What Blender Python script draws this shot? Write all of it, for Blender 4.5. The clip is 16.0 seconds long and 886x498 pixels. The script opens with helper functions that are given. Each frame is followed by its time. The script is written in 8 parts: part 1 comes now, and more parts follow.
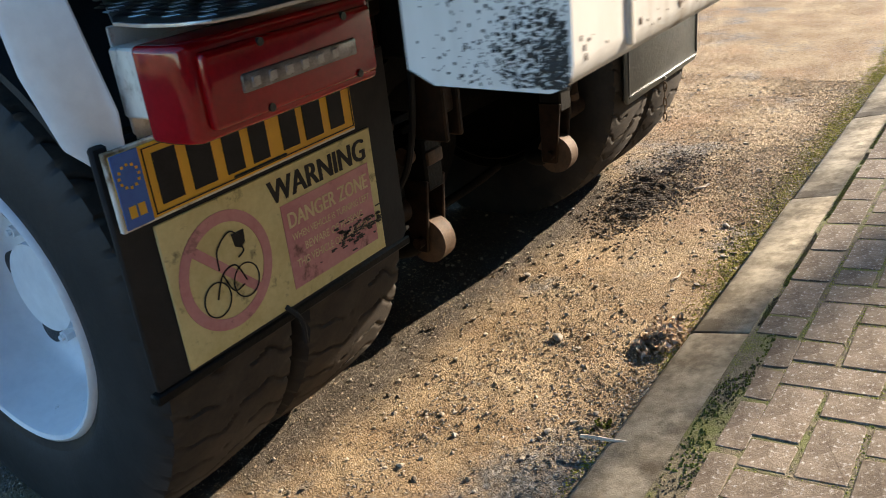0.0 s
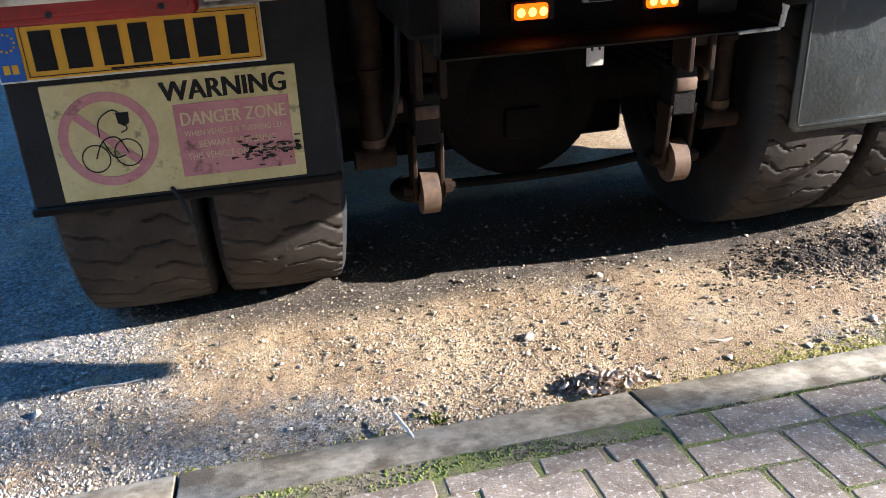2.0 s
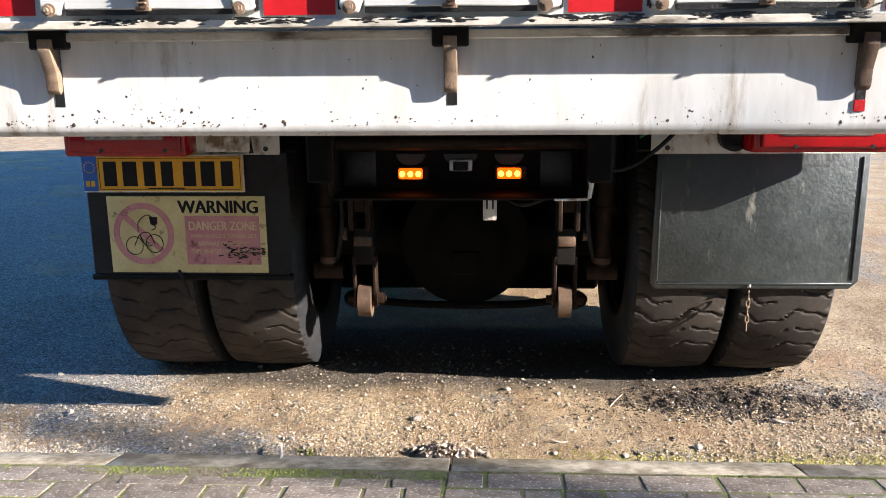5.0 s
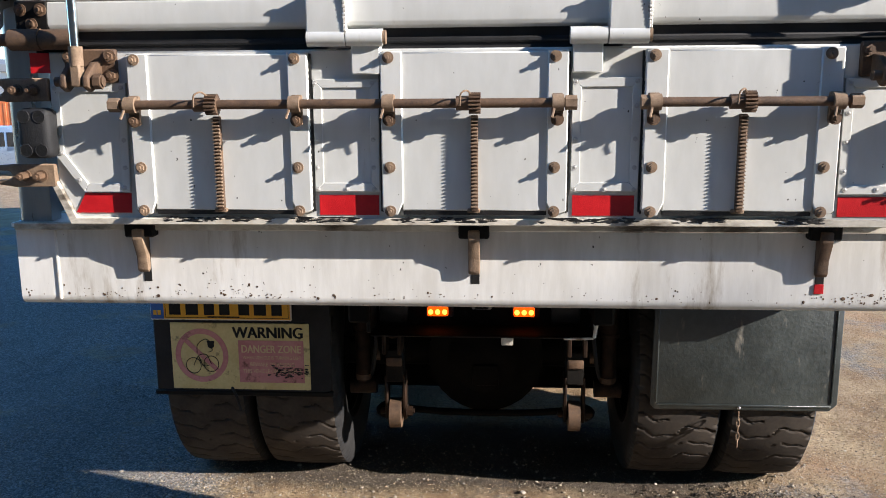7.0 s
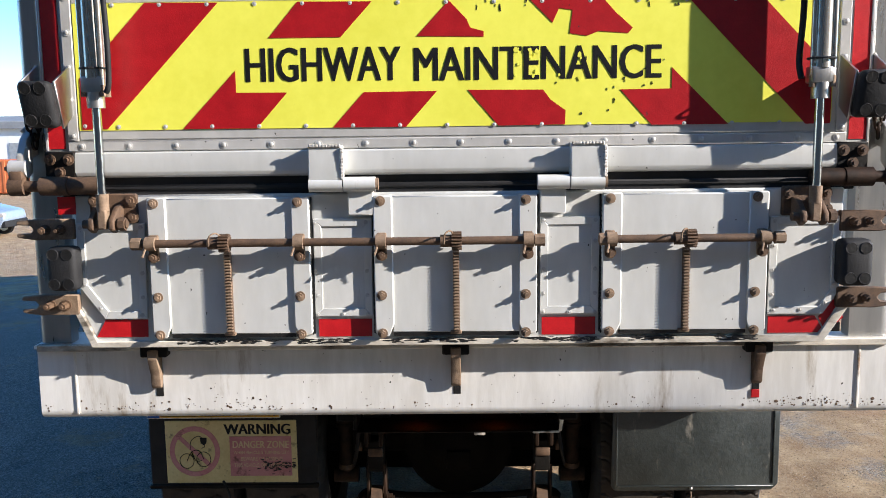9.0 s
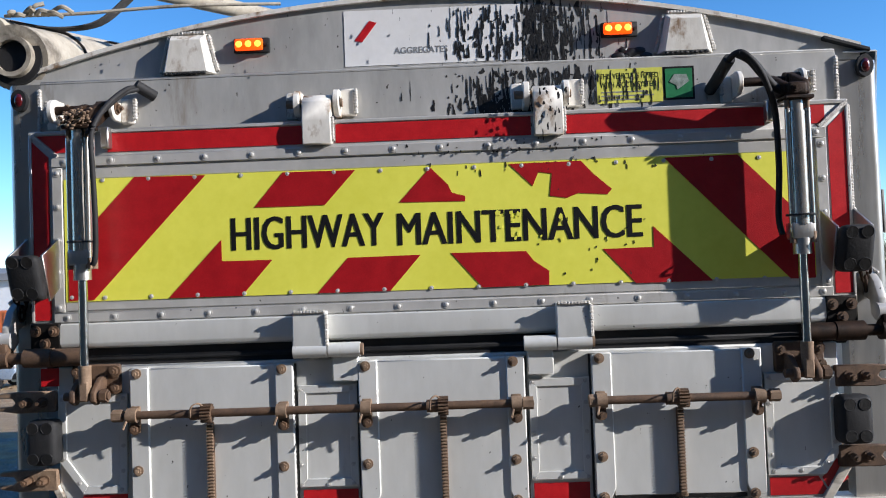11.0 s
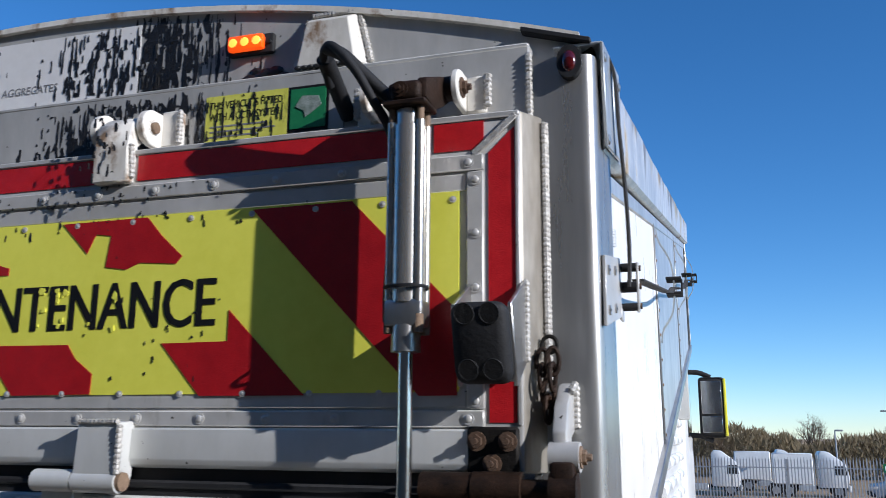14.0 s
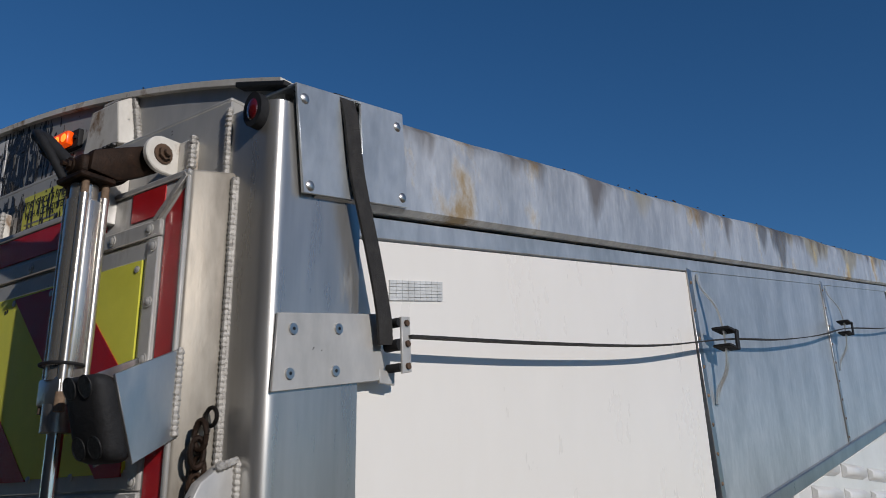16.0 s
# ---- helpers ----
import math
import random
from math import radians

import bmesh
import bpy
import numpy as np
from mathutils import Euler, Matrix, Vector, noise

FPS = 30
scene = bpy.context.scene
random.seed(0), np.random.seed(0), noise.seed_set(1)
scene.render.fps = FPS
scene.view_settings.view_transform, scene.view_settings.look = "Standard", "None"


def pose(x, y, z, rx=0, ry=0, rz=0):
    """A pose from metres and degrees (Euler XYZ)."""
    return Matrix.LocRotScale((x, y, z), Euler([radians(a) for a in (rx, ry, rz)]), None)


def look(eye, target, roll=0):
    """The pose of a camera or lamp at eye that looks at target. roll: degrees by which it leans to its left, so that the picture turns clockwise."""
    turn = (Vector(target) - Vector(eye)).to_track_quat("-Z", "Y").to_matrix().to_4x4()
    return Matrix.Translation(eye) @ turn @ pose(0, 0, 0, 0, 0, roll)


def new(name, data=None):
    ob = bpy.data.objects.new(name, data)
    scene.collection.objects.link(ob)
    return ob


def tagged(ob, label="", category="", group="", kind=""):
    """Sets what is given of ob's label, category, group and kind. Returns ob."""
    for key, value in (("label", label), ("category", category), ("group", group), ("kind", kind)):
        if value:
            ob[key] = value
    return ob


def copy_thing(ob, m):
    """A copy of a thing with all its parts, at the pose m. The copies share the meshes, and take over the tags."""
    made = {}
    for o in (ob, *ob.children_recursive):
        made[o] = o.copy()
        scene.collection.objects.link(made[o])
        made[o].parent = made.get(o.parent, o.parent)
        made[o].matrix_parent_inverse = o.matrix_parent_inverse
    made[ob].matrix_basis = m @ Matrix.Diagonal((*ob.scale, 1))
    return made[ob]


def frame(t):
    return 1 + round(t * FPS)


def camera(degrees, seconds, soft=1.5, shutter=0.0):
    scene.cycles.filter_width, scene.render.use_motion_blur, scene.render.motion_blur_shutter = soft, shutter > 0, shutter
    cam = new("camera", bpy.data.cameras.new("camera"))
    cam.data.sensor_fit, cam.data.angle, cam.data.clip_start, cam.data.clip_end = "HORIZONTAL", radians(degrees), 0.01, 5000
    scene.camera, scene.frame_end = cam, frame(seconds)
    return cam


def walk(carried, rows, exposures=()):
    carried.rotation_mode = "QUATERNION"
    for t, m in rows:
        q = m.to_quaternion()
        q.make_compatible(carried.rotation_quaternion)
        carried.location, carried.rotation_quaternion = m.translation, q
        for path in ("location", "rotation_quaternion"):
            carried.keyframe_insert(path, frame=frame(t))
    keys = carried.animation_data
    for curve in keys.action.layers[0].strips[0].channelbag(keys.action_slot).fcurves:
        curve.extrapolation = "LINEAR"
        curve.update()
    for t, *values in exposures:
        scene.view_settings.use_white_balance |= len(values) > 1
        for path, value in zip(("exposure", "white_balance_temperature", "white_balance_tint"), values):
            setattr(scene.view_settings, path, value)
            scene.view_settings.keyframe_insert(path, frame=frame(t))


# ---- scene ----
S = 1.0  # metres in one unit of the plan below
cam = camera(54.4, 16.0, soft=0.6, shutter=0.2)
METRES, EYE, TURN, X0, Y0 = 6.5 * S, 1.165 * S, -53.14, -1.87 * S, -0.2505 * S
ROWS = [
    (0.0, 0.0, 0.0, 0.0, -2.75, -24.04, 6.18),
    (0.5, 0.0661, 0.0038, 0.0056, 9.48, -26.27, 6.16),
    (1.0, 0.1141, 0.0214, 0.0117, 19.31, -28.38, 4.2),
    (1.5, 0.1546, 0.044, 0.0089, 28.4, -27.77, 2.37),
    (2.0, 0.2026, 0.0655, -0.0028, 39.49, -25.7, 2.3),
    (2.5, 0.2382, 0.0739, -0.0074, 45.81, -22.37, 1.76),
    (3.0, 0.2763, 0.0856, -0.0163, 49.36, -18.76, 1.79),
    (3.5, 0.3096, 0.098, -0.0225, 51.52, -16.14, 1.65),
    (6.0, 0.4039, 0.0747, 0.0352, 57.19, -12.55, 0.1),
    (6.5, 0.408, 0.0697, 0.0514, 57.32, -11.77, 0.16),
    (7.0, 0.416, 0.0631, 0.0641, 57.23, -11.0, 0.44),
    (7.5, 0.4228, 0.0498, 0.0742, 56.74, -10.42, 0.36),
    (8.0, 0.4324, 0.0363, 0.0845, 55.31, -9.29, 0.12),
    (10.5, 0.445, 0.0272, 0.1117, 53.47, -2.12, 1.01),
    (11.0, 0.4465, 0.0408, 0.1108, 54.72, 1.69, 2.08),
    (11.5, 0.4582, 0.0793, 0.1042, 57.93, 5.05, 1.91),
    (12.0, 0.4597, 0.1148, 0.0988, 61.02, 7.58, 1.72),
    (12.5, 0.4512, 0.154, 0.099, 64.32, 9.1, 2.05),
    (13.0, 0.4582, 0.2028, 0.0941, 67.39, 10.56, 1.37),
    (13.5, 0.4632, 0.2553, 0.0951, 69.86, 10.88, -0.04),
    (14.0, 0.4485, 0.3036, 0.0943, 70.52, 12.05, -0.34),
    (14.5, 0.4522, 0.3474, 0.0894, 74.05, 13.84, -0.53),
    (15.0, 0.4714, 0.3961, 0.0883, 81.37, 15.24, -1.03),
    (15.5, 0.4645, 0.4275, 0.0902, 85.72, 16.64, -0.36),
    (16.0, 0.4531, 0.4574, 0.0931, 89.61, 17.41, 0.71),
]
walk(cam, [(t, pose(X0, Y0, EYE, 0, 0, TURN) @ pose(METRES * x, METRES * y, METRES * z, 90 + pitch, roll, yaw)) for t, x, y, z, yaw, pitch, roll in ROWS],
     [(0.0, 1.6, 8500, 10), (0.5, 1.4, 8300, 10), (1.0, 1.5, 8300, 10), (1.5, 1.85, 7100, 10), (2.0, 2.3, 6250, 10), (2.5, 2.6, 6150, 10), (3.5, 2.55, 6450, 10), (6.0, 1.5, 6700, 10), (8.0, 1.28, 6800, 10), (10.5, 0.9, 6450, 10), (11.5, 0.5, 6350, 10), (12.5, 0.5, 6200, 10), (14.0, 0.18, 6000, 10), (15.0, -0.45, 6250, 10), (16.0, -0.85, 6550, 10)])

# world and sun
world = bpy.data.worlds.new("sky")
scene.world = world
world.use_nodes = True
wn = world.node_tree.nodes
sky = wn.new("ShaderNodeTexSky")
sky.sky_type, sky.sun_disc = "NISHITA", False
SUN = Vector((2.32, -0.736, 1.0)).normalized()
sky.sun_elevation, sky.sun_rotation = math.asin(SUN.z), math.atan2(SUN.x, SUN.y)
sky.air_density, sky.dust_density, sky.ozone_density = 0.75, 0.0, 4.0
clear = wn.new("ShaderNodeHueSaturation")
clear.inputs["Saturation"].default_value = 1.18
world.node_tree.links.new(sky.outputs[0], clear.inputs["Color"])
world.node_tree.links.new(clear.outputs[0], wn["Background"].inputs[0])
wn["Background"].inputs[1].default_value = 0.142
sun = new("sun", bpy.data.lights.new("sun", "SUN"))
sun.data.energy, sun.data.angle, sun.data.color = 5.0, radians(0.5), (1.0, 0.95, 0.92)
sun.matrix_world = look(SUN * 30, (0, 0, 0))

# ---- materials ----
def material(name, a, b, rough=0.5, metal=0.0, scale=6.0, bump=0.1, bscale=60.0, stretch=(1, 1, 1), dirt=None, dirt_amount=0.0, dirt_scale=3.0, dirt_stretch=(1, 1, 1), spread=0.12, coat=0.0, vary=0.0, speck=0.0):
    """Two tones by a large and a small noise, an optional dirt layer with its own shape, bump and uneven gloss."""
    m = bpy.data.materials.new(name)
    m.use_nodes = True
    nt = m.node_tree
    n, l = nt.nodes, nt.links
    bsdf = n["Principled BSDF"]
    tc = n.new("ShaderNodeTexCoord")
    def mapped(st):
        mp = n.new("ShaderNodeMapping")
        mp.inputs["Scale"].default_value = st
        l.new(tc.outputs["Object"], mp.inputs[0])
        return mp.outputs[0]
    def noise_tex(vec, sc, det=6.0, rg=0.6):
        t = n.new("ShaderNodeTexNoise")
        t.inputs["Scale"].default_value, t.inputs["Detail"].default_value, t.inputs["Roughness"].default_value = sc, det, rg
        l.new(vec, t.inputs["Vector"])
        return t.outputs["Fac"]
    def ramp(fac, lo, hi):
        r = n.new("ShaderNodeMapRange")
        r.inputs[1].default_value, r.inputs[2].default_value = lo, hi
        l.new(fac, r.inputs[0])
        return r.outputs[0]
    def mix(fac, c1, c2, kind="MIX"):
        x = n.new("ShaderNodeMix")
        x.data_type, x.blend_type = "RGBA", kind
        for sock, val in ((x.inputs[0], fac), (x.inputs[6], c1), (x.inputs[7], c2)):
            if isinstance(val, (tuple, float, int)):
                sock.default_value = (*val, 1) if isinstance(val, tuple) and len(val) == 3 else val
            else:
                l.new(val, sock)
        return x.outputs[2]
    v = mapped(stretch)
    big = noise_tex(v, scale)
    small = noise_tex(v, scale * 9)
    f = n.new("ShaderNodeMath")
    f.operation = "MULTIPLY_ADD"
    f.inputs[1].default_value = 0.35
    l.new(small, f.inputs[0])
    f2 = n.new("ShaderNodeMath")
    f2.operation = "MULTIPLY"
    f2.inputs[1].default_value = 0.65
    l.new(big, f2.inputs[0])
    l.new(f2.outputs[0], f.inputs[2])
    col = mix(ramp(f.outputs[0], 0.5 - spread, 0.5 + spread), a, b)
    rgh = ramp(small, 0.2, 0.8)
    rr = n.new("ShaderNodeMapRange")
    rr.inputs[3].default_value, rr.inputs[4].default_value = max(0.02, rough - 0.08), min(1.0, rough + 0.1)
    l.new(rgh, rr.inputs[0])
    rough_out = rr.outputs[0]
    if dirt:
        d = noise_tex(mapped(dirt_stretch), dirt_scale, 8.0, 0.65)
        mask = ramp(d, 0.72 - dirt_amount, 0.80 - dirt_amount * 0.8)
        col = mix(mask, col, dirt)
        mr = n.new("ShaderNodeMix")
        l.new(mask, mr.inputs[0])
        l.new(rough_out, mr.inputs[2])
        mr.inputs[3].default_value = 0.85
        rough_out = mr.outputs[0]
        if metal:
            mm = n.new("ShaderNodeMapRange")
            mm.inputs[3].default_value, mm.inputs[4].default_value = metal, metal * 0.3
            l.new(mask, mm.inputs[0])
            l.new(mm.outputs[0], bsdf.inputs["Metallic"])
    if speck:
        col = mix(ramp(noise_tex(mapped((1, 1, 0.8)), 75.0, 2.0, 0.5), 0.78 - speck, 0.80 - speck), col, (0.028, 0.022, 0.016))
    if vary:
        oi = n.new("ShaderNodeObjectInfo")
        hs = n.new("ShaderNodeHueSaturation")
        vr = n.new("ShaderNodeMapRange")
        vr.inputs[3].default_value, vr.inputs[4].default_value = 1 - vary, 1 + vary
        l.new(oi.outputs["Random"], vr.inputs[0])
        l.new(vr.outputs[0], hs.inputs["Value"])
        l.new(col, hs.inputs["Color"])
        col = hs.outputs[0]
    l.new(col, bsdf.inputs["Base Color"])
    l.new(rough_out, bsdf.inputs["Roughness"])
    if not (dirt and metal):
        bsdf.inputs["Metallic"].default_value = metal
    bsdf.inputs["Coat Weight"].default_value = coat
    if bump:
        bp = n.new("ShaderNodeBump")
        bp.inputs["Strength"].default_value, bp.inputs["Distance"].default_value = bump, 0.004
        l.new(noise_tex(v, bscale, 4.0), bp.inputs["Height"])
        l.new(bp.outputs[0], bsdf.inputs["Normal"])
    return m


def glowing(name, color, strength):
    m = bpy.data.materials.new(name)
    m.use_nodes = True
    b = m.node_tree.nodes["Principled BSDF"]
    b.inputs["Base Color"].default_value = (*color, 1)
    b.inputs["Emission Color"].default_value = (*color, 1)
    b.inputs["Emission Strength"].default_value = strength
    b.inputs["Roughness"].default_value = 0.3
    return m


paint = material("painted_aluminium", (0.53, 0.53, 0.50), (0.63, 0.63, 0.60), 0.44, 0.16, 3.0, 0.06, 40, (1, 1, 0.35), (0.30, 0.26, 0.21), 0.12, 4.0, (1, 1, 0.22), speck=0.035)
dull_alu = material("dull_grey_aluminium", (0.33, 0.325, 0.305), (0.45, 0.44, 0.415), 0.42, 0.16, 4.0, 0.08, 50, (1, 1, 0.3), (0.20, 0.175, 0.14), 0.10, 5.0, (1, 1, 0.25), speck=0.04)
post_alu = material("brushed_post_aluminium", (0.36, 0.35, 0.33), (0.50, 0.49, 0.465), 0.30, 0.74, 4.0, 0.05, 60, (1, 1, 0.12), (0.26, 0.235, 0.20), 0.09, 5.0, (1, 1, 0.2))
frame_alu = material("worn_frame_aluminium", (0.40, 0.39, 0.365), (0.54, 0.525, 0.495), 0.38, 0.22, 4.0, 0.08, 60, (0.6, 1, 0.5), (0.24, 0.21, 0.17), 0.10, 6.0, (1, 1, 0.25), speck=0.03)
paint_white = material("worn_white_paint", (0.58, 0.545, 0.475), (0.74, 0.71, 0.645), 0.45, 0.0, 7.0, 0.12, 70, (1, 1, 0.5), (0.22, 0.14, 0.08), 0.19, 14.0, (1, 1, 0.6))
tan_alu = material("grime_tanned_aluminium", (0.20, 0.175, 0.14), (0.36, 0.33, 0.28), 0.5, 0.5, 6.0, 0.15, 60, (1, 1, 0.3), (0.10, 0.075, 0.05), 0.16, 9.0, (1, 1, 0.3))
bare_alu = material("bare_aluminium", (0.42, 0.41, 0.395), (0.57, 0.56, 0.54), 0.34, 0.95, 5.0, 0.06, 80, (1, 1, 0.3), (0.42, 0.38, 0.33), 0.06, 8.0, (1, 1, 0.4))
galv = material("galvanised_sheet", (0.42, 0.45, 0.46), (0.66, 0.68, 0.685), 0.36, 0.6, 4.0, 0.05, 30, (1, 1, 0.45), (0.36, 0.33, 0.28), 0.07, 2.5, (1, 1, 0.3))
lip_alu = material("weathered_lip", (0.48, 0.505, 0.52), (0.76, 0.77, 0.76), 0.38, 0.55, 7.0, 0.06, 40, (1, 1, 0.3), (0.30, 0.225, 0.13), 0.17, 7.0, (1, 0.6, 0.4))
polish = material("polished_cylinder", (0.44, 0.415, 0.37), (0.58, 0.55, 0.50), 0.26, 0.85, 8.0, 0.02, 90, (1, 1, 0.05))
chrome = material("chromed_rod", (0.55, 0.55, 0.54), (0.65, 0.65, 0.64), 0.15, 1.0, 8.0, 0.0)
weld = material("weld_bead", (0.34, 0.32, 0.29), (0.52, 0.50, 0.46), 0.55, 0.35, 60.0, 0.5, 220)
rust = material("rusty_steel", (0.050, 0.030, 0.020), (0.15, 0.088, 0.050), 0.7, 0.2, 24.0, 0.28, 260, spread=0.16)
rust_pale = material("pale_dusty_rust", (0.10, 0.062, 0.038), (0.29, 0.20, 0.13), 0.8, 0.1, 26.0, 0.28, 260, spread=0.18)
dark_steel = material("oily_dark_steel", (0.005, 0.0045, 0.004), (0.014, 0.012, 0.010), 0.6, 0.2, 12.0, 0.4, 120, dirt=(0.060, 0.030, 0.018), dirt_amount=0.05, dirt_scale=14.0)
# darker than real grease: part of the underbody's shade is in this tone
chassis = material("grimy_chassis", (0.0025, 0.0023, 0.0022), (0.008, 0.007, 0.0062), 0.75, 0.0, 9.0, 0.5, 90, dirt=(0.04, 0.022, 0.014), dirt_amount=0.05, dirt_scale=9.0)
rubber = material("black_rubber", (0.010, 0.010, 0.0105), (0.020, 0.020, 0.021), 0.68, 0.0, 14.0, 0.25, 140)
flap_mat = material("rubber_mudflap", (0.013, 0.017, 0.016), (0.034, 0.041, 0.039), 0.36, 0.0, 6.0, 0.3, 90, dirt=(0.15, 0.135, 0.105), dirt_amount=0.10, dirt_scale=18.0, dirt_stretch=(1, 1, 0.28))
tyre_mat = material("dusty_tyre", (0.024, 0.020, 0.017), (0.072, 0.058, 0.046), 0.85, 0.0, 8.0, 0.18, 160, spread=0.18)
side_mat = material("tyre_sidewall", (0.010, 0.0105, 0.0115), (0.026, 0.025, 0.025), 0.6, 0.0, 10.0, 0.2, 100)
rust_dark = material("greasy_dark_rust", (0.008, 0.0055, 0.004), (0.040, 0.021, 0.012), 0.6, 0.25, 26.0, 0.28, 260, spread=0.16, dirt=(0.09, 0.055, 0.035), dirt_amount=0.06, dirt_scale=26.0)
rim_mat = material("white_wheel_paint", (0.62, 0.64, 0.68), (0.74, 0.76, 0.79), 0.35, 0.0, 5.0, 0.05, 60, dirt=(0.15, 0.12, 0.1), dirt_amount=0.06, dirt_scale=20.0)
red_tape = material("red_reflective_tape", (0.40, 0.008, 0.012), (0.52, 0.014, 0.018), 0.35, 0.0, 30.0, 0.25, 420, coat=0.3, dirt=(0.12, 0.012, 0.012), dirt_amount=0.03, dirt_scale=7.0)
red_dark = material("red_chevron_film", (0.30, 0.006, 0.010), (0.40, 0.010, 0.014), 0.38, 0.0, 20.0, 0.2, 420, coat=0.2, dirt=(0.06, 0.008, 0.008), dirt_amount=0.04, dirt_scale=12.0)
yellow = material("fluorescent_yellow_film", (0.70, 0.68, 0.075), (0.78, 0.76, 0.10), 0.5, 0.0, 4.0, 0.05, 300, coat=0.2, dirt=(0.30, 0.28, 0.05), dirt_amount=0.05, dirt_scale=5.0)
black_film = material("black_letter_film", (0.006, 0.006, 0.007), (0.014, 0.014, 0.015), 0.45, 0.0, 20.0, 0.0)
plate_mat = material("yellow_plate", (0.72, 0.36, 0.018), (0.80, 0.43, 0.03), 0.4, 0.0, 6.0, 0.03, 100, dirt=(0.35, 0.18, 0.03), dirt_amount=0.05, dirt_scale=18.0)
blue_mat = material("blue_plate_band", (0.01, 0.09, 0.36), (0.02, 0.13, 0.44), 0.4, 0.0, 12.0, 0.02)
sign_yellow = material("faded_yellow_sign", (0.56, 0.46, 0.20), (0.70, 0.60, 0.30), 0.5, 0.0, 10.0, 0.1, 120, dirt=(0.20, 0.16, 0.09), dirt_amount=0.14, dirt_scale=22.0)
sign_pink = material("faded_red_sign_ink", (0.50, 0.19, 0.20), (0.60, 0.28, 0.27), 0.55, 0.0, 12.0, 0.1, 120, dirt=(0.16, 0.07, 0.06), dirt_amount=0.14, dirt_scale=18.0)
sign_text = material("pale_sign_ink", (0.60, 0.46, 0.25), (0.72, 0.58, 0.36), 0.55, 0.0, 30.0, 0.0)
dark_lens = material("dark_red_lens", (0.05, 0.002, 0.003), (0.09, 0.004, 0.005), 0.15, 0.0, 14.0, 0.05, 200, coat=1.0)
red_lens = material("red_lamp_lens", (0.22, 0.002, 0.004), (0.34, 0.004, 0.007), 0.06, 0.0, 14.0, 0.0, 200)
smoky_lens = material("smoky_lamp_lens", (0.10, 0.085, 0.08), (0.22, 0.2, 0.19), 0.15, 0.2, 40.0, 0.2, 200, coat=0.6)
smoky_pale = material("dusty_reflector", (0.24, 0.22, 0.21), (0.36, 0.34, 0.32), 0.2, 0.3, 40.0, 0.2, 200, coat=0.6)
clear_lens = material("clear_lamp_lens", (0.42, 0.41, 0.40), (0.62, 0.61, 0.6), 0.15, 0.4, 40.0, 0.2, 200, coat=0.6)
amber_core = glowing("lit_amber_diode", (1.0, 0.25, 0.03), 2.6)
amber_lens = glowing("lit_amber_lens", (1.0, 0.085, 0.002), 0.75)
worn_grey = material("worn_pale_print", (0.12, 0.16, 0.13), (0.30, 0.34, 0.31), 0.6, 0.0, 60.0, 0.0)
logo_mat = material("dull_white_sticker", (0.66, 0.65, 0.63), (0.74, 0.73, 0.71), 0.5, 0.0, 5.0, 0.04, 60)
grey_ink = material("grey_ink", (0.16, 0.16, 0.16), (0.24, 0.24, 0.24), 0.6, 0.0, 20.0, 0.0)
green_film = material("green_label", (0.01, 0.13, 0.05), (0.02, 0.19, 0.07), 0.4, 0.0, 14.0, 0.05)
lime_film = material("yellow_label", (0.55, 0.54, 0.07), (0.66, 0.64, 0.12), 0.45, 0.0, 10.0, 0.05, dirt=(0.06, 0.055, 0.02), dirt_amount=0.13, dirt_scale=18.0, dirt_stretch=(1, 1, 0.4))
tar = material("dried_black_tar", (0.006, 0.006, 0.006), (0.016, 0.015, 0.014), 0.38, 0.0, 20.0, 0.5, 120)
tarp_mat = material("rolled_beige_sheet", (0.27, 0.235, 0.18), (0.42, 0.375, 0.30), 0.8, 0.0, 9.0, 0.6, 40, dirt=(0.12, 0.10, 0.075), dirt_amount=0.16, dirt_scale=6.0)
webbing = material("black_webbing", (0.015, 0.014, 0.013), (0.035, 0.032, 0.029), 0.8, 0.0, 40.0, 0.6, 400)
cab_white = material("cab_white_paint", (0.66, 0.66, 0.64), (0.74, 0.74, 0.72), 0.35, 0.0, 3.0, 0.02, 30, coat=0.3)
yellow_trim = material("yellow_mirror_shell", (0.70, 0.62, 0.03), (0.78, 0.70, 0.06), 0.35, 0.0, 9.0, 0.02)
mirror_mat = material("mirror_glass", (0.75, 0.77, 0.78), (0.8, 0.82, 0.83), 0.03, 1.0, 5.0, 0.0)
dark_glass = material("dark_window_glass", (0.012, 0.016, 0.02), (0.02, 0.026, 0.03), 0.08, 0.0, 3.0, 0.0, coat=1.0)
brick_mat = material("concrete_paver", (0.115, 0.086, 0.064), (0.27, 0.218, 0.168), 0.9, 0.0, 17.0, 0.45, 260, spread=0.13, dirt=(0.48, 0.45, 0.41), dirt_amount=0.17, dirt_scale=85.0, vary=0.20)
kerb_mat = material("concrete_kerb", (0.13, 0.106, 0.074), (0.34, 0.295, 0.225), 0.9, 0.0, 4.0, 0.4, 240, spread=0.09, dirt=(0.10, 0.08, 0.056), dirt_amount=0.22, dirt_scale=5.0, vary=0.08)
joint_mat = material("mossy_joint", (0.075, 0.060, 0.036), (0.19, 0.155, 0.095), 0.95, 0.0, 45.0, 1.0, 180, dirt=(0.11, 0.12, 0.025), dirt_amount=0.24, dirt_scale=9.0)
moss_mat = material("moss", (0.10, 0.12, 0.02), (0.22, 0.22, 0.05), 0.95, 0.0, 30.0, 0.6, 250, vary=0.2)
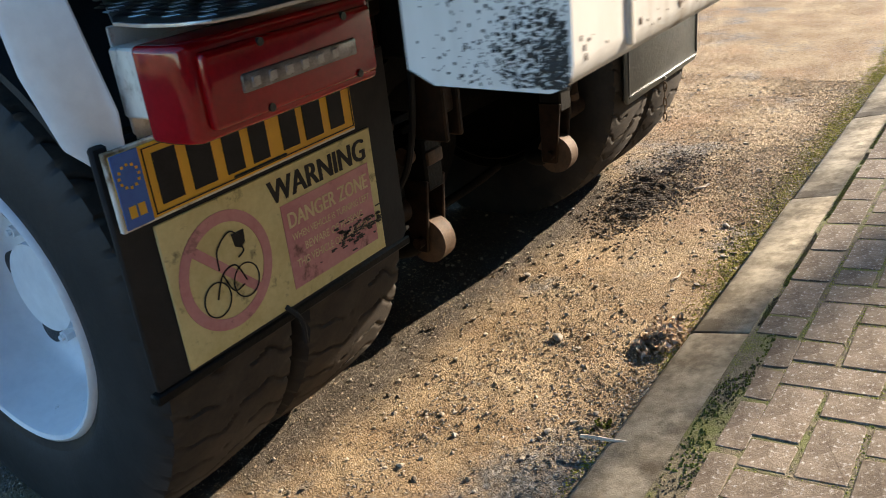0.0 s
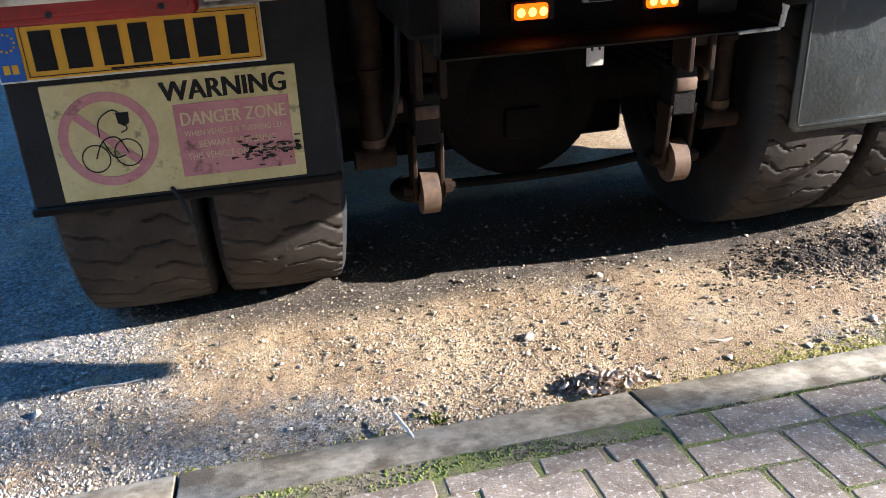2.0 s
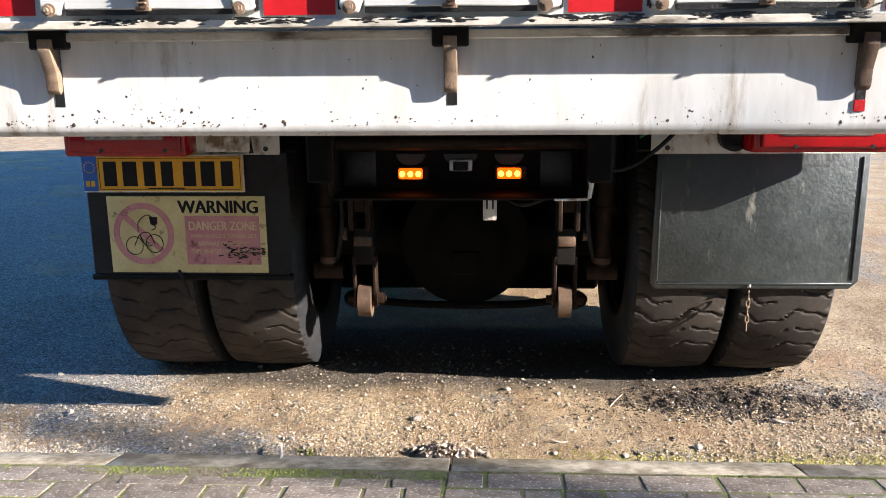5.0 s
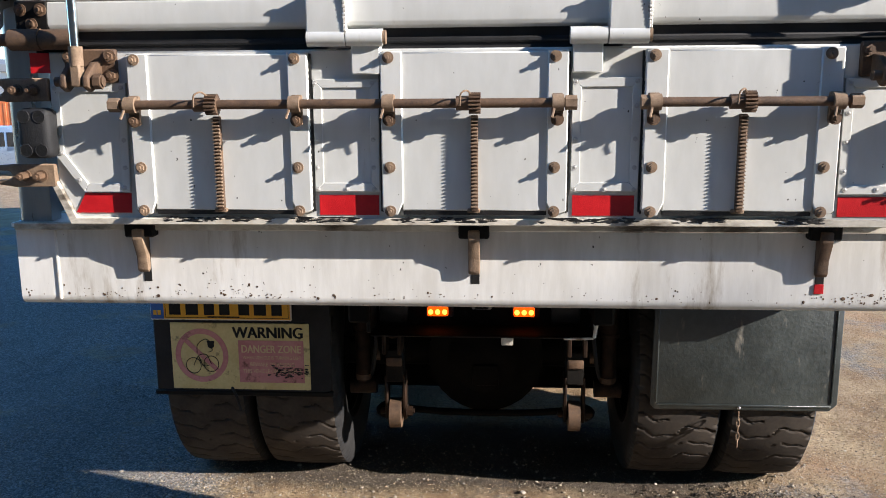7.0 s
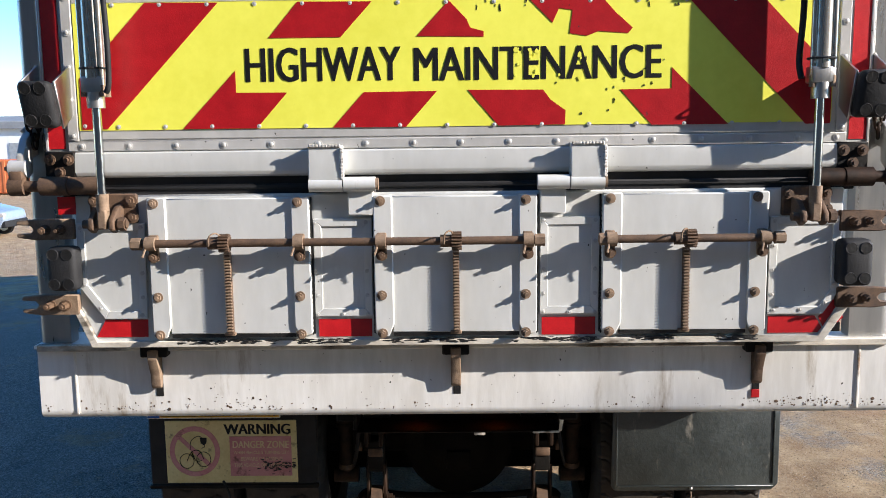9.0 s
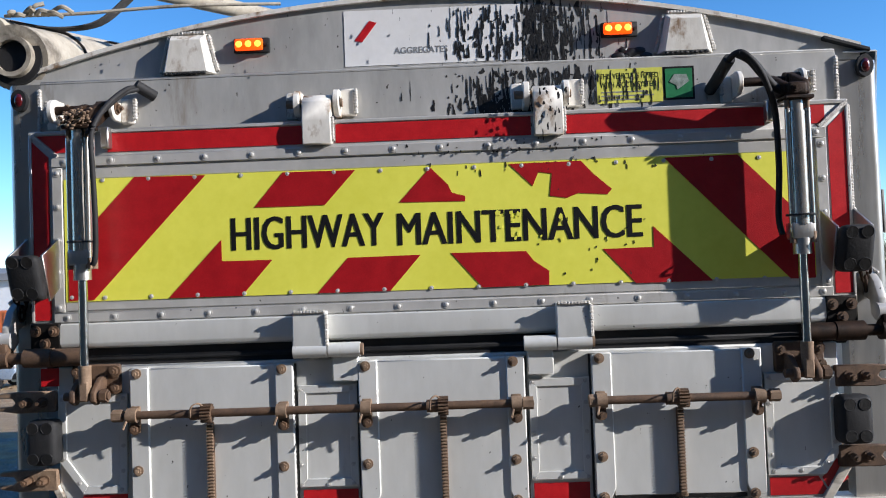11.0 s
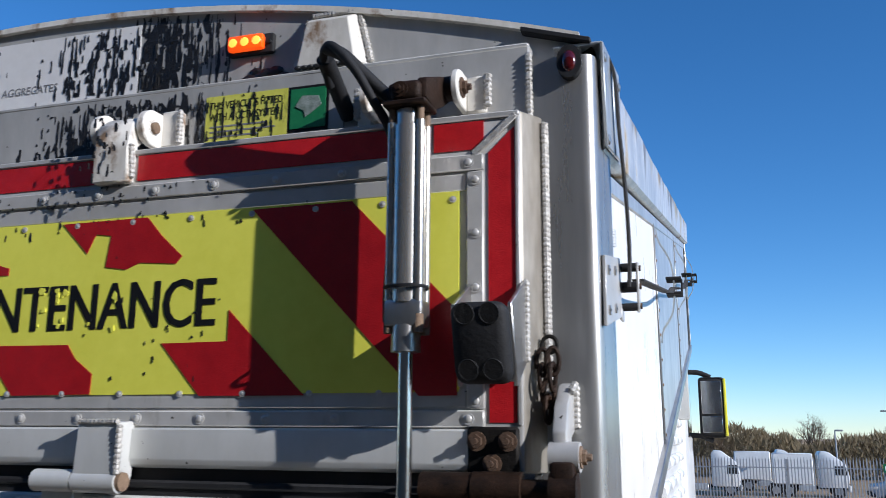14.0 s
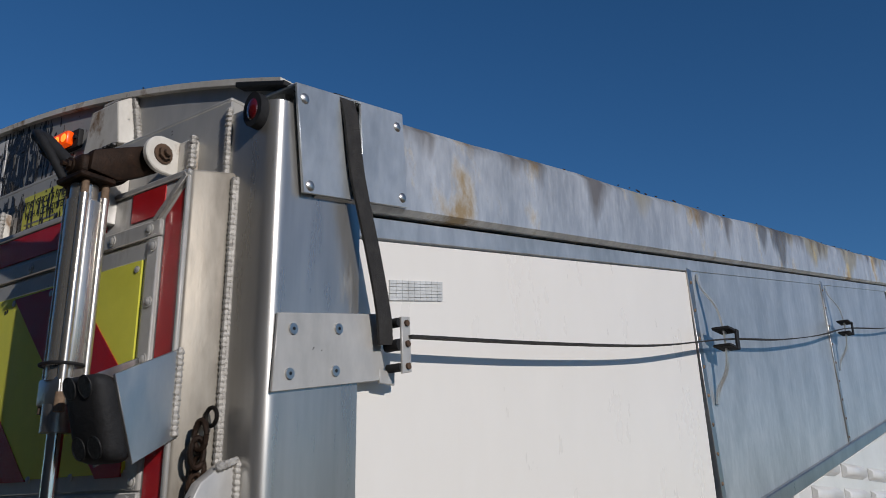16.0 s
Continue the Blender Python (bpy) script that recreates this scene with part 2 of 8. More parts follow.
joint_moss = material("damp_joint_moss", (0.060, 0.070, 0.015), (0.17, 0.19, 0.035), 0.95, 0.0, 60.0, 0.6, 250)
stone_mat = material("loose_stone", (0.22, 0.19, 0.155), (0.42, 0.38, 0.32), 0.85, 0.0, 25.0, 0.4, 200, vary=0.3)
leaf_mat = material("dry_leaf", (0.40, 0.31, 0.235), (0.74, 0.63, 0.52), 0.75, 0.0, 40.0, 0.3, 200, vary=0.25)
side_white = material("satin_white_side", (0.80, 0.765, 0.70), (0.86, 0.83, 0.775), 0.3, 0.0, 1.1, 0.25, 1.6, (1, 1, 0.45), spread=0.2)
soil_mat = material("dark_peaty_clods", (0.035, 0.026, 0.019), (0.12, 0.088, 0.062), 0.95, 0.0, 30.0, 0.6, 200, vary=0.3)
sill_mat = material("grimy_sill", (0.40, 0.355, 0.285), (0.62, 0.575, 0.49), 0.6, 0.0, 9.0, 0.25, 90, (0.6, 1, 1), (0.09, 0.070, 0.050), 0.20, 7.0, (0.5, 1, 1.5))
beam_paint = material("grimy_white_beam", (0.54, 0.52, 0.48), (0.68, 0.665, 0.63), 0.45, 0.0, 6.0, 0.08, 60, (1, 1, 0.18), (0.32, 0.27, 0.21), 0.135, 5.0, (1.6, 1, 0.30), speck=0.03)



def edge_rust(m):
    """Ochre and brown stains that run down from the lip's upper edge, which climbs with the body."""
    n, l = m.node_tree.nodes, m.node_tree.links
    b = n["Principled BSDF"]
    old = b.inputs["Base Color"].links[0].from_socket
    tc = n.new("ShaderNodeTexCoord")
    sep = n.new("ShaderNodeSeparateXYZ")
    l.new(tc.outputs["Object"], sep.inputs[0])

    def sums(op, a, c, e=None):
        x = n.new("ShaderNodeMath")
        x.operation = op
        for i, v in enumerate((a, c, e)):
            if isinstance(v, (int, float)):
                x.inputs[i].default_value = v
            elif v is not None:
                l.new(v, x.inputs[i])
        return x.outputs[0]

    def cloud(scale, stretch):
        mp = n.new("ShaderNodeMapping")
        mp.inputs["Scale"].default_value = stretch
        l.new(tc.outputs["Object"], mp.inputs[0])
        t = n.new("ShaderNodeTexNoise")
        t.inputs["Scale"].default_value, t.inputs["Detail"].default_value = scale, 6.0
        l.new(mp.outputs[0], t.inputs["Vector"])
        return t.outputs["Fac"]
    below = sums("MULTIPLY_ADD", sep.outputs[1], 0.1835, 2.46)
    below = sums("SUBTRACT", below, sep.outputs[2])
    col = old
    for colour, reach, scale, stretch in (((0.50, 0.40, 0.20), 0.16, 2.2, (1, 1, 0.3)), ((0.13, 0.085, 0.045), 0.085, 6.0, (1, 1, 0.25)), ((0.10, 0.085, 0.065), 0.35, 1.7, (1, 1, 0.05))):
        deep = sums("MULTIPLY", sums("SUBTRACT", cloud(scale, stretch), 0.47 if reach < 0.3 else 0.60), reach * 6.0)
        mr = n.new("ShaderNodeMapRange")
        l.new(sums("SUBTRACT", deep, below), mr.inputs[0])
        mr.inputs[1].default_value, mr.inputs[2].default_value, mr.inputs[3].default_value, mr.inputs[4].default_value = -0.02, 0.05, 0.0, 0.7
        mx = n.new("ShaderNodeMix")
        mx.data_type = "RGBA"
        l.new(mr.outputs[0], mx.inputs[0])
        l.new(col, mx.inputs[6])
        mx.inputs[7].default_value = (*colour, 1)
        col = mx.outputs[2]
    l.new(col, b.inputs["Base Color"])


edge_rust(lip_alu)

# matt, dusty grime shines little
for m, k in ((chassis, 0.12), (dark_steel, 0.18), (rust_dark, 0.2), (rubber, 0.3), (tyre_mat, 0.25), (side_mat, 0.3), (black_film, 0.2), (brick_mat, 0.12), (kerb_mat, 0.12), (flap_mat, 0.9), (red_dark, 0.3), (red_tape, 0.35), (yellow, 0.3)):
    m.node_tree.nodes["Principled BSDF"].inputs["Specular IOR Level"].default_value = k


# ---- builders ----
def link(name, bm, mat, parent=None, label="", angle=38):
    """One mesh object from a bmesh in plan units."""
    for v in bm.verts:
        v.co *= S
    me = bpy.data.meshes.new(name)
    bmesh.ops.recalc_face_normals(bm, faces=bm.faces)
    bm.to_mesh(me)
    bm.free()
    me.polygons.foreach_set("use_smooth", [True] * len(me.polygons))
    me.set_sharp_from_angle(angle=radians(angle))
    me.materials.append(mat)
    ob = new(name, me)
    if parent:
        ob.parent = parent
    if label:
        tagged(ob, label)
    return ob


part = link


def again(ob, x, y, z, parent=None, turn=None, size=1.0):
    """A piece that shares ob's mesh, moved by plan units."""
    o = bpy.data.objects.new(ob.name.split(".")[0], ob.data)
    scene.collection.objects.link(o)
    o.parent = parent or ob.parent
    o.matrix_basis = Matrix.Translation((x * S, y * S, z * S)) @ (turn or Matrix.Identity(4)) @ Matrix.Scale(size, 4)
    return o


def thing(name, label, category, x=0.0, y=0.0, z=0.0, group="", kind=""):
    e = new(name)
    e.empty_display_size = 0.1
    e.location = (x * S, y * S, z * S)
    return tagged(e, label, category, group, kind)


def bev(bm, geom_faces, r, seg=1):
    if r > 0:
        edges = list({e for f in geom_faces for e in f.edges})
        bmesh.ops.bevel(bm, geom=edges, offset=r, segments=seg, affect="EDGES", profile=0.5)


def prism(bm, pts, axis, a, b, r=0.0, seg=1):
    """Extrudes a polygon along an axis. pts: (x, z) for y, (y, z) for x, (x, y) for z."""
    def p3(p, d):
        return {"y": (p[0], d, p[1]), "x": (d, p[0], p[1]), "z": (p[0], p[1], d)}[axis]
    v0 = [bm.verts.new(p3(p, a)) for p in pts]
    v1 = [bm.verts.new(p3(p, b)) for p in pts]
    n = len(pts)
    fs = [bm.faces.new(v0), bm.faces.new(v1[::-1])]
    fs += [bm.faces.new((v0[i], v0[(i + 1) % n], v1[(i + 1) % n], v1[i])) for i in range(n)]
    bmesh.ops.recalc_face_normals(bm, faces=fs)
    bev(bm, fs, r, seg)
    return bm


def box(bm, x0, x1, y0, y1, z0, z1, r=0.003, seg=1):
    return prism(bm, [(x0, z0), (x1, z0), (x1, z1), (x0, z1)], "y", y0, y1, r, seg)


def cyl(bm, p, q, r, seg=16, r2=None, caps=True):
    p, q = Vector(p), Vector(q)
    d = q - p
    m = Matrix.Translation((p + q) / 2) @ d.to_track_quat("Z", "Y").to_matrix().to_4x4()
    bmesh.ops.create_cone(bm, cap_ends=caps, segments=seg, radius1=r, radius2=r if r2 is None else r2, depth=d.length, matrix=m)
    return bm


def tube(bm, pts, r, seg=8, flat=None):
    """A round or flat (flat = half width, half thickness, side vector) sweep along smooth points."""
    pts = [Vector(p) for p in pts]
    path = []
    for i in range(len(pts) - 1):
        a, b, c, d = pts[max(i - 1, 0)], pts[i], pts[i + 1], pts[min(i + 2, len(pts) - 1)]
        for k in range(6):
            t = k / 6
            path.append(0.5 * (2 * b + (c - a) * t + (2 * a - 5 * b + 4 * c - d) * t * t + (3 * b - a - 3 * c + d) * t ** 3))
    path.append(pts[-1])
    rings = []
    ref = Vector((0.13, 0.31, 0.94))
    for i, p in enumerate(path):
        tan = (path[min(i + 1, len(path) - 1)] - path[max(i - 1, 0)]).normalized()
        if flat:
            u = Vector(flat[2]).normalized()
            w = tan.cross(u).normalized()
            offs = [u * flat[0] + w * flat[1], u * flat[0] - w * flat[1], -u * flat[0] - w * flat[1], -u * flat[0] + w * flat[1]]
        else:
            u = tan.cross(ref).normalized()
            w = tan.cross(u)
            ref = w.cross(tan) * 0 + ref
            offs = [(u * math.cos(2 * math.pi * k / seg) + w * math.sin(2 * math.pi * k / seg)) * r for k in range(seg)]
        rings.append([bm.verts.new(p + o) for o in offs])
    k = len(rings[0])
    for a, b in zip(rings, rings[1:]):
        for i in range(k):
            bm.faces.new((a[i], a[(i + 1) % k], b[(i + 1) % k], b[i]))
    bm.faces.new(rings[0])
    bm.faces.new(rings[-1][::-1])
    return bm


UNIT_BALLS = {}


def ball(bm, c, r, scale=(1, 1, 1), u=12, v=8):
    """A sphere, made directly, so that many of them stay quick."""
    if (u, v) not in UNIT_BALLS:
        pts = [(0, 0, 1)] + [(math.sin(math.pi * i / v) * math.cos(2 * math.pi * k / u), math.sin(math.pi * i / v) * math.sin(2 * math.pi * k / u), math.cos(math.pi * i / v)) for i in range(1, v) for k in range(u)] + [(0, 0, -1)]
        fs = [(0, 1 + k, 1 + (k + 1) % u) for k in range(u)]
        for i in range(v - 2):
            a, b = 1 + i * u, 1 + (i + 1) * u
            fs += [(a + k, b + k, b + (k + 1) % u, a + (k + 1) % u) for k in range(u)]
        a, e = 1 + (v - 2) * u, 1 + (v - 1) * u
        fs += [(a + k, e, a + (k + 1) % u) for k in range(u)]
        UNIT_BALLS[(u, v)] = (pts, fs)
    pts, fs = UNIT_BALLS[(u, v)]
    vs = [bm.verts.new((c[0] + p[0] * r * scale[0], c[1] + p[1] * r * scale[1], c[2] + p[2] * r * scale[2])) for p in pts]
    for f in fs:
        bm.faces.new([vs[k] for k in f])
    return bm


def nut(bm, x, y, z, r=0.013, h=0.016, axis=(0, -1, 0)):
    """A washer, hexagon and stud that stand on a surface."""
    a = Vector(axis)
    p = Vector((x, y, z))
    cyl(bm, p, p + a * 0.003, r * 1.45, 14)
    cyl(bm, p + a * 0.003, p + a * h, r, 6)
    cyl(bm, p + a * h, p + a * (h + 0.008), r * 0.5, 8)
    return bm


def bead(bm, p, q, r=0.008, step=0.009):
    """A rippled weld bead from p to q, one piece."""
    p, q = Vector(p), Vector(q)
    d = (q - p).normalized()
    a = d.orthogonal().normalized()
    b = d.cross(a)
    n = max(6, int((q - p).length / step * 3))
    rows = []
    for i in range(n + 1):
        w = r * (0.80 + 0.30 * abs(math.sin(math.pi * i / 3)) + 0.12 * random.random()) * (0.5 if i in (0, n) else 1.0)
        c = p.lerp(q, i / n) + a * random.uniform(-0.1, 0.1) * r
        rows.append([bm.verts.new(c + (a * math.cos(2 * math.pi * k / 7) + b * math.sin(2 * math.pi * k / 7)) * w) for k in range(7)])
    for u, v in zip(rows, rows[1:]):
        for k in range(7):
            bm.faces.new((u[k], u[(k + 1) % 7], v[(k + 1) % 7], v[k]))
    bm.faces.new(rows[0][::-1])
    bm.faces.new(rows[-1])
    return bm


def letters(text, x0, x1, y, z0, z1, mat, parent, name="lettering", depth=0.0006, label="", bold=0.0):
    """Text in the built-in font, fitted into a rectangle that faces -y."""
    cu = bpy.data.curves.new(name, "FONT")
    cu.body, cu.extrude, cu.resolution_u = text, 0.0, 3
    ob = new(name, cu)
    me = bpy.data.meshes.new_from_object(ob.evaluated_get(bpy.context.evaluated_depsgraph_get()))
    bpy.data.objects.remove(ob)
    bm = bmesh.new()
    bm.from_mesh(me)
    xs = [v.co.x for v in bm.verts]
    zs = [v.co.y for v in bm.verts]
    ax, bx, az, bz = min(xs), max(xs), min(zs), max(zs)
    for v in bm.verts:
        v.co = ((v.co.x - ax) / (bx - ax) * (x1 - x0) + x0, y, (v.co.y - az) / (bz - az) * (z1 - z0) + z0)
    if bold:
        for k, dx in enumerate((-bold, bold)):
            dup = bmesh.ops.duplicate(bm, geom=[f for f in bm.faces if f.index >= 0 and f.material_index == 0] if k == 0 else first)
            got = [q for q in dup["geom"] if isinstance(q, bmesh.types.BMFace)]
            for v in {v for f in got for v in f.verts}:
                v.co.x += dx
                v.co.y -= 0.0001 * (k + 1)
            if k == 0:
                first = [f for f in bm.faces if f not in set(got)]
    ext = bmesh.ops.extrude_face_region(bm, geom=bm.faces[:])
    for v in ext["geom"]:
        if isinstance(v, bmesh.types.BMVert):
            v.co.y -= depth
    return link(name, bm, mat, parent, label)


def weld_line(parent, p, q, r=0.008):
    bm = bmesh.new()
    bead(bm, p, q, r)
    return link("weld", bm, weld, parent)


# ---- the truck ----
truck = thing("gritter_truck", "white and silver highway maintenance gritter truck with muddy wheels, parked", "truck")
YB = 0.07
YA = 0.112


def bolts(parent, spots, y, r=0.0098, h=0.0115, mat=None, name="bolt", axis=(0, -1, 0)):
    """Alike bolts on a face; the first carries the mesh."""
    first = None
    for x, z in spots:
        if first is None:
            bm = bmesh.new()
            nut(bm, x, y, z, r, h, axis)
            first, fx, fz = part(name, bm, mat or rust_pale, parent), x, z
        else:
            again(first, x - fx, 0, z - fz)


def rivets(parent, spots, y, r=0.0075, mat=None):
    first = None
    for x, z in spots:
        if first is None:
            bm = bmesh.new()
            cyl(bm, (x, y + 0.0005, z), (x, y - 0.0018, z), r * 1.35, 12)
            ball(bm, (x, y - 0.0010, z), r, (1, 0.42, 1), 10, 6)
            first, fx, fz = part("rivet", bm, mat or frame_alu, parent), x, z
        else:
            again(first, x - fx, 0, z - fz)


# rear wall of the body: posts, upper panel, arched board
bm = bmesh.new()
box(bm, -1.15, 1.16, YB, YB + 0.03, 2.30, 2.485, 0.002)
rear_panel = part("rear_panel", bm, dull_alu, truck, "dull silver rear panel stained with black tar")
for sx, x_in, x_out in ((-1, -1.15, -1.247), (1, 1.16, 1.28)):
    bm = bmesh.new()
    lo, hi = min(x_in, x_out), max(x_in, x_out)
    e = 0.024
    bend = [(x_out - sx * e * (1 - math.sin(q)), YB + e * (1 - math.cos(q))) for q in np.linspace(0, math.pi / 2, 7)]
    pts = [(x_in, YB), (x_out - sx * (e + 0.004), YB)] + bend + [(x_out, YB + e + 0.004), (x_out, 0.28), (x_out - sx * 0.03, 0.28), (x_out - sx * 0.03, 0.12), (x_in, 0.12)]
    if sx < 0:
        prism(bm, pts, "z", 1.217, 2.485, 0.0)
    else:
        prism(bm, pts, "z", 1.36, 2.455, 0.0)
        prism(bm, [(a, min(b, 0.14)) for a, b in pts], "z", 1.217, 1.36, 0.0)
    post = part("corner_post", bm, post_alu, truck)
    weld_line(post, (x_in, YB - 0.002, 2.34), (x_in, YB - 0.002, 2.47), 0.0065)
    weld_line(post, (x_in + sx * 0.03, YB - 0.001, 1.80), (x_in + sx * 0.03, YB - 0.001, 2.33), 0.004)

arc = [(-1.25 + 2.5 * i / 48, 2.705 - 0.128 * (-1.25 + 2.5 * i / 48) ** 2) for i in range(49)]
bm = bmesh.new()
prism(bm, arc + [(1.25, 2.47), (-1.25, 2.47)], "y", YA, YA + 0.02)
arch = part("arched_board", bm, dull_alu, truck, "arched silver headboard with tar splashes and stickers")
bm = bmesh.new()
prism(bm, [(x, z + 0.009) for x, z in arc] + [(x, z - 0.004) for x, z in arc[::-1]], "y", YA - 0.012, YA + 0.045, 0.0)
part("edge_trim", bm, paint_white, arch, "cream edge trim, chipped")
bm = bmesh.new()
box(bm, -1.15, 1.16, YB - 0.001, YA + 0.01, 2.482, 2.492, 0.003)
part("seam_strip", bm, dull_alu, arch)
bm = bmesh.new()
prism(bm, [(1.14, 2.537), (1.272, 2.497), (1.272, 2.486), (1.14, 2.526)], "y", YB + 0.02, YA + 0.06, 0.002)
part("corner_cap", bm, rubber, arch, "black rubber corner cap")


def lamp_cover(x):
    """A welded trapezoid cover that stands out from the board."""
    bm = bmesh.new()
    base = [(x - 0.083, 2.505), (x + 0.083, 2.505), (x + 0.055, 2.626), (x - 0.055, 2.626)]
    top = [(x - 0.066, 2.505), (x + 0.062, 2.505), (x + 0.045, 2.602), (x - 0.047, 2.602)]
    v0 = [bm.verts.new((p[0], YA, p[1])) for p in base]
    v1 = [bm.verts.new((p[0], YA - 0.036, p[1])) for p in top]
    fs = [bm.faces.new(v0), bm.faces.new(v1)] + [bm.faces.new((v0[i], v0[(i + 1) % 4], v1[(i + 1) % 4], v1[i])) for i in range(4)]
    bmesh.ops.recalc_face_normals(bm, faces=fs)
    bev(bm, fs, 0.002)
    c = part("lamp_cover", bm, paint_white, truck, "white welded trapezoid lamp cover", 14)
    weld_line(c, (x + 0.085, YA - 0.004, 2.51), (x + 0.058, YA - 0.004, 2.622), 0.007)
    weld_line(c, (x - 0.085, YA - 0.004, 2.51), (x - 0.058, YA - 0.004, 2.622), 0.006)
    weld_line(c, (x - 0.05, YA - 0.006, 2.628), (x + 0.05, YA - 0.006, 2.628), 0.006)
    bm = bmesh.new()
    for i in range(9):
        ball(bm, (x - 0.06 + i * 0.014, YA - 0.04, 2.500), 0.007, (1.2, 1, 0.7), 7, 5)
    tagged(part("tar_lumps", bm, tar, c, "small lumps of black tar"), kind="stuff")


lamp_cover(-0.717)
lamp_cover(0.744)


def beacon(x, z, y, w=0.083, h=0.034, lit=True, parent=truck):
    bm = bmesh.new()
    box(bm, x - w / 2 - 0.006, x + w / 2 + 0.018, y - 0.012, y + 0.004, z - h / 2 - 0.005, z + h / 2 + 0.005, 0.004, 2)
    cyl(bm, (x + w / 2 + 0.010, y - 0.011, z), (x + w / 2 + 0.010, y - 0.018, z), 0.005, 8)
    b = part("warning_lamp", bm, rubber, parent, "small warning lamp with lit amber diodes")
    bm = bmesh.new()
    box(bm, x - w / 2, x + w / 2, y - 0.028, y - 0.010, z - h / 2, z + h / 2, 0.006, 2)
    part("lens", bm, amber_lens if lit else clear_lens, b, "glowing amber lens")
    if lit:
        for i in range(3):
            bm = bmesh.new()
            cx = x - w / 2 + w * (i + 0.5) / 3
            ball(bm, (cx, y - 0.0275, z), 1.0, (w * 0.125, 0.003, h * 0.30), 14, 8)
            part("diode", bm, amber_core, b)


beacon(-0.534, 2.583, YA)
beacon(0.549, 2.583, YA)

# red oval marker lamps on the posts
for x in (-1.205, 1.237):
    bm = bmesh.new()
    cyl(bm, (x, YB, 2.437), (x, YB - 0.018, 2.437), 0.023, 20)
    for v in bm.verts:
        v.co.z = 2.437 + (v.co.z - 2.437) * 1.4
    lamp = part("marker_lamp", bm, rubber, truck, "oval red marker lamp in a black rubber ring")
    bm = bmesh.new()
    ball(bm, (x, YB - 0.016, 2.437), 0.0135, (1, 0.6, 1.55), 14, 10)
    part("lens", bm, dark_lens, lamp)

# stickers on the board and the panel
bm = bmesh.new()
box(bm, -0.253, 0.269, YA - 0.0015, YA + 0.001, 2.509, 2.674, 0)
logo = part("white_sticker", bm, logo_mat, truck, "large dull white sticker spattered with tar")
bm = bmesh.new()
prism(bm, [(-0.222, 2.585), (-0.201, 2.579), (-0.156, 2.636), (-0.178, 2.642)], "y", YA - 0.003, YA - 0.001)
part("red_slash", bm, red_tape, logo, "red slanted bar")
letters("AGGREGATES", -0.106, 0.052, YA - 0.0015, 2.541, 2.560, grey_ink, logo, depth=0.001)
bm = bmesh.new()
box(bm, 0.478, 0.666, YB - 0.0015, YB + 0.001, 2.360, 2.459, 0)
lime = part("yellow_label", bm, lime_film, truck, "yellow information label smeared with tar")
letters("THIS VEHICLE IS FITTED", 0.487, 0.655, YB - 0.0015, 2.430, 2.446, black_film, lime)
letters("WITH A CCTV SYSTEM", 0.487, 0.648, YB - 0.0015, 2.405, 2.421, black_film, lime)
for i, w in enumerate((0.13, 0.15, 0.11)):
    bm = bmesh.new()
    box(bm, 0.49, 0.49 + w, YB - 0.0022, YB - 0.001, 2.390 - i * 0.011, 2.3935 - i * 0.011, 0)
    part("print_bar", bm, grey_ink, lime)
bm = bmesh.new()
box(bm, 0.668, 0.757, YB - 0.0015, YB + 0.001, 2.363, 2.459, 0)
grn = part("green_label", bm, black_film, truck, "square green label with a worn white picture")
bm = bmesh.new()
box(bm, 0.674, 0.751, YB - 0.003, YB - 0.001, 2.369, 2.453, 0)
part("field", bm, green_film, grn)
bm = bmesh.new()
prism(bm, [(0.685, 2.415), (0.70, 2.437), (0.735, 2.434), (0.742, 2.415), (0.725, 2.403), (0.708, 2.392), (0.704, 2.405)], "y", YB - 0.0045, YB - 0.003)
part("worn_mark", bm, worn_grey, grn)

# ---- upper gate ----
def frustum(bm, lo, hi, y0, y1):
    """A plate with chamfered sides; lo and hi are x0, x1, z0, z1."""
    v0 = [bm.verts.new((x, y0, z)) for x, z in ((lo[0], lo[2]), (lo[1], lo[2]), (lo[1], lo[3]), (lo[0], lo[3]))]
    v1 = [bm.verts.new((x, y1, z)) for x, z in ((hi[0], hi[2]), (hi[1], hi[2]), (hi[1], hi[3]), (hi[0], hi[3]))]
    fs = [bm.faces.new(v0), bm.faces.new(v1)] + [bm.faces.new((v0[i], v0[(i + 1) % 4], v1[(i + 1) % 4], v1[i])) for i in range(4)]
    bmesh.ops.recalc_face_normals(bm, faces=fs)
    bev(bm, fs, 0.006, 2)


bm = bmesh.new()
frustum(bm, (-1.176, 1.184, 1.712, 2.342), (-1.152, 1.158, 1.716, 2.332), YB + 0.005, 0.0)
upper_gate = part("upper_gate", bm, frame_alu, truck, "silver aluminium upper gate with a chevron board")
# faces turned to the sides take a darker tan aluminium
upper_gate.data.materials.append(tan_alu)
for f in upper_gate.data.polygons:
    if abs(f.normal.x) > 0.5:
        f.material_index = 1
for xe in (-1.178, 1.186):
    weld_line(upper_gate, (xe, YB - 0.004, 1.79), (xe, YB - 0.004, 2.33), 0.0055)
# rim of the frame
for a in ((-1.150, 1.156, 2.321, 2.332), (-1.150, -1.142, 1.79, 2.321), (1.148, 1.156, 1.79, 2.321)):
    bm = bmesh.new()
    box(bm, a[0], a[1], -0.005, 0.002, a[2], a[3], 0.002)
    part("frame_rim", bm, frame_alu, upper_gate)
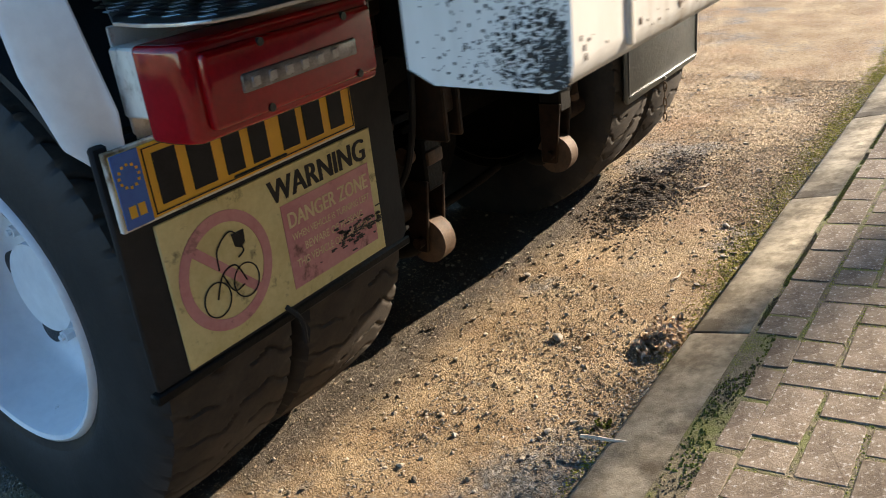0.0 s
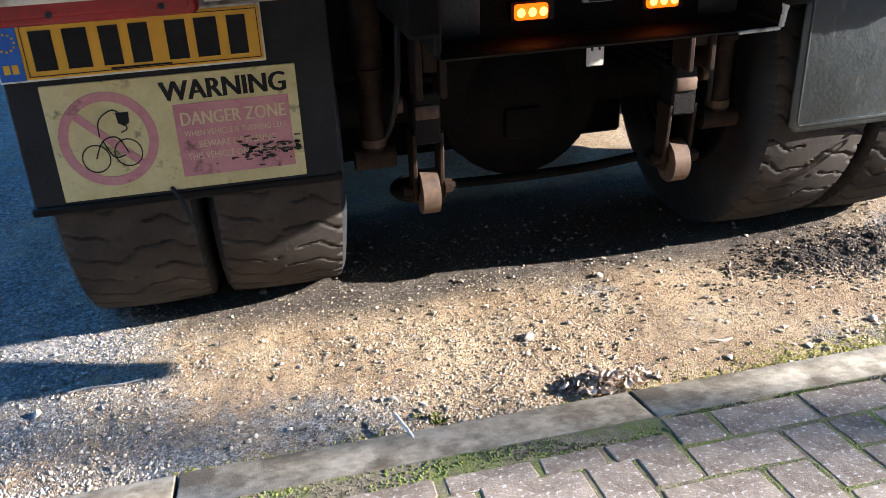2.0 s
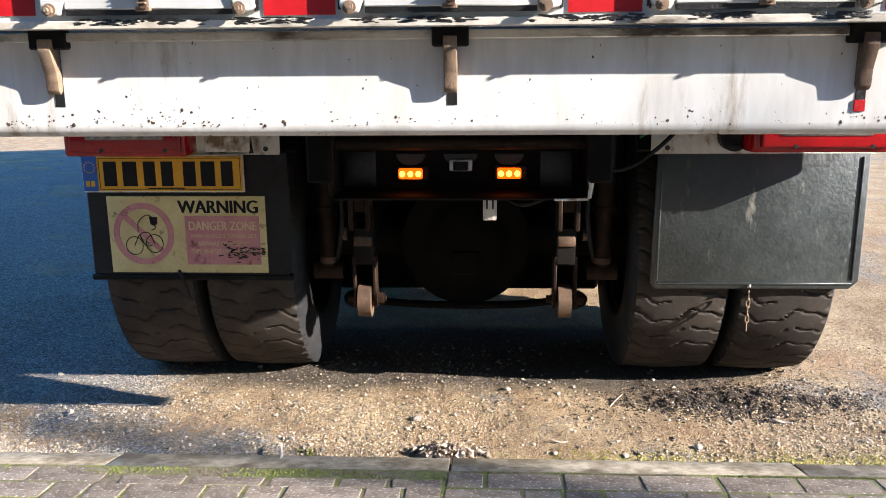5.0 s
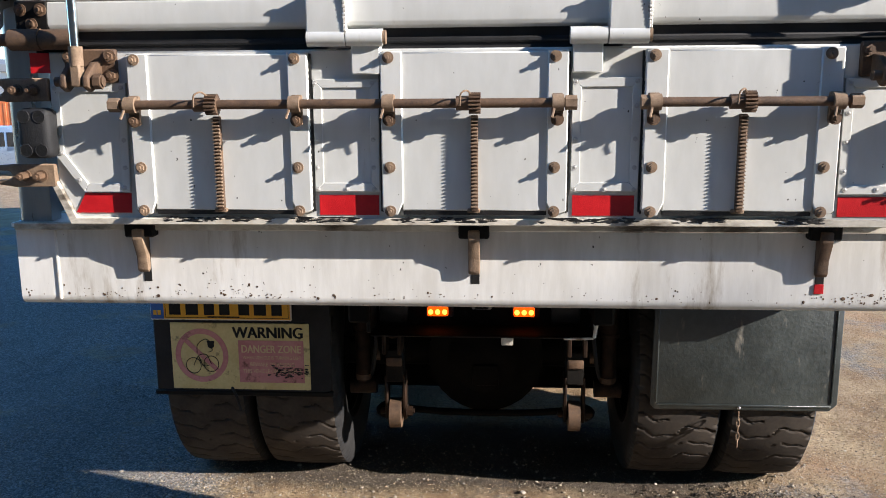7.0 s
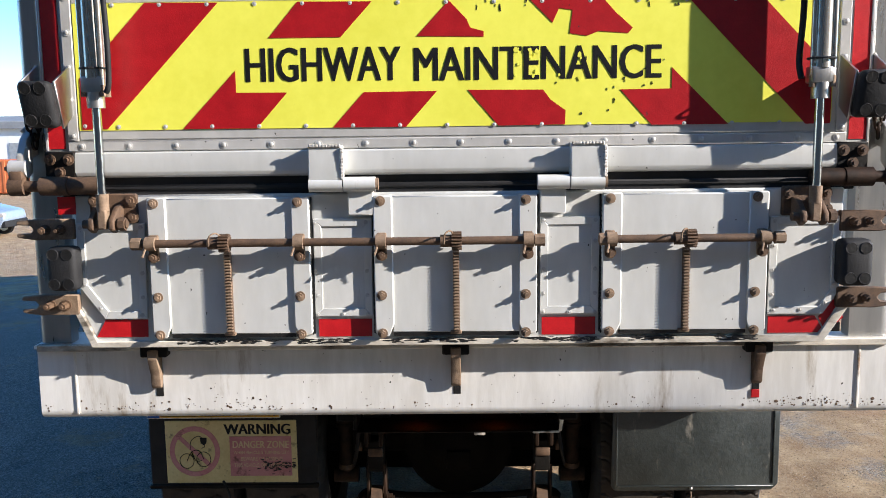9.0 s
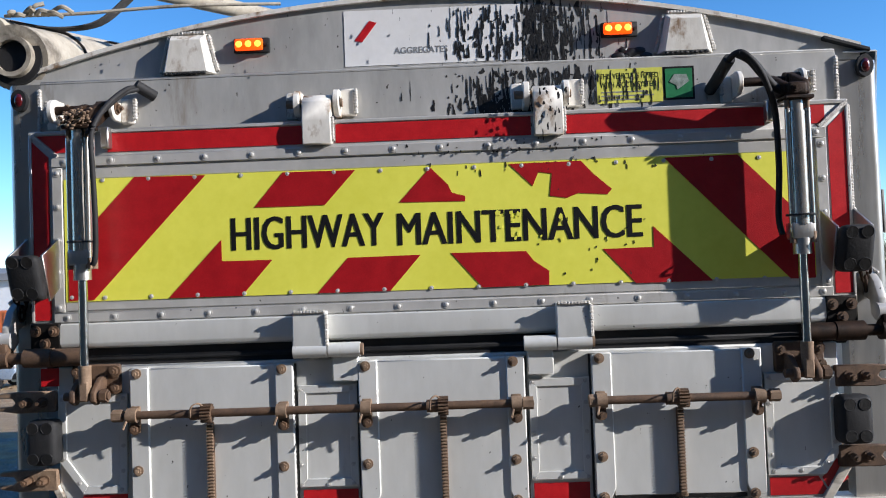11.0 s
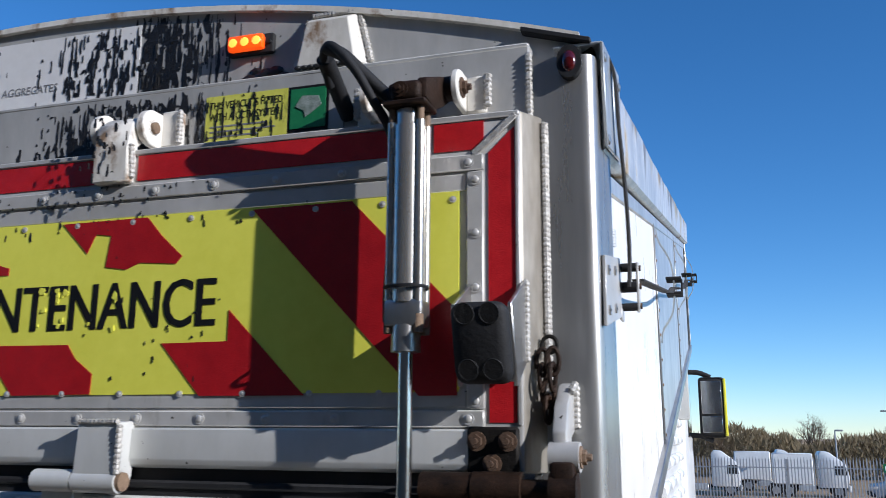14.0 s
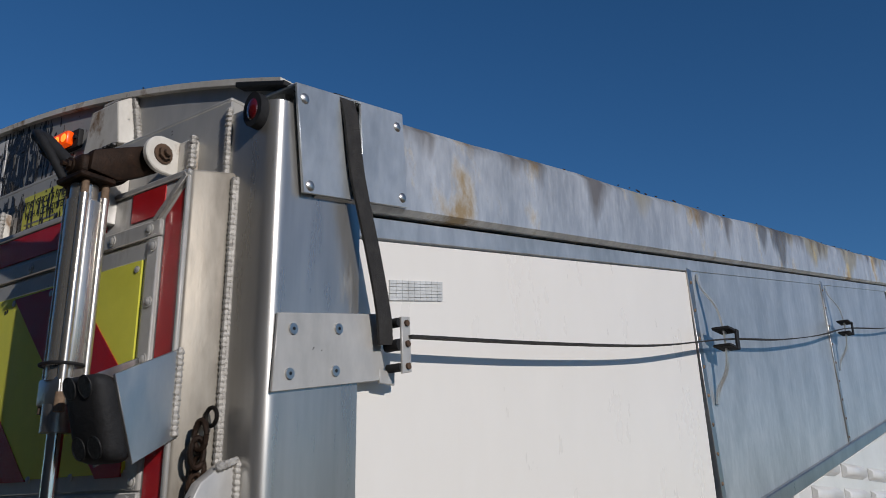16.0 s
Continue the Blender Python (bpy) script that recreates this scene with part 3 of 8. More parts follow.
# red conspicuity tape along the top and the sides
for x0, x1 in ((-0.923, -0.366), (-0.272, 0.278), (0.376, 0.926), (1.0, 1.092)):
    bm = bmesh.new()
    box(bm, x0, x1, -0.002, 0.001, 2.267, 2.319, 0)
    part("red_tape", bm, red_tape, upper_gate, "red reflective tape")
bm = bmesh.new()
prism(bm, [(-1.128, 2.319), (-1.03, 2.319), (-1.03, 2.27), (-1.072, 2.27)], "y", -0.002, 0.001)
part("red_tape", bm, red_tape, upper_gate)
for sx, off in ((-1, 0), (1, 0.006)):
    a, b = sx * 1.141 + off, sx * 1.094 + off
    bm = bmesh.new()
    prism(bm, [(a, 1.795), (b, 1.795), (b, 2.258), (a, 2.303)], "y", -0.002, 0.001)
    part("red_tape", bm, red_tape, upper_gate)
    bm = bmesh.new()
    prism(bm, [(a - sx * 0.0, 2.328), (a + sx * 0.006, 2.318), (b - sx * 0.024, 2.252), (b - sx * 0.03, 2.262)], "y", -0.007, 0.001, 0.001)
    part("mitre_weld", bm, weld, upper_gate)
# riveted clamp strips round the board
strips = {"top": (-1.085, 1.092, 2.228, 2.257), "bottom": (-1.085, 1.092, 1.787, 1.815)}
for k, a in strips.items():
    bm = bmesh.new()
    box(bm, a[0], a[1], -0.007, 0.002, a[2], a[3], 0.002)
    s = part("clamp_strip", bm, frame_alu, upper_gate)
    rivets(upper_gate, [(-1.045 + i * 0.1335, (a[2] + a[3]) / 2) for i in range(16)] + [(1.065, (a[2] + a[3]) / 2)], -0.007)
for x in (-1.068, 1.078):
    bm = bmesh.new()
    box(bm, x - 0.016, x + 0.014, -0.007, 0.002, 1.817, 2.226, 0.002)
    s = part("clamp_strip", bm, frame_alu, upper_gate)
    rivets(upper_gate, [(x, 1.83), (x, 1.93), (x, 2.02), (x, 2.115), (x, 2.21)], -0.007)
# the channel between strip and board
for z in (2.205, 1.832):
    bm = bmesh.new()
    box(bm, -1.05, 1.06, -0.003, 0.002, z - 0.012, z + 0.018, 0.001)
    part("channel", bm, frame_alu, upper_gate)
# lower rail of the gate, rolled under at the bottom
bm = bmesh.new()
prism(bm, [(0.002, 1.786), (-0.012, 1.783), (-0.014, 1.728), (-0.008, 1.717), (0.006, 1.712), (0.04, 1.712), (0.04, 1.786)], "x", -1.12, 1.13, 0.002)
part("bottom_rail", bm, paint, upper_gate, "", 16)

# chevron board
def cx(p):
    return -0.604 + (p - 413) * 0.001606


def cz(p, q):
    return 2.192 - (q + (p - 150) * 0.0182 - 208) * 0.001607


bm = bmesh.new()
box(bm, -1.050, 1.048, -0.005, 0.001, 1.845, 2.192, 0.0)
board = part("chevron_board", bm, yellow, truck, "yellow board with red chevrons and black lettering, peeling in places")
STRIPES = [
    [(262, 206), (388, 205), (185, 421), (141, 422), (141, 335)],
    [(525, 203), (652, 202), (597, 262), (473, 264)],
    [(413, 320), (413, 357), (502, 356), (447, 418), (318, 420)],
    [(784, 200), (814, 231), (820, 245), (843, 251), (843, 260), (728, 260)],
    [(635, 355), (762, 352), (707, 414), (580, 416)],
    [(815, 350), (945, 349), (958, 366), (984, 384), (983, 408), (868, 411)],
    [(921, 197), (1046, 194), (1068, 218), (1098, 244), (1090, 253), (1040, 250), (1020, 258), (990, 254), (995, 215), (972, 212), (961, 236)],
    [(1078, 348), (1166, 346), (1166, 310), (1265, 406), (1133, 408)],
    [(1190, 192), (1316, 189), (1440, 315), (1440, 404), (1398, 405)],
]
for pts in STRIPES:
    bm = bmesh.new()
    prism(bm, [(cx(p), cz(p, q)) for p, q in pts], "y", -0.0065, -0.004)
    part("red_stripe", bm, red_dark, board)
letters("HIGHWAY", cx(432), cx(699), -0.0055, cz(560, 337), cz(560, 279), black_film, board, bold=0.0022)
letters("MAINTENANCE", cx(724), cx(1147), -0.0055, cz(930, 332), cz(930, 275), black_film, board, bold=0.0022)
# flakes lost from the lettering
peel = random.Random(3)
for i in range(16):
    x, z = peel.choice((cx(905), cx(925), cx(960), cx(1010))) + peel.gauss(0, 0.012), cz(930, 305) + peel.uniform(-0.045, 0.045)
    bm = bmesh.new()
    r = peel.uniform(0.003, 0.009)
    prism(bm, [(x + r * peel.uniform(0.5, 1.2) * math.cos(q), z + r * peel.uniform(0.6, 1.6) * math.sin(q)) for q in np.linspace(0, 5.4, 7)], "y", -0.0072, -0.005)
    part("lost_flake", bm, yellow, board)
rivets(board, [(cx(143 + 3), cz(143, 416))] + [(cx(205 + i * 82), cz(205 + i * 82, 417 - i * 1.0)) for i in range(15)], -0.005, 0.0045)
rivets(board, [(cx(205 + i * 82), cz(205 + i * 82, 210 - i * 1.1)) for i in range(16)], -0.005, 0.0045)

# hinge lugs of the upper gate
def cheek(bm, x0, x1, y_wall, y_end, z, r):
    """A rounded lug plate seen from the side."""
    pts = [(y_wall, z - r), (y_end + r, z - r)]
    pts += [(y_end + r - r * math.sin(a), z - r * math.cos(a)) for a in np.linspace(0.1, math.pi - 0.1, 11)]
    pts += [(y_end + r, z + r), (y_wall, z + r)]
    prism(bm, pts, "x", x0, x1, 0.002)


def top_hinge(x, tarry):
    bm = bmesh.new()
    cheek(bm, x + 0.036, x + 0.053, YB, -0.015, 2.385, 0.038)
    box(bm, x + 0.051, x + 0.095, 0.048, YB, 2.352, 2.43, 0.003)
    h = part("hinge_lug", bm, paint_white, truck, "white welded hinge lug, flaking")
    bm = bmesh.new()
    cheek(bm, x - 0.076, x - 0.059, YB, -0.015, 2.385, 0.038)
    box(bm, x - 0.108, x - 0.074, 0.052, YB, 2.352, 2.425, 0.003)
    part("second_plate", bm, paint_white, h)
    bm = bmesh.new()
    cyl(bm, (x - 0.10, 0.022, 2.385), (x + 0.06, 0.022, 2.385), 0.012, 14)
    cyl(bm, (x + 0.045, 0.022, 2.385), (x + 0.053, 0.022, 2.385), 0.02, 6)
    part("pin", bm, rust_pale, h)
    bm = bmesh.new()
    prism(bm, [(0.0, 2.262), (-0.024, 2.262), (-0.028, 2.33), (-0.018, 2.385), (0.012, 2.408), (0.04, 2.40), (0.04, 2.375), (0.005, 2.34)], "x", x - 0.050, x + 0.032, 0.003)
    part("strap", bm, paint_white, h)
    weld_line(h, (x + 0.095, 0.048, 2.355), (x + 0.095, 0.048, 2.43), 0.006)
    weld_line(h, (x + 0.034, -0.012, 2.27), (x + 0.034, -0.02, 2.34), 0.006)


top_hinge(-0.313, False)
top_hinge(0.336, True)

# hinges between the upper and the lower gate
def gate_hinge(x, s):
    """s: side on which the lower knuckle sits."""
    bm = bmesh.new()
    prism(bm, [(0.0, 1.797), (-0.045, 1.793), (-0.05, 1.70), (-0.035, 1.668), (-0.01, 1.672), (0.0, 1.70)], "x", x - 0.047, x + 0.047, 0.003)
    cyl(bm, (x - 0.047, -0.034, 1.688), (x + 0.047, -0.034, 1.688), 0.021, 16)
    h = part("gate_hinge", bm, paint, truck, "white painted gate hinge with weld beads")
    k = x + s * 0.094
    bm = bmesh.new()
    cyl(bm, (k - 0.044, -0.034, 1.688), (k + 0.044, -0.034, 1.688), 0.0205, 16)
    box(bm, k - 0.036, k + 0.036, -0.03, 0.0, 1.60, 1.684, 0.003)
    part("knuckle", bm, paint, h)
    bm = bmesh.new()
    e = (k + s * 0.044) if s > 0 else (x + 0.047)
    cyl(bm, (e, -0.034, 1.688), (e + 0.008, -0.034, 1.688), 0.017, 12)
    part("pin", bm, rust_pale, h)
    weld_line(h, (x + 0.047, -0.047, 1.70), (x + 0.047, -0.047, 1.79), 0.006)
    weld_line(h, (x - 0.045, -0.046, 1.795), (x + 0.045, -0.046, 1.795), 0.005)


gate_hinge(-0.356, 1)
gate_hinge(0.371, -1)

# dark seal in the gap between the gates
bm = bmesh.new()
box(bm, -1.12, 1.13, 0.012, 0.06, 1.655, 1.716, 0.004)
box(bm, -1.10, 1.11, 0.004, 0.03, 1.676, 1.690, 0.004)
part("gap_seal", bm, rubber, truck, "dirty black rubber seal")

# ---- lower gate ----
GY = -0.004
bm = bmesh.new()
prism(bm, [(-1.082, 1.662), (-1.082, 1.335), (-1.035, 1.232), (1.035, 1.232), (1.095, 1.335), (1.095, 1.662)], "y", GY, YB, 0.004)
lower_gate = part("lower_gate", bm, paint, truck, "silver lower gate with three sliding doors")
bm = bmesh.new()
prism(bm, [(-1.10, 1.335), (-1.052, 1.222), (1.05, 1.222), (1.115, 1.32), (1.095, 1.338), (1.035, 1.240), (-1.035, 1.240), (-1.082, 1.338)], "y", GY - 0.012, YB, 0.002)
part("sill", bm, sill_mat, lower_gate, "cream sill with grime")
bm = bmesh.new()
for a, b in ((-0.80, -0.52), (-0.46, -0.30), (-0.20, 0.05), (0.16, 0.4), (0.5, 0.62), (0.75, 0.86)):
    for i in range(60):
        x = random.uniform(a, b)
        ball(bm, (x, GY - 0.012, 1.236 + random.uniform(-0.006, 0.008)), random.uniform(0.0012, 0.0032), (random.uniform(2, 7), 0.3, 0.8), 6, 4)
tagged(part("grime", bm, tar, lower_gate, "black grime along the sill"), kind="stuff")


def framed_panel(pts, spots):
    """A riveted cover plate with a raised rim."""
    bm = bmesh.new()
    prism(bm, pts, "y", GY - 0.006, GY + 0.002, 0.001)
    p = part("cover_panel", bm, paint, lower_gate)
    cxm = sum(a for a, b in pts) / len(pts)
    czm = sum(b for a, b in pts) / len(pts)
    ins = []
    n = len(pts)
    w = 0.022
    for i in range(n):
        a, b, c = Vector(pts[i - 1]), Vector(pts[i]), Vector(pts[(i + 1) % n])
        d1, d2 = (b - a).normalized(), (c - b).normalized()
        n1, n2 = Vector((-d1.y, d1.x)), Vector((-d2.y, d2.x))
        if n1.dot(Vector((cxm, czm)) - b) < 0:
            n1, n2 = -n1, -n2
        m = (n1 + n2).normalized()
        ins.append(tuple(b + m * (w / max(0.3, m.dot(n1)))))
    for i in range(n):
        j = (i + 1) % n
        bm = bmesh.new()
        prism(bm, [pts[i], pts[j], ins[j], ins[i]], "y", GY - 0.011, GY - 0.004, 0.0012)
        part("rim", bm, paint, lower_gate)
    rivets(lower_gate, spots, GY - 0.011, 0.0045)


framed_panel([(-1.076, 1.584), (-0.879, 1.584), (-0.886, 1.307), (-1.008, 1.307), (-1.076, 1.40)], [(-1.064, 1.572), (-0.97, 1.573), (-0.891, 1.572), (-0.891, 1.51), (-0.893, 1.44), (-0.895, 1.37), (-0.90, 1.318), (-1.065, 1.45), (-1.062, 1.408), (-1.02, 1.338)])
framed_panel([(-0.399, 1.59), (-0.234, 1.59), (-0.236, 1.309), (-0.401, 1.309)], [(-0.394, 1.579), (-0.25, 1.579), (-0.394, 1.52), (-0.25, 1.52), (-0.394, 1.44), (-0.25, 1.44), (-0.394, 1.37), (-0.25, 1.37), (-0.394, 1.315), (-0.32, 1.315), (-0.25, 1.315)])
framed_panel([(0.243, 1.588), (0.410, 1.588), (0.408, 1.310), (0.242, 1.310)], [(0.252, 1.579), (0.398, 1.579), (0.252, 1.52), (0.398, 1.52), (0.252, 1.44), (0.398, 1.44), (0.252, 1.37), (0.398, 1.37), (0.252, 1.315), (0.325, 1.315), (0.398, 1.315)])
framed_panel([(0.888, 1.582), (1.086, 1.582), (1.086, 1.365), (1.045, 1.303), (0.888, 1.303)], [(0.90, 1.570), (0.98, 1.571), (1.074, 1.570), (0.90, 1.50), (0.90, 1.43), (0.90, 1.36), (0.905, 1.315), (0.98, 1.315), (1.074, 1.46), (1.072, 1.39), (1.05, 1.335)])
for x0, x1 in ((-0.393, -0.240), (0.248, 0.401)):
    bm = bmesh.new()
    box(bm, x0, x1, GY - 0.003, GY + 0.001, 1.248, 1.299, 0)
    part("red_tape", bm, red_tape, lower_gate, "red reflective tape")
for pts in ([(-1.039, 1.252), (-0.890, 1.252), (-0.888, 1.303), (-1.011, 1.303)], [(0.894, 1.247), (1.036, 1.247), (1.047, 1.262), (1.026, 1.296), (0.894, 1.296)], [(1.037, 1.292), (1.058, 1.250), (1.108, 1.290), (1.078, 1.343)]):
    bm = bmesh.new()
    prism(bm, pts, "y", GY - 0.003, GY + 0.001)
    part("red_tape", bm, red_tape, lower_gate)


def slide_door(x0, x1, x2, x3, gear_x):
    """A sliding door between two flanges, with rack, pinion and bolts."""
    bm = bmesh.new()
    box(bm, x1 - 0.004, x2 + 0.004, GY - 0.020, GY, 1.262, 1.652, 0.003)
    d = part("slide_door", bm, paint, truck, "silver sliding door with a rusty rack")
    bm = bmesh.new()
    box(bm, x1 - 0.002, x2 + 0.002, GY - 0.017, GY - 0.002, 1.251, 1.2625, 0.0)
    part("foot_gap", bm, tar, d, "black grimy gap under the door")
    for xg in (x0 - 0.0045, x3 + 0.0015):
        bm = bmesh.new()
        box(bm, xg - 0.001, xg + 0.004, GY - 0.010, GY + 0.001, 1.258, 1.652, 0.0)
        part("side_gap", bm, tar, d)
    for a, b, s in ((x0, x1, 1), (x2, x3, -1)):
        bm = bmesh.new()
        cut = [(a, 1.262), (b - 0.016, 1.250), (b, 1.285), (b, 1.655), (a, 1.655)] if s > 0 else [(a, 1.285), (a + 0.016, 1.250), (b, 1.262), (b, 1.655), (a, 1.655)]
        prism(bm, cut, "y", GY - 0.027, GY, 0.003)
        part("flange", bm, paint, d)
        bm = bmesh.new()
        e = a if s > 0 else b
        for i in range(26):
            ball(bm, (e, GY - 0.012, 1.26 + i * 0.015), random.uniform(0.002, 0.006), (0.6, 1, 1.2), 6, 4)
        tagged(part("sealant", bm, tar, d, "black sealant along the flange"), kind="stuff")
        m = (a + b) / 2 - 0.006
        bolts(d, [(m, 1.64), (m, 1.372), (m, 1.262)], GY - 0.027)
    bm = bmesh.new()
    box(bm, gear_x - 0.011, gear_x + 0.007, GY - 0.033, GY - 0.018, 1.262, 1.50, 0.002)
    part("rack_bar", bm, rust, d, "rusty rack")
    bm = bmesh.new()
    box(bm, gear_x - 0.020, gear_x + 0.012, GY - 0.030, GY - 0.018, 1.258, 1.268, 0.002)
    part("rack_foot", bm, rust_pale, d)
    tooth = None
    for i in range(26):
        z = 1.272 + i * 0.0088
        if tooth is None:
            bm = bmesh.new()
            prism(bm, [(GY - 0.031, z), (GY - 0.044, z + 0.0013), (GY - 0.044, z + 0.0034), (GY - 0.031, z + 0.005)], "x", gear_x - 0.0105, gear_x + 0.0065)
            tooth = part("rack_tooth", bm, rust_pale, d)
        else:
            again(tooth, 0, 0, i * 0.0088)
    bm = bmesh.new()
    n = 16
    pts = []
    for k in range(n):
        for f, r in ((0.0, 0.019), (0.3, 0.026), (0.6, 0.026), (0.9, 0.019)):
            a = 2 * math.pi * (k + f) / n
            pts.append((-0.066 + r * math.cos(a), 1.530 + r * math.sin(a)))
    prism(bm, pts, "x", gear_x - 0.014, gear_x + 0.014)
    cyl(bm, (gear_x - 0.045, -0.066, 1.530), (gear_x - 0.012, -0.066, 1.530), 0.0175, 14)
    part("pinion", bm, rust, d, "rusty pinion")
    bm = bmesh.new()
    tube(bm, [(gear_x - 0.035, -0.10, 1.525), (gear_x - 0.032, -0.102, 1.552), (gear_x - 0.018, -0.09, 1.56), (gear_x - 0.008, -0.07, 1.548)], 0.0025, 6)
    part("split_pin", bm, rust_pale, d)


slide_door(-0.866, -0.813, -0.459, -0.408, -0.640)
slide_door(-0.228, -0.174, 0.181, 0.232, 0.006)
slide_door(0.415, 0.470, 0.824, 0.878, 0.652)


def shaft(x0, x1, mounts):
    bm = bmesh.new()
    cyl(bm, (x0, -0.066, 1.530), (x1, -0.066, 1.530), 0.0115, 16)
    sh = part("shaft", bm, rust, truck, "rusty control shaft with bearing blocks")
    for x in (x0, x1):
        bm = bmesh.new()
        cyl(bm, (x - 0.014, -0.066, 1.530), (x + 0.014, -0.066, 1.530), 0.0175, 6)
        part("end_nut", bm, rust_pale, sh)
    for m in mounts:
        bm = bmesh.new()
        box(bm, m - 0.014, m + 0.014, -0.050, -0.036, 1.478, 1.552, 0.004, 2)
        cyl(bm, (m - 0.014, -0.066, 1.530), (m + 0.014, -0.066, 1.530), 0.020, 16)
        box(bm, m - 0.013, m + 0.013, -0.066, -0.04, 1.512, 1.548, 0.004)
        cyl(bm, (m - 0.010, -0.084, 1.517), (m - 0.016, -0.094, 1.496), 0.0035, 6)
        bb = part("bearing_block", bm, rust_pale, sh)
        bm = bmesh.new()
        nut(bm, m, -0.050, 1.490, 0.011, 0.013)
        part("bolt", bm, rust, bb)


shaft(-0.886, 0.236, (-0.846, -0.434, -0.204, 0.205))
shaft(0.414, 0.896, (0.434, 0.856))

# ---- lower beam ----
prof = [(0.228, 1.215), (0.045, 1.215), (0.045, 1.205), (0.062, 1.202), (0.062, 1.199), (0.062, 1.012), (0.062, 1.009), (0.0645, 0.998), (0.071, 0.990), (0.081, 0.985), (0.085, 0.984), (0.200, 0.986), (0.228, 1.000)]
bm = bmesh.new()
prism(bm, prof, "x", -1.252, 0.80, 0.0)
prism(bm, [(min(a, 0.14), b) for a, b in prof], "x", 0.80, 1.284, 0.0)
bmesh.ops.remove_doubles(bm, verts=bm.verts[:], dist=0.0002)
beam = part("lower_beam", bm, beam_paint, truck, "dirty white folded lower beam with chipped edge")
for x in (-1.14, 1.19):
    bm = bmesh.new()
    box(bm, x - 0.004, x + 0.004, 0.058, 0.068, 1.0, 1.20, 0.002)
    part("seam", bm, paint_white, beam)
bm = bmesh.new()
for i in range(150):
    x = random.choice((random.uniform(-1.2, 1.26), random.gauss(0.6, 0.12), random.gauss(1.15, 0.05), random.gauss(-0.5, 0.2)))
    if -1.24 < x < 1.27:
        ball(bm, (x, 0.070 + random.uniform(0, 0.014), 0.994 + random.uniform(-0.008, 0.012)), random.uniform(0.0006, 0.0020), (1.6, 0.4, 0.9), 6, 4)
for i in range(300):
    x = random.choice((random.uniform(-1.24, 1.27), random.gauss(-0.75, 0.25), random.gauss(1.1, 0.12)))
    if -1.245 < x < 1.275:
        ball(bm, (x, 0.0615, 1.008 + abs(random.gauss(0, 0.016))), random.uniform(0.0006, 0.0016) + 0.0022 * random.random() ** 6, (random.uniform(0.8, 1.8), 0.22, random.uniform(0.7, 1.8)), 6, 4)
tagged(part("chipped_rust", bm, rust, beam, "rust chips along the lower edge"), kind="stuff")
bm = bmesh.new()
for i in range(2600):
    wide = 1.0 if random.random() < 0.35 else 0.45
    y = 0.066 + abs(random.gauss(0, 0.065)) * wide
    z = 0.988 + abs(random.gauss(0, 0.075)) * wide
    if y < 0.222 and random.random() < 0.35 + 0.65 * max(0.0, noise.noise((y * 45, z * 45, 1.0)) + 0.35):
        ball(bm, (-1.2522, y, z), random.uniform(0.0004, 0.0012) + 0.0016 * random.random() ** 6, (0.3, random.uniform(0.7, 1.6), random.uniform(0.7, 1.6)), 5, 3)
tagged(part("chipped_paint", bm, tar, beam, "black chips in the white paint"), kind="stuff")

bm = bmesh.new()
box(bm, -1.246, 1.282, 0.044, 0.0635, 1.196, 1.2165, 0.003)
part("beam_ledge", bm, sill_mat, beam, "rusty grimy ledge on top of the beam")
for i, x in enumerate((-0.890, 0.002, 0.889)):
    bm = bmesh.new()
    box(bm, x - 0.042, x + 0.038, 0.028, 0.066, 1.180, 1.226, 0.004)
    hk = part("release_hook", bm, dark_steel, truck, "rusty release hook in a black bracket")
    bm = bmesh.new()
    prism(bm, [(0.060, 1.205), (0.016, 1.203), (0.014, 1.178), (0.036, 1.125), (0.038, 1.090), (0.048, 1.080), (0.060, 1.090)], "x", x - 0.017, x + 0.013, 0.004, 2)
    part("lever", bm, rust_pale if i < 2 else rust, hk)
    bm = bmesh.new()
    box(bm, x - 0.010, x + 0.012, 0.0605, 0.07, 1.053, 1.19, 0.001)
    part("slot", bm, tar, hk, "dark slot")
    if i == 2:
        bm = bmesh.new()
        box(bm, x - 0.012, x + 0.012, 0.058, 0.066, 1.035, 1.06, 0.001)
        part("red_tape", bm, red_tape, hk)

# ---- under the truck ----
AY, AZ, R = 1.34, 0.485, 0.50


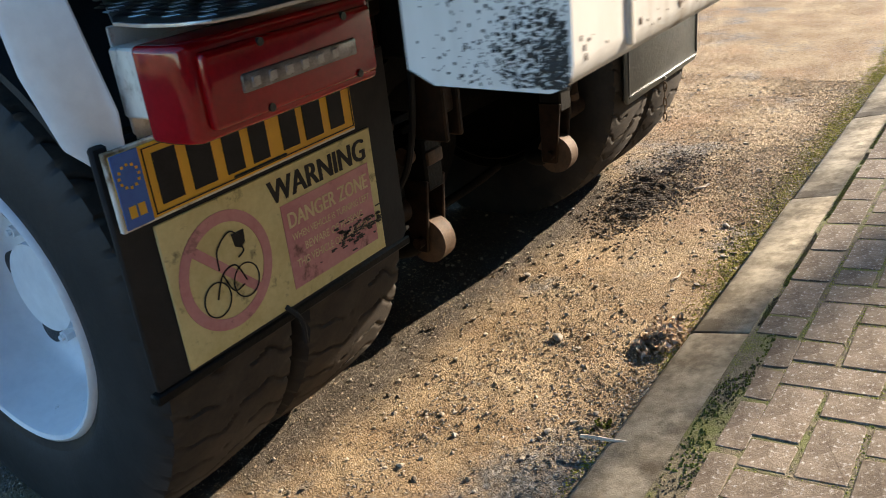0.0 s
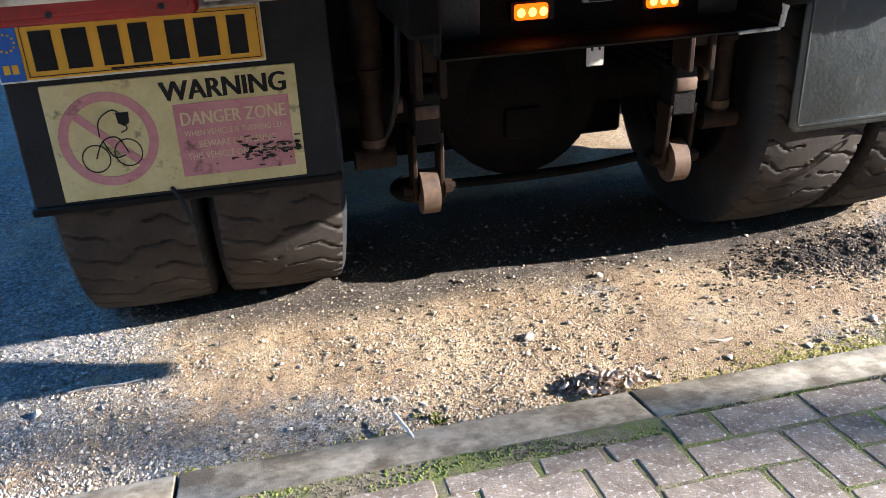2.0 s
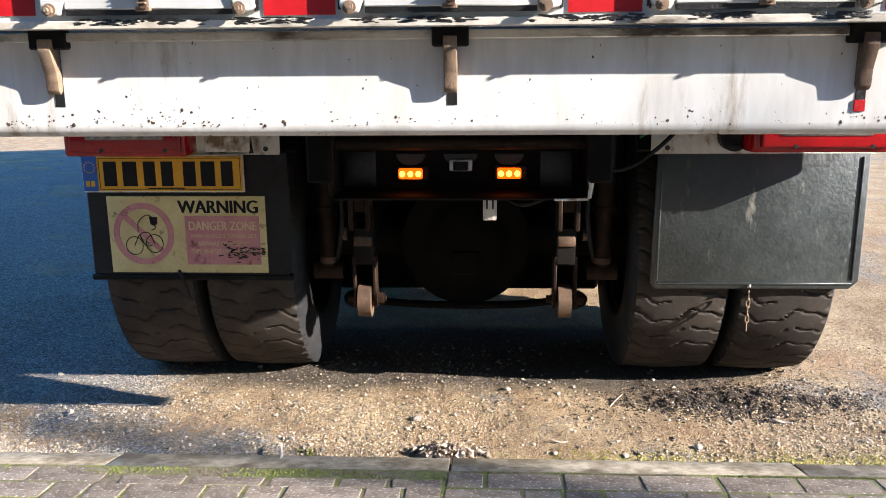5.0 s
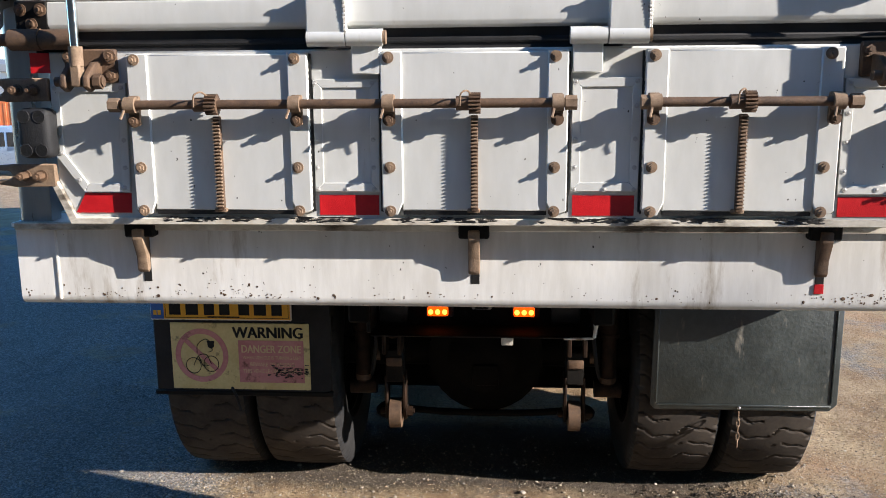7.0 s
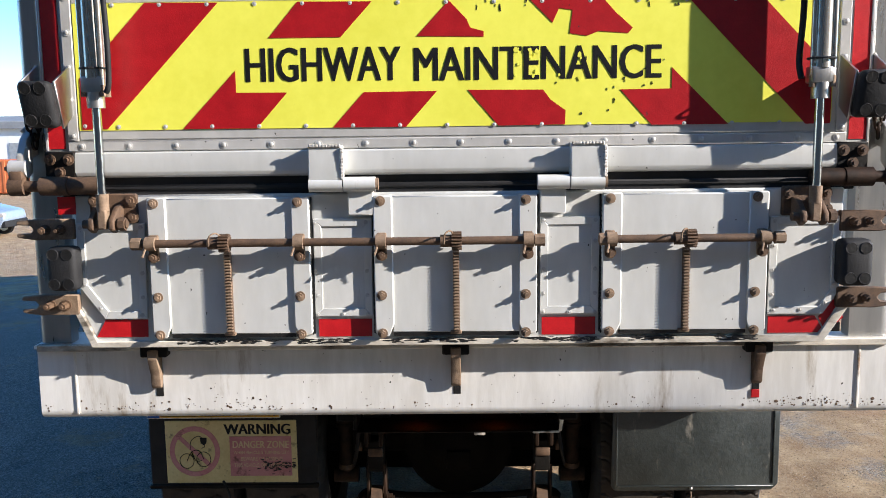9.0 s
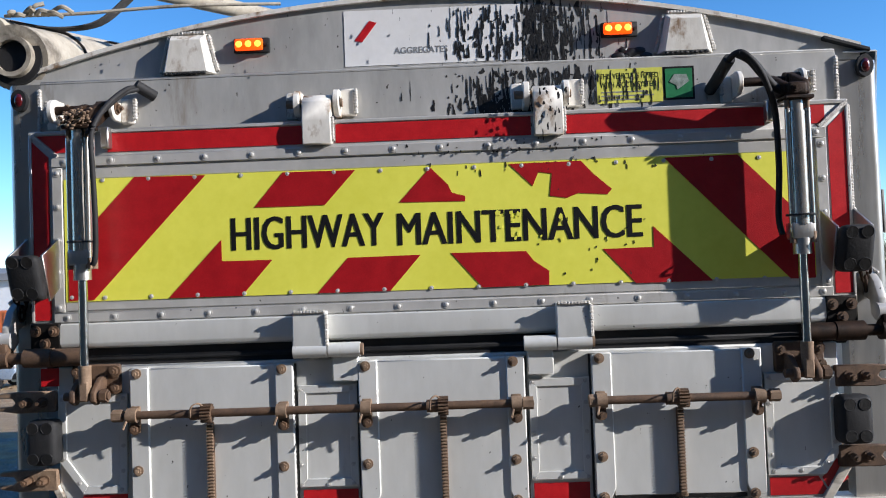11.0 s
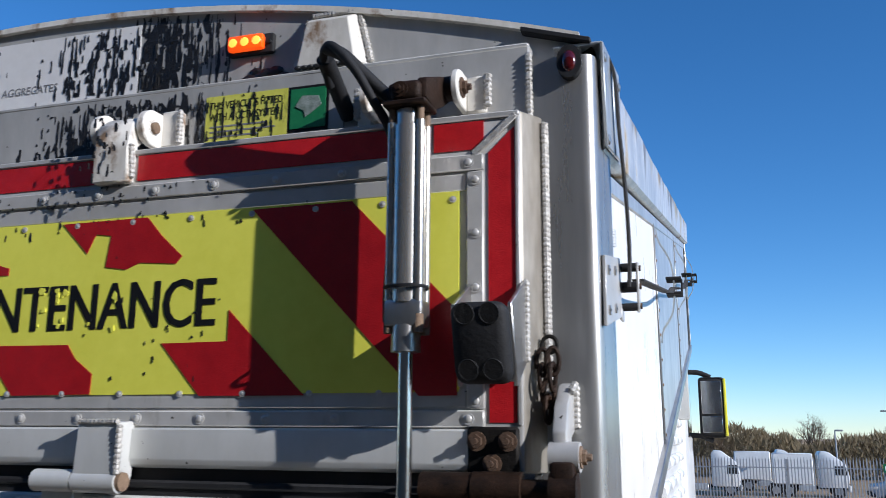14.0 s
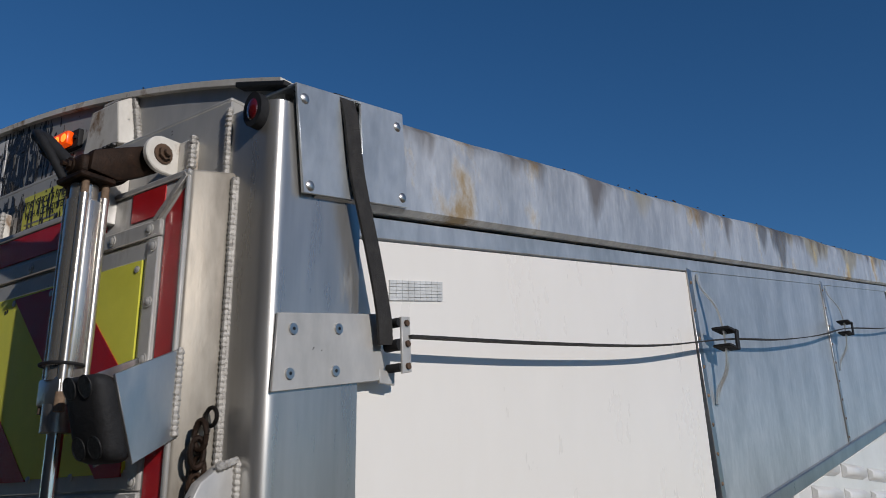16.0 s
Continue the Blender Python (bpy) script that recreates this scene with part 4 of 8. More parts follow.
def tyre_mesh(w, r):
    """A tyre round the x axis with zigzag grooves cut into the tread."""
    bm = bmesh.new()
    n = 600
    prof = [(-w / 2 + 0.030, r * 0.56), (-w / 2 + 0.012, r * 0.62), (-w / 2 + 0.003, r * 0.69), (-w / 2 + 0.002, r * 0.78), (-w / 2, r * 0.87), (-w / 2 + 0.008, r * 0.945), (-w / 2 + 0.020, r * 0.985)]
    tread = [-w / 2 + 0.034 + (w - 0.068) * k / 40 for k in range(41)]
    cols = prof + [(x, None) for x in tread] + [(-x, q) for x, q in prof[::-1]]
    grid = []
    for i in range(n):
        a = 2 * math.pi * i / n
        row = []
        for x, q in cols:
            if q is None:
                u = x / (w / 2)
                q = r - 0.010 * u * u
                zig = 0.26 * math.sin(u * 5.2) + 0.10 * math.sin(u * 13.0 + 1.0) + 0.22 * u
                ph = (a / (2 * math.pi) * 42 + zig) % 1.0
                cut = max(0.0, 1 - abs(ph - 0.05) / 0.055)
                if abs(u) < 0.98 and abs(u - 0.25 * math.sin(a * 21)) > 0.07:
                    q -= 0.0085 * min(1.0, cut * 1.6)
            elif q > r * 0.97:
                q -= 0.006 * ((a / (2 * math.pi) * 60) % 1.0 < 0.12)
            z = max(q * -math.cos(a), -AZ - 0.004)
            squash = 1 + 0.03 * max(0.0, -z / AZ - 0.75)
            row.append(bm.verts.new((x * squash, q * math.sin(a), z)))
        grid.append(row)
    for i in range(n):
        p, q = grid[i], grid[(i + 1) % n]
        for k in range(len(cols) - 1):
            bm.faces.new((p[k], p[k + 1], q[k + 1], q[k]))
    return bm


def lathe(bm, prof, n=40):
    """Turns a (x, radius) profile round the x axis."""
    rows = [[bm.verts.new((x, q * math.sin(2 * math.pi * i / n), q * math.cos(2 * math.pi * i / n))) for x, q in prof] for i in range(n)]
    for i in range(n):
        p, q = rows[i], rows[(i + 1) % n]
        for k in range(len(prof) - 1):
            bm.faces.new((p[k], p[k + 1], q[k + 1], q[k]))


wheel = thing("wheel", "", "")
bm = tyre_mesh(0.328, R)
tyre = part("tyre", bm, tyre_mat, wheel, "worn dusty truck tyre", 50)
tyre.data.materials.append(side_mat)
for f in tyre.data.polygons:
    if abs(f.center.x) > 0.150 * S:
        f.material_index = 1
bm = bmesh.new()
lathe(bm, [(-0.140, 0.294), (-0.150, 0.290), (-0.154, 0.284), (-0.150, 0.276), (-0.12, 0.270), (-0.08, 0.264), (-0.01, 0.252), (0.012, 0.240), (0.021, 0.225), (0.024, 0.19), (0.016, 0.165), (0.010, 0.145), (0.008, 0.12), (0.004, 0.11), (-0.01, 0.10), (-0.05, 0.095), (-0.055, 0.0)], 48)
rim = part("rim", bm, rim_mat, wheel, "white painted steel rim with round holes")
bm = bmesh.new()
lathe(bm, [(0.135, 0.318), (0.15, 0.31), (0.153, 0.298), (0.14, 0.285), (0.07, 0.27), (0.075, 0.0)], 48)
part("rim_back", bm, chassis, wheel, "dark muddy back of the rim")
for k in range(8):
    a = radians(94 + 45 * k)
    bm = bmesh.new()
    c = Vector((0.024, 0.204 * math.sin(a), 0.204 * math.cos(a)))
    cyl(bm, c - Vector((0.012, 0, 0)), c + Vector((0.01, 0, 0)), 0.034, 18)
    part("hand_hole", bm, tar, rim)
for k in range(10):
    a = 2 * math.pi * (k + 0.5) / 10
    bm = bmesh.new()
    nut(bm, 0.012, 0.150 * math.sin(a), 0.150 * math.cos(a), 0.014, 0.024, (-1, 0, 0))
    part("wheel_nut", bm, rim_mat, rim)
wheel.name = "wheel"
wheel.parent = truck
wheel.location = (-1.043 * S, AY * S, AZ * S)
for key in ("category", "label"):
    if key in wheel:
        del wheel[key]
for x, turn in ((-0.702, 0), (0.716, 180), (1.055, 180)):
    copy_thing(wheel, pose(x * S, AY * S, AZ * S, 0, 0, turn))

bm = bmesh.new()
cyl(bm, (-0.6, AY, AZ), (0.6, AY, AZ), 0.085, 18)
ball(bm, (0.005, AY, AZ - 0.01), 0.25, (0.98, 0.62, 1), 28, 18)
cyl(bm, (0.005, AY - 0.12, AZ - 0.01), (0.005, AY - 0.10, AZ - 0.01), 0.235, 28)
box(bm, -0.05, 0.06, AY - 0.165, AY - 0.12, 0.36, 0.45, 0.012, 2)
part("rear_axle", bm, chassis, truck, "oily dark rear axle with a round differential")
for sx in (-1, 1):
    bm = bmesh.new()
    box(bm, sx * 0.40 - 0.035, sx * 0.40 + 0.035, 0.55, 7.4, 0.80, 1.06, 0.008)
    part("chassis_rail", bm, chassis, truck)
# hopper floor, and dark blocks added to close the view under the chassis
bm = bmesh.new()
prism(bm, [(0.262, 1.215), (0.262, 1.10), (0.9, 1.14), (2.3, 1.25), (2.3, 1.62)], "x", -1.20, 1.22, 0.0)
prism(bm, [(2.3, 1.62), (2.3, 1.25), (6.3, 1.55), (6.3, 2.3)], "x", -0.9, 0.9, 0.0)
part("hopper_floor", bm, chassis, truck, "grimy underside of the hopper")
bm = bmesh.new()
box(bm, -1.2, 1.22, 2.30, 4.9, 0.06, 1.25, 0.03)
part("tank", bm, chassis, truck, "dark block added under the chassis to close the view")
# blocks added behind the axle; they stand in for the darkness there
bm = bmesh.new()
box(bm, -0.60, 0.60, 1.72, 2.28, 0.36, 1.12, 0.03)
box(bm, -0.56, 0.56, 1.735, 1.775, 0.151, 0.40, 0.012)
part("gearbox", bm, chassis, truck, "black blocks added behind the axle to keep the view dark")
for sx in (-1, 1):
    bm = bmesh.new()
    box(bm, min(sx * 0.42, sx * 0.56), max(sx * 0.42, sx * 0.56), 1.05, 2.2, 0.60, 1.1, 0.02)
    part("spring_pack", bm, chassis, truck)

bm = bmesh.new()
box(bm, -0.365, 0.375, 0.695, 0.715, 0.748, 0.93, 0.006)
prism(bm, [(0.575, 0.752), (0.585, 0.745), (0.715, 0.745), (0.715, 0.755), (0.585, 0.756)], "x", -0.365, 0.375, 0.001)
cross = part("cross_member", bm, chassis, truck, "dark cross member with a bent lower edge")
for x0, x1 in ((-0.352, -0.250), (0.238, 0.338)):
    bm = bmesh.new()
    prism(bm, [(x0, 0.765), (x1, 0.765), (x1, 0.878), (x0, 0.878)], "y", 0.690, 0.700, 0.008, 2)
    part("pressed_pocket", bm, tar, cross)
for xc, w in ((-0.147, 0.045), (0.002, 0.052), (0.147, 0.045)):
    bm = bmesh.new()
    prism(bm, [(xc + w * math.cos(q), 0.868 - 0.036 * math.sin(q)) for q in np.linspace(0, math.pi, 13)], "y", 0.692, 0.700, 0.001)
    part("round_notch", bm, tar, cross)
bm = bmesh.new()
box(bm, -0.378, -0.362, 0.575, 0.74, 0.760, 1.0, 0.004)
box(bm, 0.372, 0.386, 0.575, 0.74, 0.760, 1.0, 0.004)
box(bm, -0.378, 0.386, 0.66, 0.74, 0.925, 0.96, 0.004)
part("side_cheek", bm, dark_steel, cross)
bm = bmesh.new()
cyl(bm, (-0.376, 0.635, 0.905), (0.38, 0.635, 0.908), 0.021, 14)
part("cross_tube", bm, rust_dark, cross, "rusty tube above the cross member")
bm = bmesh.new()
bead(bm, (0.275, 0.577, 0.748), (0.372, 0.577, 0.750), 0.004)
bead(bm, (0.374, 0.577, 0.752), (0.379, 0.577, 0.792), 0.006)
ball(bm, (0.379, 0.577, 0.800), 0.012, (0.7, 0.6, 1.6), 10, 8)
part("white_crust", bm, paint_white, cross, "crusted white salt")
beacon(-0.147, 0.810, 0.695, 0.072, 0.032, True)
beacon(0.147, 0.811, 0.695, 0.072, 0.032, True)
bm = bmesh.new()
box(bm, -0.032, 0.038, 0.680, 0.697, 0.815, 0.852, 0.006, 2)
cam_box = part("reversing_camera", bm, clear_lens, truck, "small white reversing camera")
bm = bmesh.new()
cyl(bm, (0.003, 0.685, 0.832), (0.003, 0.672, 0.832), 0.012, 16)
box(bm, -0.020, 0.026, 0.676, 0.681, 0.819, 0.846, 0.002)
part("lens", bm, rubber, cam_box)
bm = bmesh.new()
box(bm, 0.069, 0.114, 0.892, 0.897, 0.624, 0.735, 0.003)
wp = part("bracket_plate", bm, paint_white, truck, "white slotted bracket plate")
for x in (0.082, 0.101):
    bm = bmesh.new()
    box(bm, x - 0.003, x + 0.003, 0.8895, 0.893, 0.662, 0.698, 0.001)
    part("slot", bm, tar, wp)


def hanger(x, s):
    """Shock absorber column and spring hanger with a rusty roller."""
    c = x + s * 0.125
    bm = bmesh.new()
    cyl(bm, (c, 0.955, 0.46), (c, 0.955, 0.645), 0.030, 16)
    cyl(bm, (c, 0.955, 0.645), (c, 0.955, 0.660), 0.040, 16)
    cyl(bm, (c, 0.955, 0.660), (c, 0.965, 0.97), 0.036, 14)
    sh = part("shock_absorber", bm, rust_dark, truck, "dark shock absorber with rusty collar")
    bm = bmesh.new()
    cyl(bm, (c - 0.05, 0.955, 0.44), (c + 0.05, 0.955, 0.44), 0.032, 14)
    box(bm, c - 0.045, c + 0.045, 0.915, 0.995, 0.895, 0.99, 0.008)
    part("bush", bm, rust_dark, sh)
    bm = bmesh.new()
    box(bm, x - 0.034, x + 0.034, 0.90, 0.97, 0.47, 0.60, 0.006)
    hg = part("spring_hanger", bm, dark_steel, truck, "black spring hanger with worn rusty edges")
    for xa in (x - 0.036, x + 0.020):
        bm = bmesh.new()
        box(bm, xa, xa + 0.016, 0.83, 0.92, 0.60, 0.75, 0.004)
        part("hanger_plate", bm, rust_dark, hg)
    for xa in (x - 0.040, x + 0.028):
        bm = bmesh.new()
        prism(bm, [(0.90, 0.50), (0.97, 0.50), (0.97, 0.315), (0.92, 0.315)], "x", xa, xa + 0.012, 0.003)
        part("roller_plate", bm, rust_dark, hg)
    bm = bmesh.new()
    cyl(bm, (x - 0.022, 0.935, 0.338), (x + 0.022, 0.935, 0.338), 0.057, 22)
    part("roller", bm, rust, hg, "rusty roller")
    bm = bmesh.new()
    cyl(bm, (x - 0.06, 0.935, 0.345), (x + 0.062, 0.935, 0.345), 0.013, 10)
    nut(bm, x + 0.040, 0.935, 0.345, 0.020, 0.022, (1, 0, 0))
    part("pin", bm, rust_dark, hg)
    bm = bmesh.new()
    box(bm, x - 0.030, x + 0.030, 0.892, 0.905, 0.535, 0.570, 0.006, 2)
    cyl(bm, (x + s * 0.055, 0.93, 0.57), (x + s * 0.075, 0.93, 0.57), 0.022, 12)
    part("wear_pad", bm, rust, hg, "bright rusty wear pad")
    bm = bmesh.new()
    cyl(bm, (c, 0.955, 0.468), (c, 0.955, 0.488), 0.0325, 16)
    part("collar", bm, rust, sh, "rusty collar")
    bm = bmesh.new()
    tube(bm, [(x + s * 0.045, 0.90, 0.86), (x + s * 0.062, 0.89, 0.74), (x + s * 0.066, 0.90, 0.64), (x + s * 0.08, 0.92, 0.54), (x + s * 0.10, 0.96, 0.47)], 0.008, 8)
    part("brake_hose", bm, rubber, hg, "black brake hose")
    bm = bmesh.new()
    box(bm, x - 0.020, x + 0.020, 0.84, 0.90, 0.66, 0.78, 0.005)
    part("link", bm, rust_dark, hg)
    for k in range(4):
        bm = bmesh.new()
        box(bm, x - 0.033, x + 0.033, 0.92 + 0.02 * k, 1.8, 0.56 + 0.022 * k, 0.578 + 0.022 * k, 0.003)
        part("spring_leaf", bm, chassis, hg)
    bm = bmesh.new()
    ball(bm, (x + s * 0.02, 1.0, 0.325), 0.05, (1.35, 1.1, 0.7), 16, 10)
    part("bracket_cup", bm, chassis, hg)


hanger(-0.330, -1)
hanger(0.343, 1)
bm = bmesh.new()
tube(bm, [(-0.34, 1.15, 0.275), (-0.2, 1.16, 0.258), (0.0, 1.17, 0.250), (0.2, 1.16, 0.258), (0.34, 1.15, 0.275)], 0.014, 12)
part("anti_roll_bar", bm, chassis, truck)
for pts in ([(-0.34, 0.85, 0.74), (-0.22, 0.9, 0.70), (-0.12, 1.0, 0.73)], [(0.30, 0.85, 0.72), (0.2, 0.92, 0.67), (0.12, 1.0, 0.70)], [(0.45, 0.82, 0.80), (0.52, 0.80, 0.81), (0.60, 0.78, 0.87), (0.66, 0.78, 0.93)], [(-0.60, 0.79, 0.96), (-0.66, 0.785, 0.95), (-0.655, 0.783, 0.86)]):
    bm = bmesh.new()
    tube(bm, pts, 0.007, 8)
    part("cable", bm, rubber, truck)
bm = bmesh.new()
tube(bm, [(0.56, 0.83, 0.98), (0.585, 0.82, 0.955), (0.58, 0.82, 0.92), (0.555, 0.83, 0.90)], 0.004, 6)
part("cable", bm, green_film, truck, "green wire")

# mounting panels, mudguards, flaps
for sx, off in ((-1, 0.0), (1, 0.02)):
    bm = bmesh.new()
    a0, a1, n = radians(40), radians(172), 24
    outer = [(AY - 0.60 * math.cos(a0 + (a1 - a0) * i / n), AZ + 0.58 * math.sin(a0 + (a1 - a0) * i / n)) for i in range(n + 1)]
    inner = [(AY - 0.585 * math.cos(a0 + (a1 - a0) * i / n), AZ + 0.565 * math.sin(a0 + (a1 - a0) * i / n)) for i in range(n, -1, -1)]
    prism(bm, outer + inner, "x", min(sx * 0.54, sx * 1.215) + off, max(sx * 0.54, sx * 1.215) + off)
    mg = part("mudguard", bm, rubber, truck, "dark mudguard with a white painted rim")


# left: cream mounting panel with tail lamp, plate and sign
def tail_lamp(x0, x1, z0, z1, y):
    bm = bmesh.new()
    pts = [(x0, y - 0.02), (x0 + 0.004, y - 0.050), (x0 + 0.016, y - 0.070), (x1 - 0.016, y - 0.074), (x1 - 0.006, y - 0.055), (x1 - 0.006, y + 0.02), (x0, y + 0.02)]
    prism(bm, pts, "z", z0, z1, 0.010, 4)
    t = part("tail_lamp", bm, red_lens, truck, "long glossy red tail lamp with a clear strip")
    bm = bmesh.new()
    box(bm, x0 + 0.030, x1 - 0.022, y - 0.083, y - 0.06, z0 + 0.014, z1 - 0.014, 0.008, 3)
    part("raised_lens", bm, red_lens, t)
    bm = bmesh.new()
    box(bm, x0 + 0.085, x1 - 0.072, y - 0.0872, y - 0.07, z0 + 0.050, z0 + 0.076, 0.004, 2)
    part("clear_strip", bm, smoky_lens, t, "smoky clear strip")
    for i in range(6):
        bm = bmesh.new()
        xa = x0 + 0.10 + i * (x1 - x0 - 0.2) / 6
        box(bm, xa, xa + 0.016, y - 0.0890, y - 0.085, z0 + 0.055, z0 + 0.071, 0.002)
        part("reflector", bm, smoky_pale, t)
    for xa, za in ((x0 + 0.13, z1 - 0.02), (x1 - 0.09, z1 - 0.02), (x0 + 0.13, z0 + 0.02), (x1 - 0.07, z0 + 0.02)):
        bm = bmesh.new()
        cyl(bm, (xa, y - 0.080, za), (xa, y - 0.0855, za), 0.006, 10)
        part("screw", bm, tar, t)


for sx, x0, x1, hole_x, zt in ((-1, -1.140, -0.575, -0.62, 1.012), (1, 0.59, 1.275, 0.64, 1.035)):
    bm = bmesh.new()
    box(bm, x0, x1, 0.8255, 0.832, 0.848, zt, 0.002)
    mp = part("mounting_panel", bm, paint_white, truck, "cream painted lamp panel, dirty")
    bm = bmesh.new()
    cyl(bm, (hole_x, 0.826, 0.868), (hole_x, 0.823, 0.868), 0.008, 12)
    part("hole", bm, tar, mp)
bm = bmesh.new()
prism(bm, [(-1.254, 1.12), (-1.196, 1.12), (-1.186, 1.04), (-1.170, 0.90), (-1.174, 0.818), (-1.194, 0.812), (-1.226, 0.856), (-1.246, 0.965), (-1.252, 1.06)], "y", 0.836, 0.85, 0.003)
for v in bm.verts:
    v.co.y += (-1.20 - v.co.x) * 1.1
part("mudguard_edge", bm, rim_mat, truck, "white bent edge of the mudguard")
bm = bmesh.new()
box(bm, -0.80, -0.655, 0.775, 0.815, 0.865, 0.96, 0.004)
part("lamp_bracket", bm, paint_white, truck, "cream bracket with a rust run")
bm = bmesh.new()
box(bm, -0.79, -0.71, 0.745, 0.785, 0.958, 0.985, 0.005, 2)
part("plate_lamp", bm, clear_lens, truck, "small clear plate lamp")
tail_lamp(-1.190, -0.798, 0.868, 0.998, 0.702)
bm = bmesh.new()
box(bm, -1.15, -0.84, 0.722, 0.826, 0.885, 0.985, 0.004)
part("lamp_base", bm, paint_white, truck, "cream bracket behind the tail lamp")
tail_lamp(0.845, 1.262, 0.870, 0.978, 0.745)
bm = bmesh.new()
cyl(bm, (0.83, 0.815, 0.905), (0.83, 0.77, 0.905), 0.043, 22)
cyl(bm, (0.83, 0.79, 0.93), (0.83, 0.765, 0.93), 0.03, 18)
al = part("reversing_alarm", bm, rubber, truck, "round black reversing alarm with a grille")
for i in range(9):
    bm = bmesh.new()
    w = 0.036 * math.sqrt(max(0.05, 1 - ((i - 4) / 4.6) ** 2))
    box(bm, 0.83 - w, 0.83 + w, 0.766, 0.772, 0.877 + i * 0.007, 0.8795 + i * 0.007, 0.0)
    part("grille_bar", bm, rubber, al)
bm = bmesh.new()
box(bm, 0.80, 0.88, 0.745, 0.785, 0.955, 0.98, 0.005, 2)
part("plate_lamp", bm, clear_lens, truck)

bm = bmesh.new()
prism(bm, [(-1.217, 0.455), (-0.575, 0.445), (-0.552, 0.465), (-0.552, 0.86), (-1.217, 0.86)], "y", 0.826, 0.838, 0.004)
flap = part("mudflap", bm, rubber, truck, "black rubber mudflap with a warning sign")
bm = bmesh.new()
box(bm, -1.225, -0.55, 0.822, 0.845, 0.435, 0.455, 0.004)
part("bottom_bar", bm, dark_steel, flap)
bm = bmesh.new()
tube(bm, [(-0.93, 0.822, 0.47), (-0.91, 0.81, 0.435), (-0.90, 0.82, 0.38)], 0.005, 6)
part("cable_tie", bm, rubber, flap)
bm = bmesh.new()
prism(bm, [(0.607, 0.43), (0.625, 0.412), (1.235, 0.415), (1.263, 0.44), (1.263, 0.86), (0.612, 0.86)], "y", 0.826, 0.838, 0.005, 2)
flap2 = part("mudflap", bm, flap_mat, truck, "plain black rubber mudflap, dusty and scuffed")
bm = bmesh.new()
for a in ((0.625, 0.64, 0.44, 0.80), (1.238, 1.246, 0.445, 0.84)):
    box(bm, a[0], a[0] + 0.005, 0.822, 0.828, a[2], a[3], 0.001)
box(bm, 0.63, 1.24, 0.822, 0.828, 0.430, 0.436, 0.001)
part("moulded_rib", bm, flap_mat, flap2)
for k in range(5):
    bm = bmesh.new()
    zc = 0.395 - k * 0.026
    pts = [(0.92 + (0.006 if k % 2 else 0.002) * math.cos(a), 0.82 + (0.002 if k % 2 else 0.006) * math.cos(a), zc + 0.016 * math.sin(a)) for a in np.linspace(0, 2 * math.pi, 9)]
    tube(bm, pts, 0.0022, 6)
    part("chain_link", bm, rust_pale, flap2)
bm = bmesh.new()
ball(bm, (0.92, 0.822, 0.425), 0.007, (1, 1, 1), 10, 8)
part("stud", bm, polish, flap2)

# plate with a blue band; its characters are plain bars
bm = bmesh.new()
box(bm, -1.210, -0.694, 0.8000, 0.8040, 0.737, 0.848, 0.002)
plate = part("number_plate", bm, plate_mat, truck, "yellow rear plate with a blue band and dark bars")
bm = bmesh.new()
box(bm, -1.214, -0.690, 0.8040, 0.8140, 0.732, 0.853, 0.002)
part("backing", bm, paint_white, plate)
bm = bmesh.new()
box(bm, -1.210, -1.162, 0.7980, 0.8010, 0.737, 0.848, 0.001)
part("blue_band", bm, blue_mat, plate)
for k in range(12):
    a = 2 * math.pi * k / 12
    bm = bmesh.new()
    box(bm, -1.186 + 0.017 * math.cos(a) - 0.002, -1.186 + 0.017 * math.cos(a) + 0.002, 0.7970, 0.7990, 0.813 + 0.017 * math.sin(a) - 0.002, 0.813 + 0.017 * math.sin(a) + 0.002, 0)
    part("dot", bm, plate_mat, plate)
for x in (-1.200, -1.184):
    bm = bmesh.new()
    box(bm, x, x + 0.012, 0.7970, 0.7990, 0.752, 0.770, 0)
    part("bar", bm, plate_mat, plate)
for a in ((-1.156, -0.699, 0.742, 0.7435), (-1.156, -0.699, 0.8415, 0.843), (-1.156, -1.1545, 0.7435, 0.8415), (-0.7005, -0.699, 0.7435, 0.8415)):
    bm = bmesh.new()
    box(bm, a[0], a[1], 0.7985, 0.8005, a[2], a[3], 0)
    part("border_line", bm, black_film, plate)
for x0, x1 in ((-1.146, -1.094), (-1.084, -1.028), (-1.016, -0.968), (-0.959, -0.911), (-0.888, -0.838), (-0.831, -0.776), (-0.766, -0.718)):
    bm = bmesh.new()
    box(bm, x0 + 0.005, x1 - 0.005, 0.7985, 0.8005, 0.753, 0.832, 0.0)
    part("bar", bm, black_film, plate)
bm = bmesh.new()
box(bm, -1.0, -0.88, 0.7985, 0.8005, 0.7445, 0.748, 0)
part("print_bar", bm, black_film, plate)

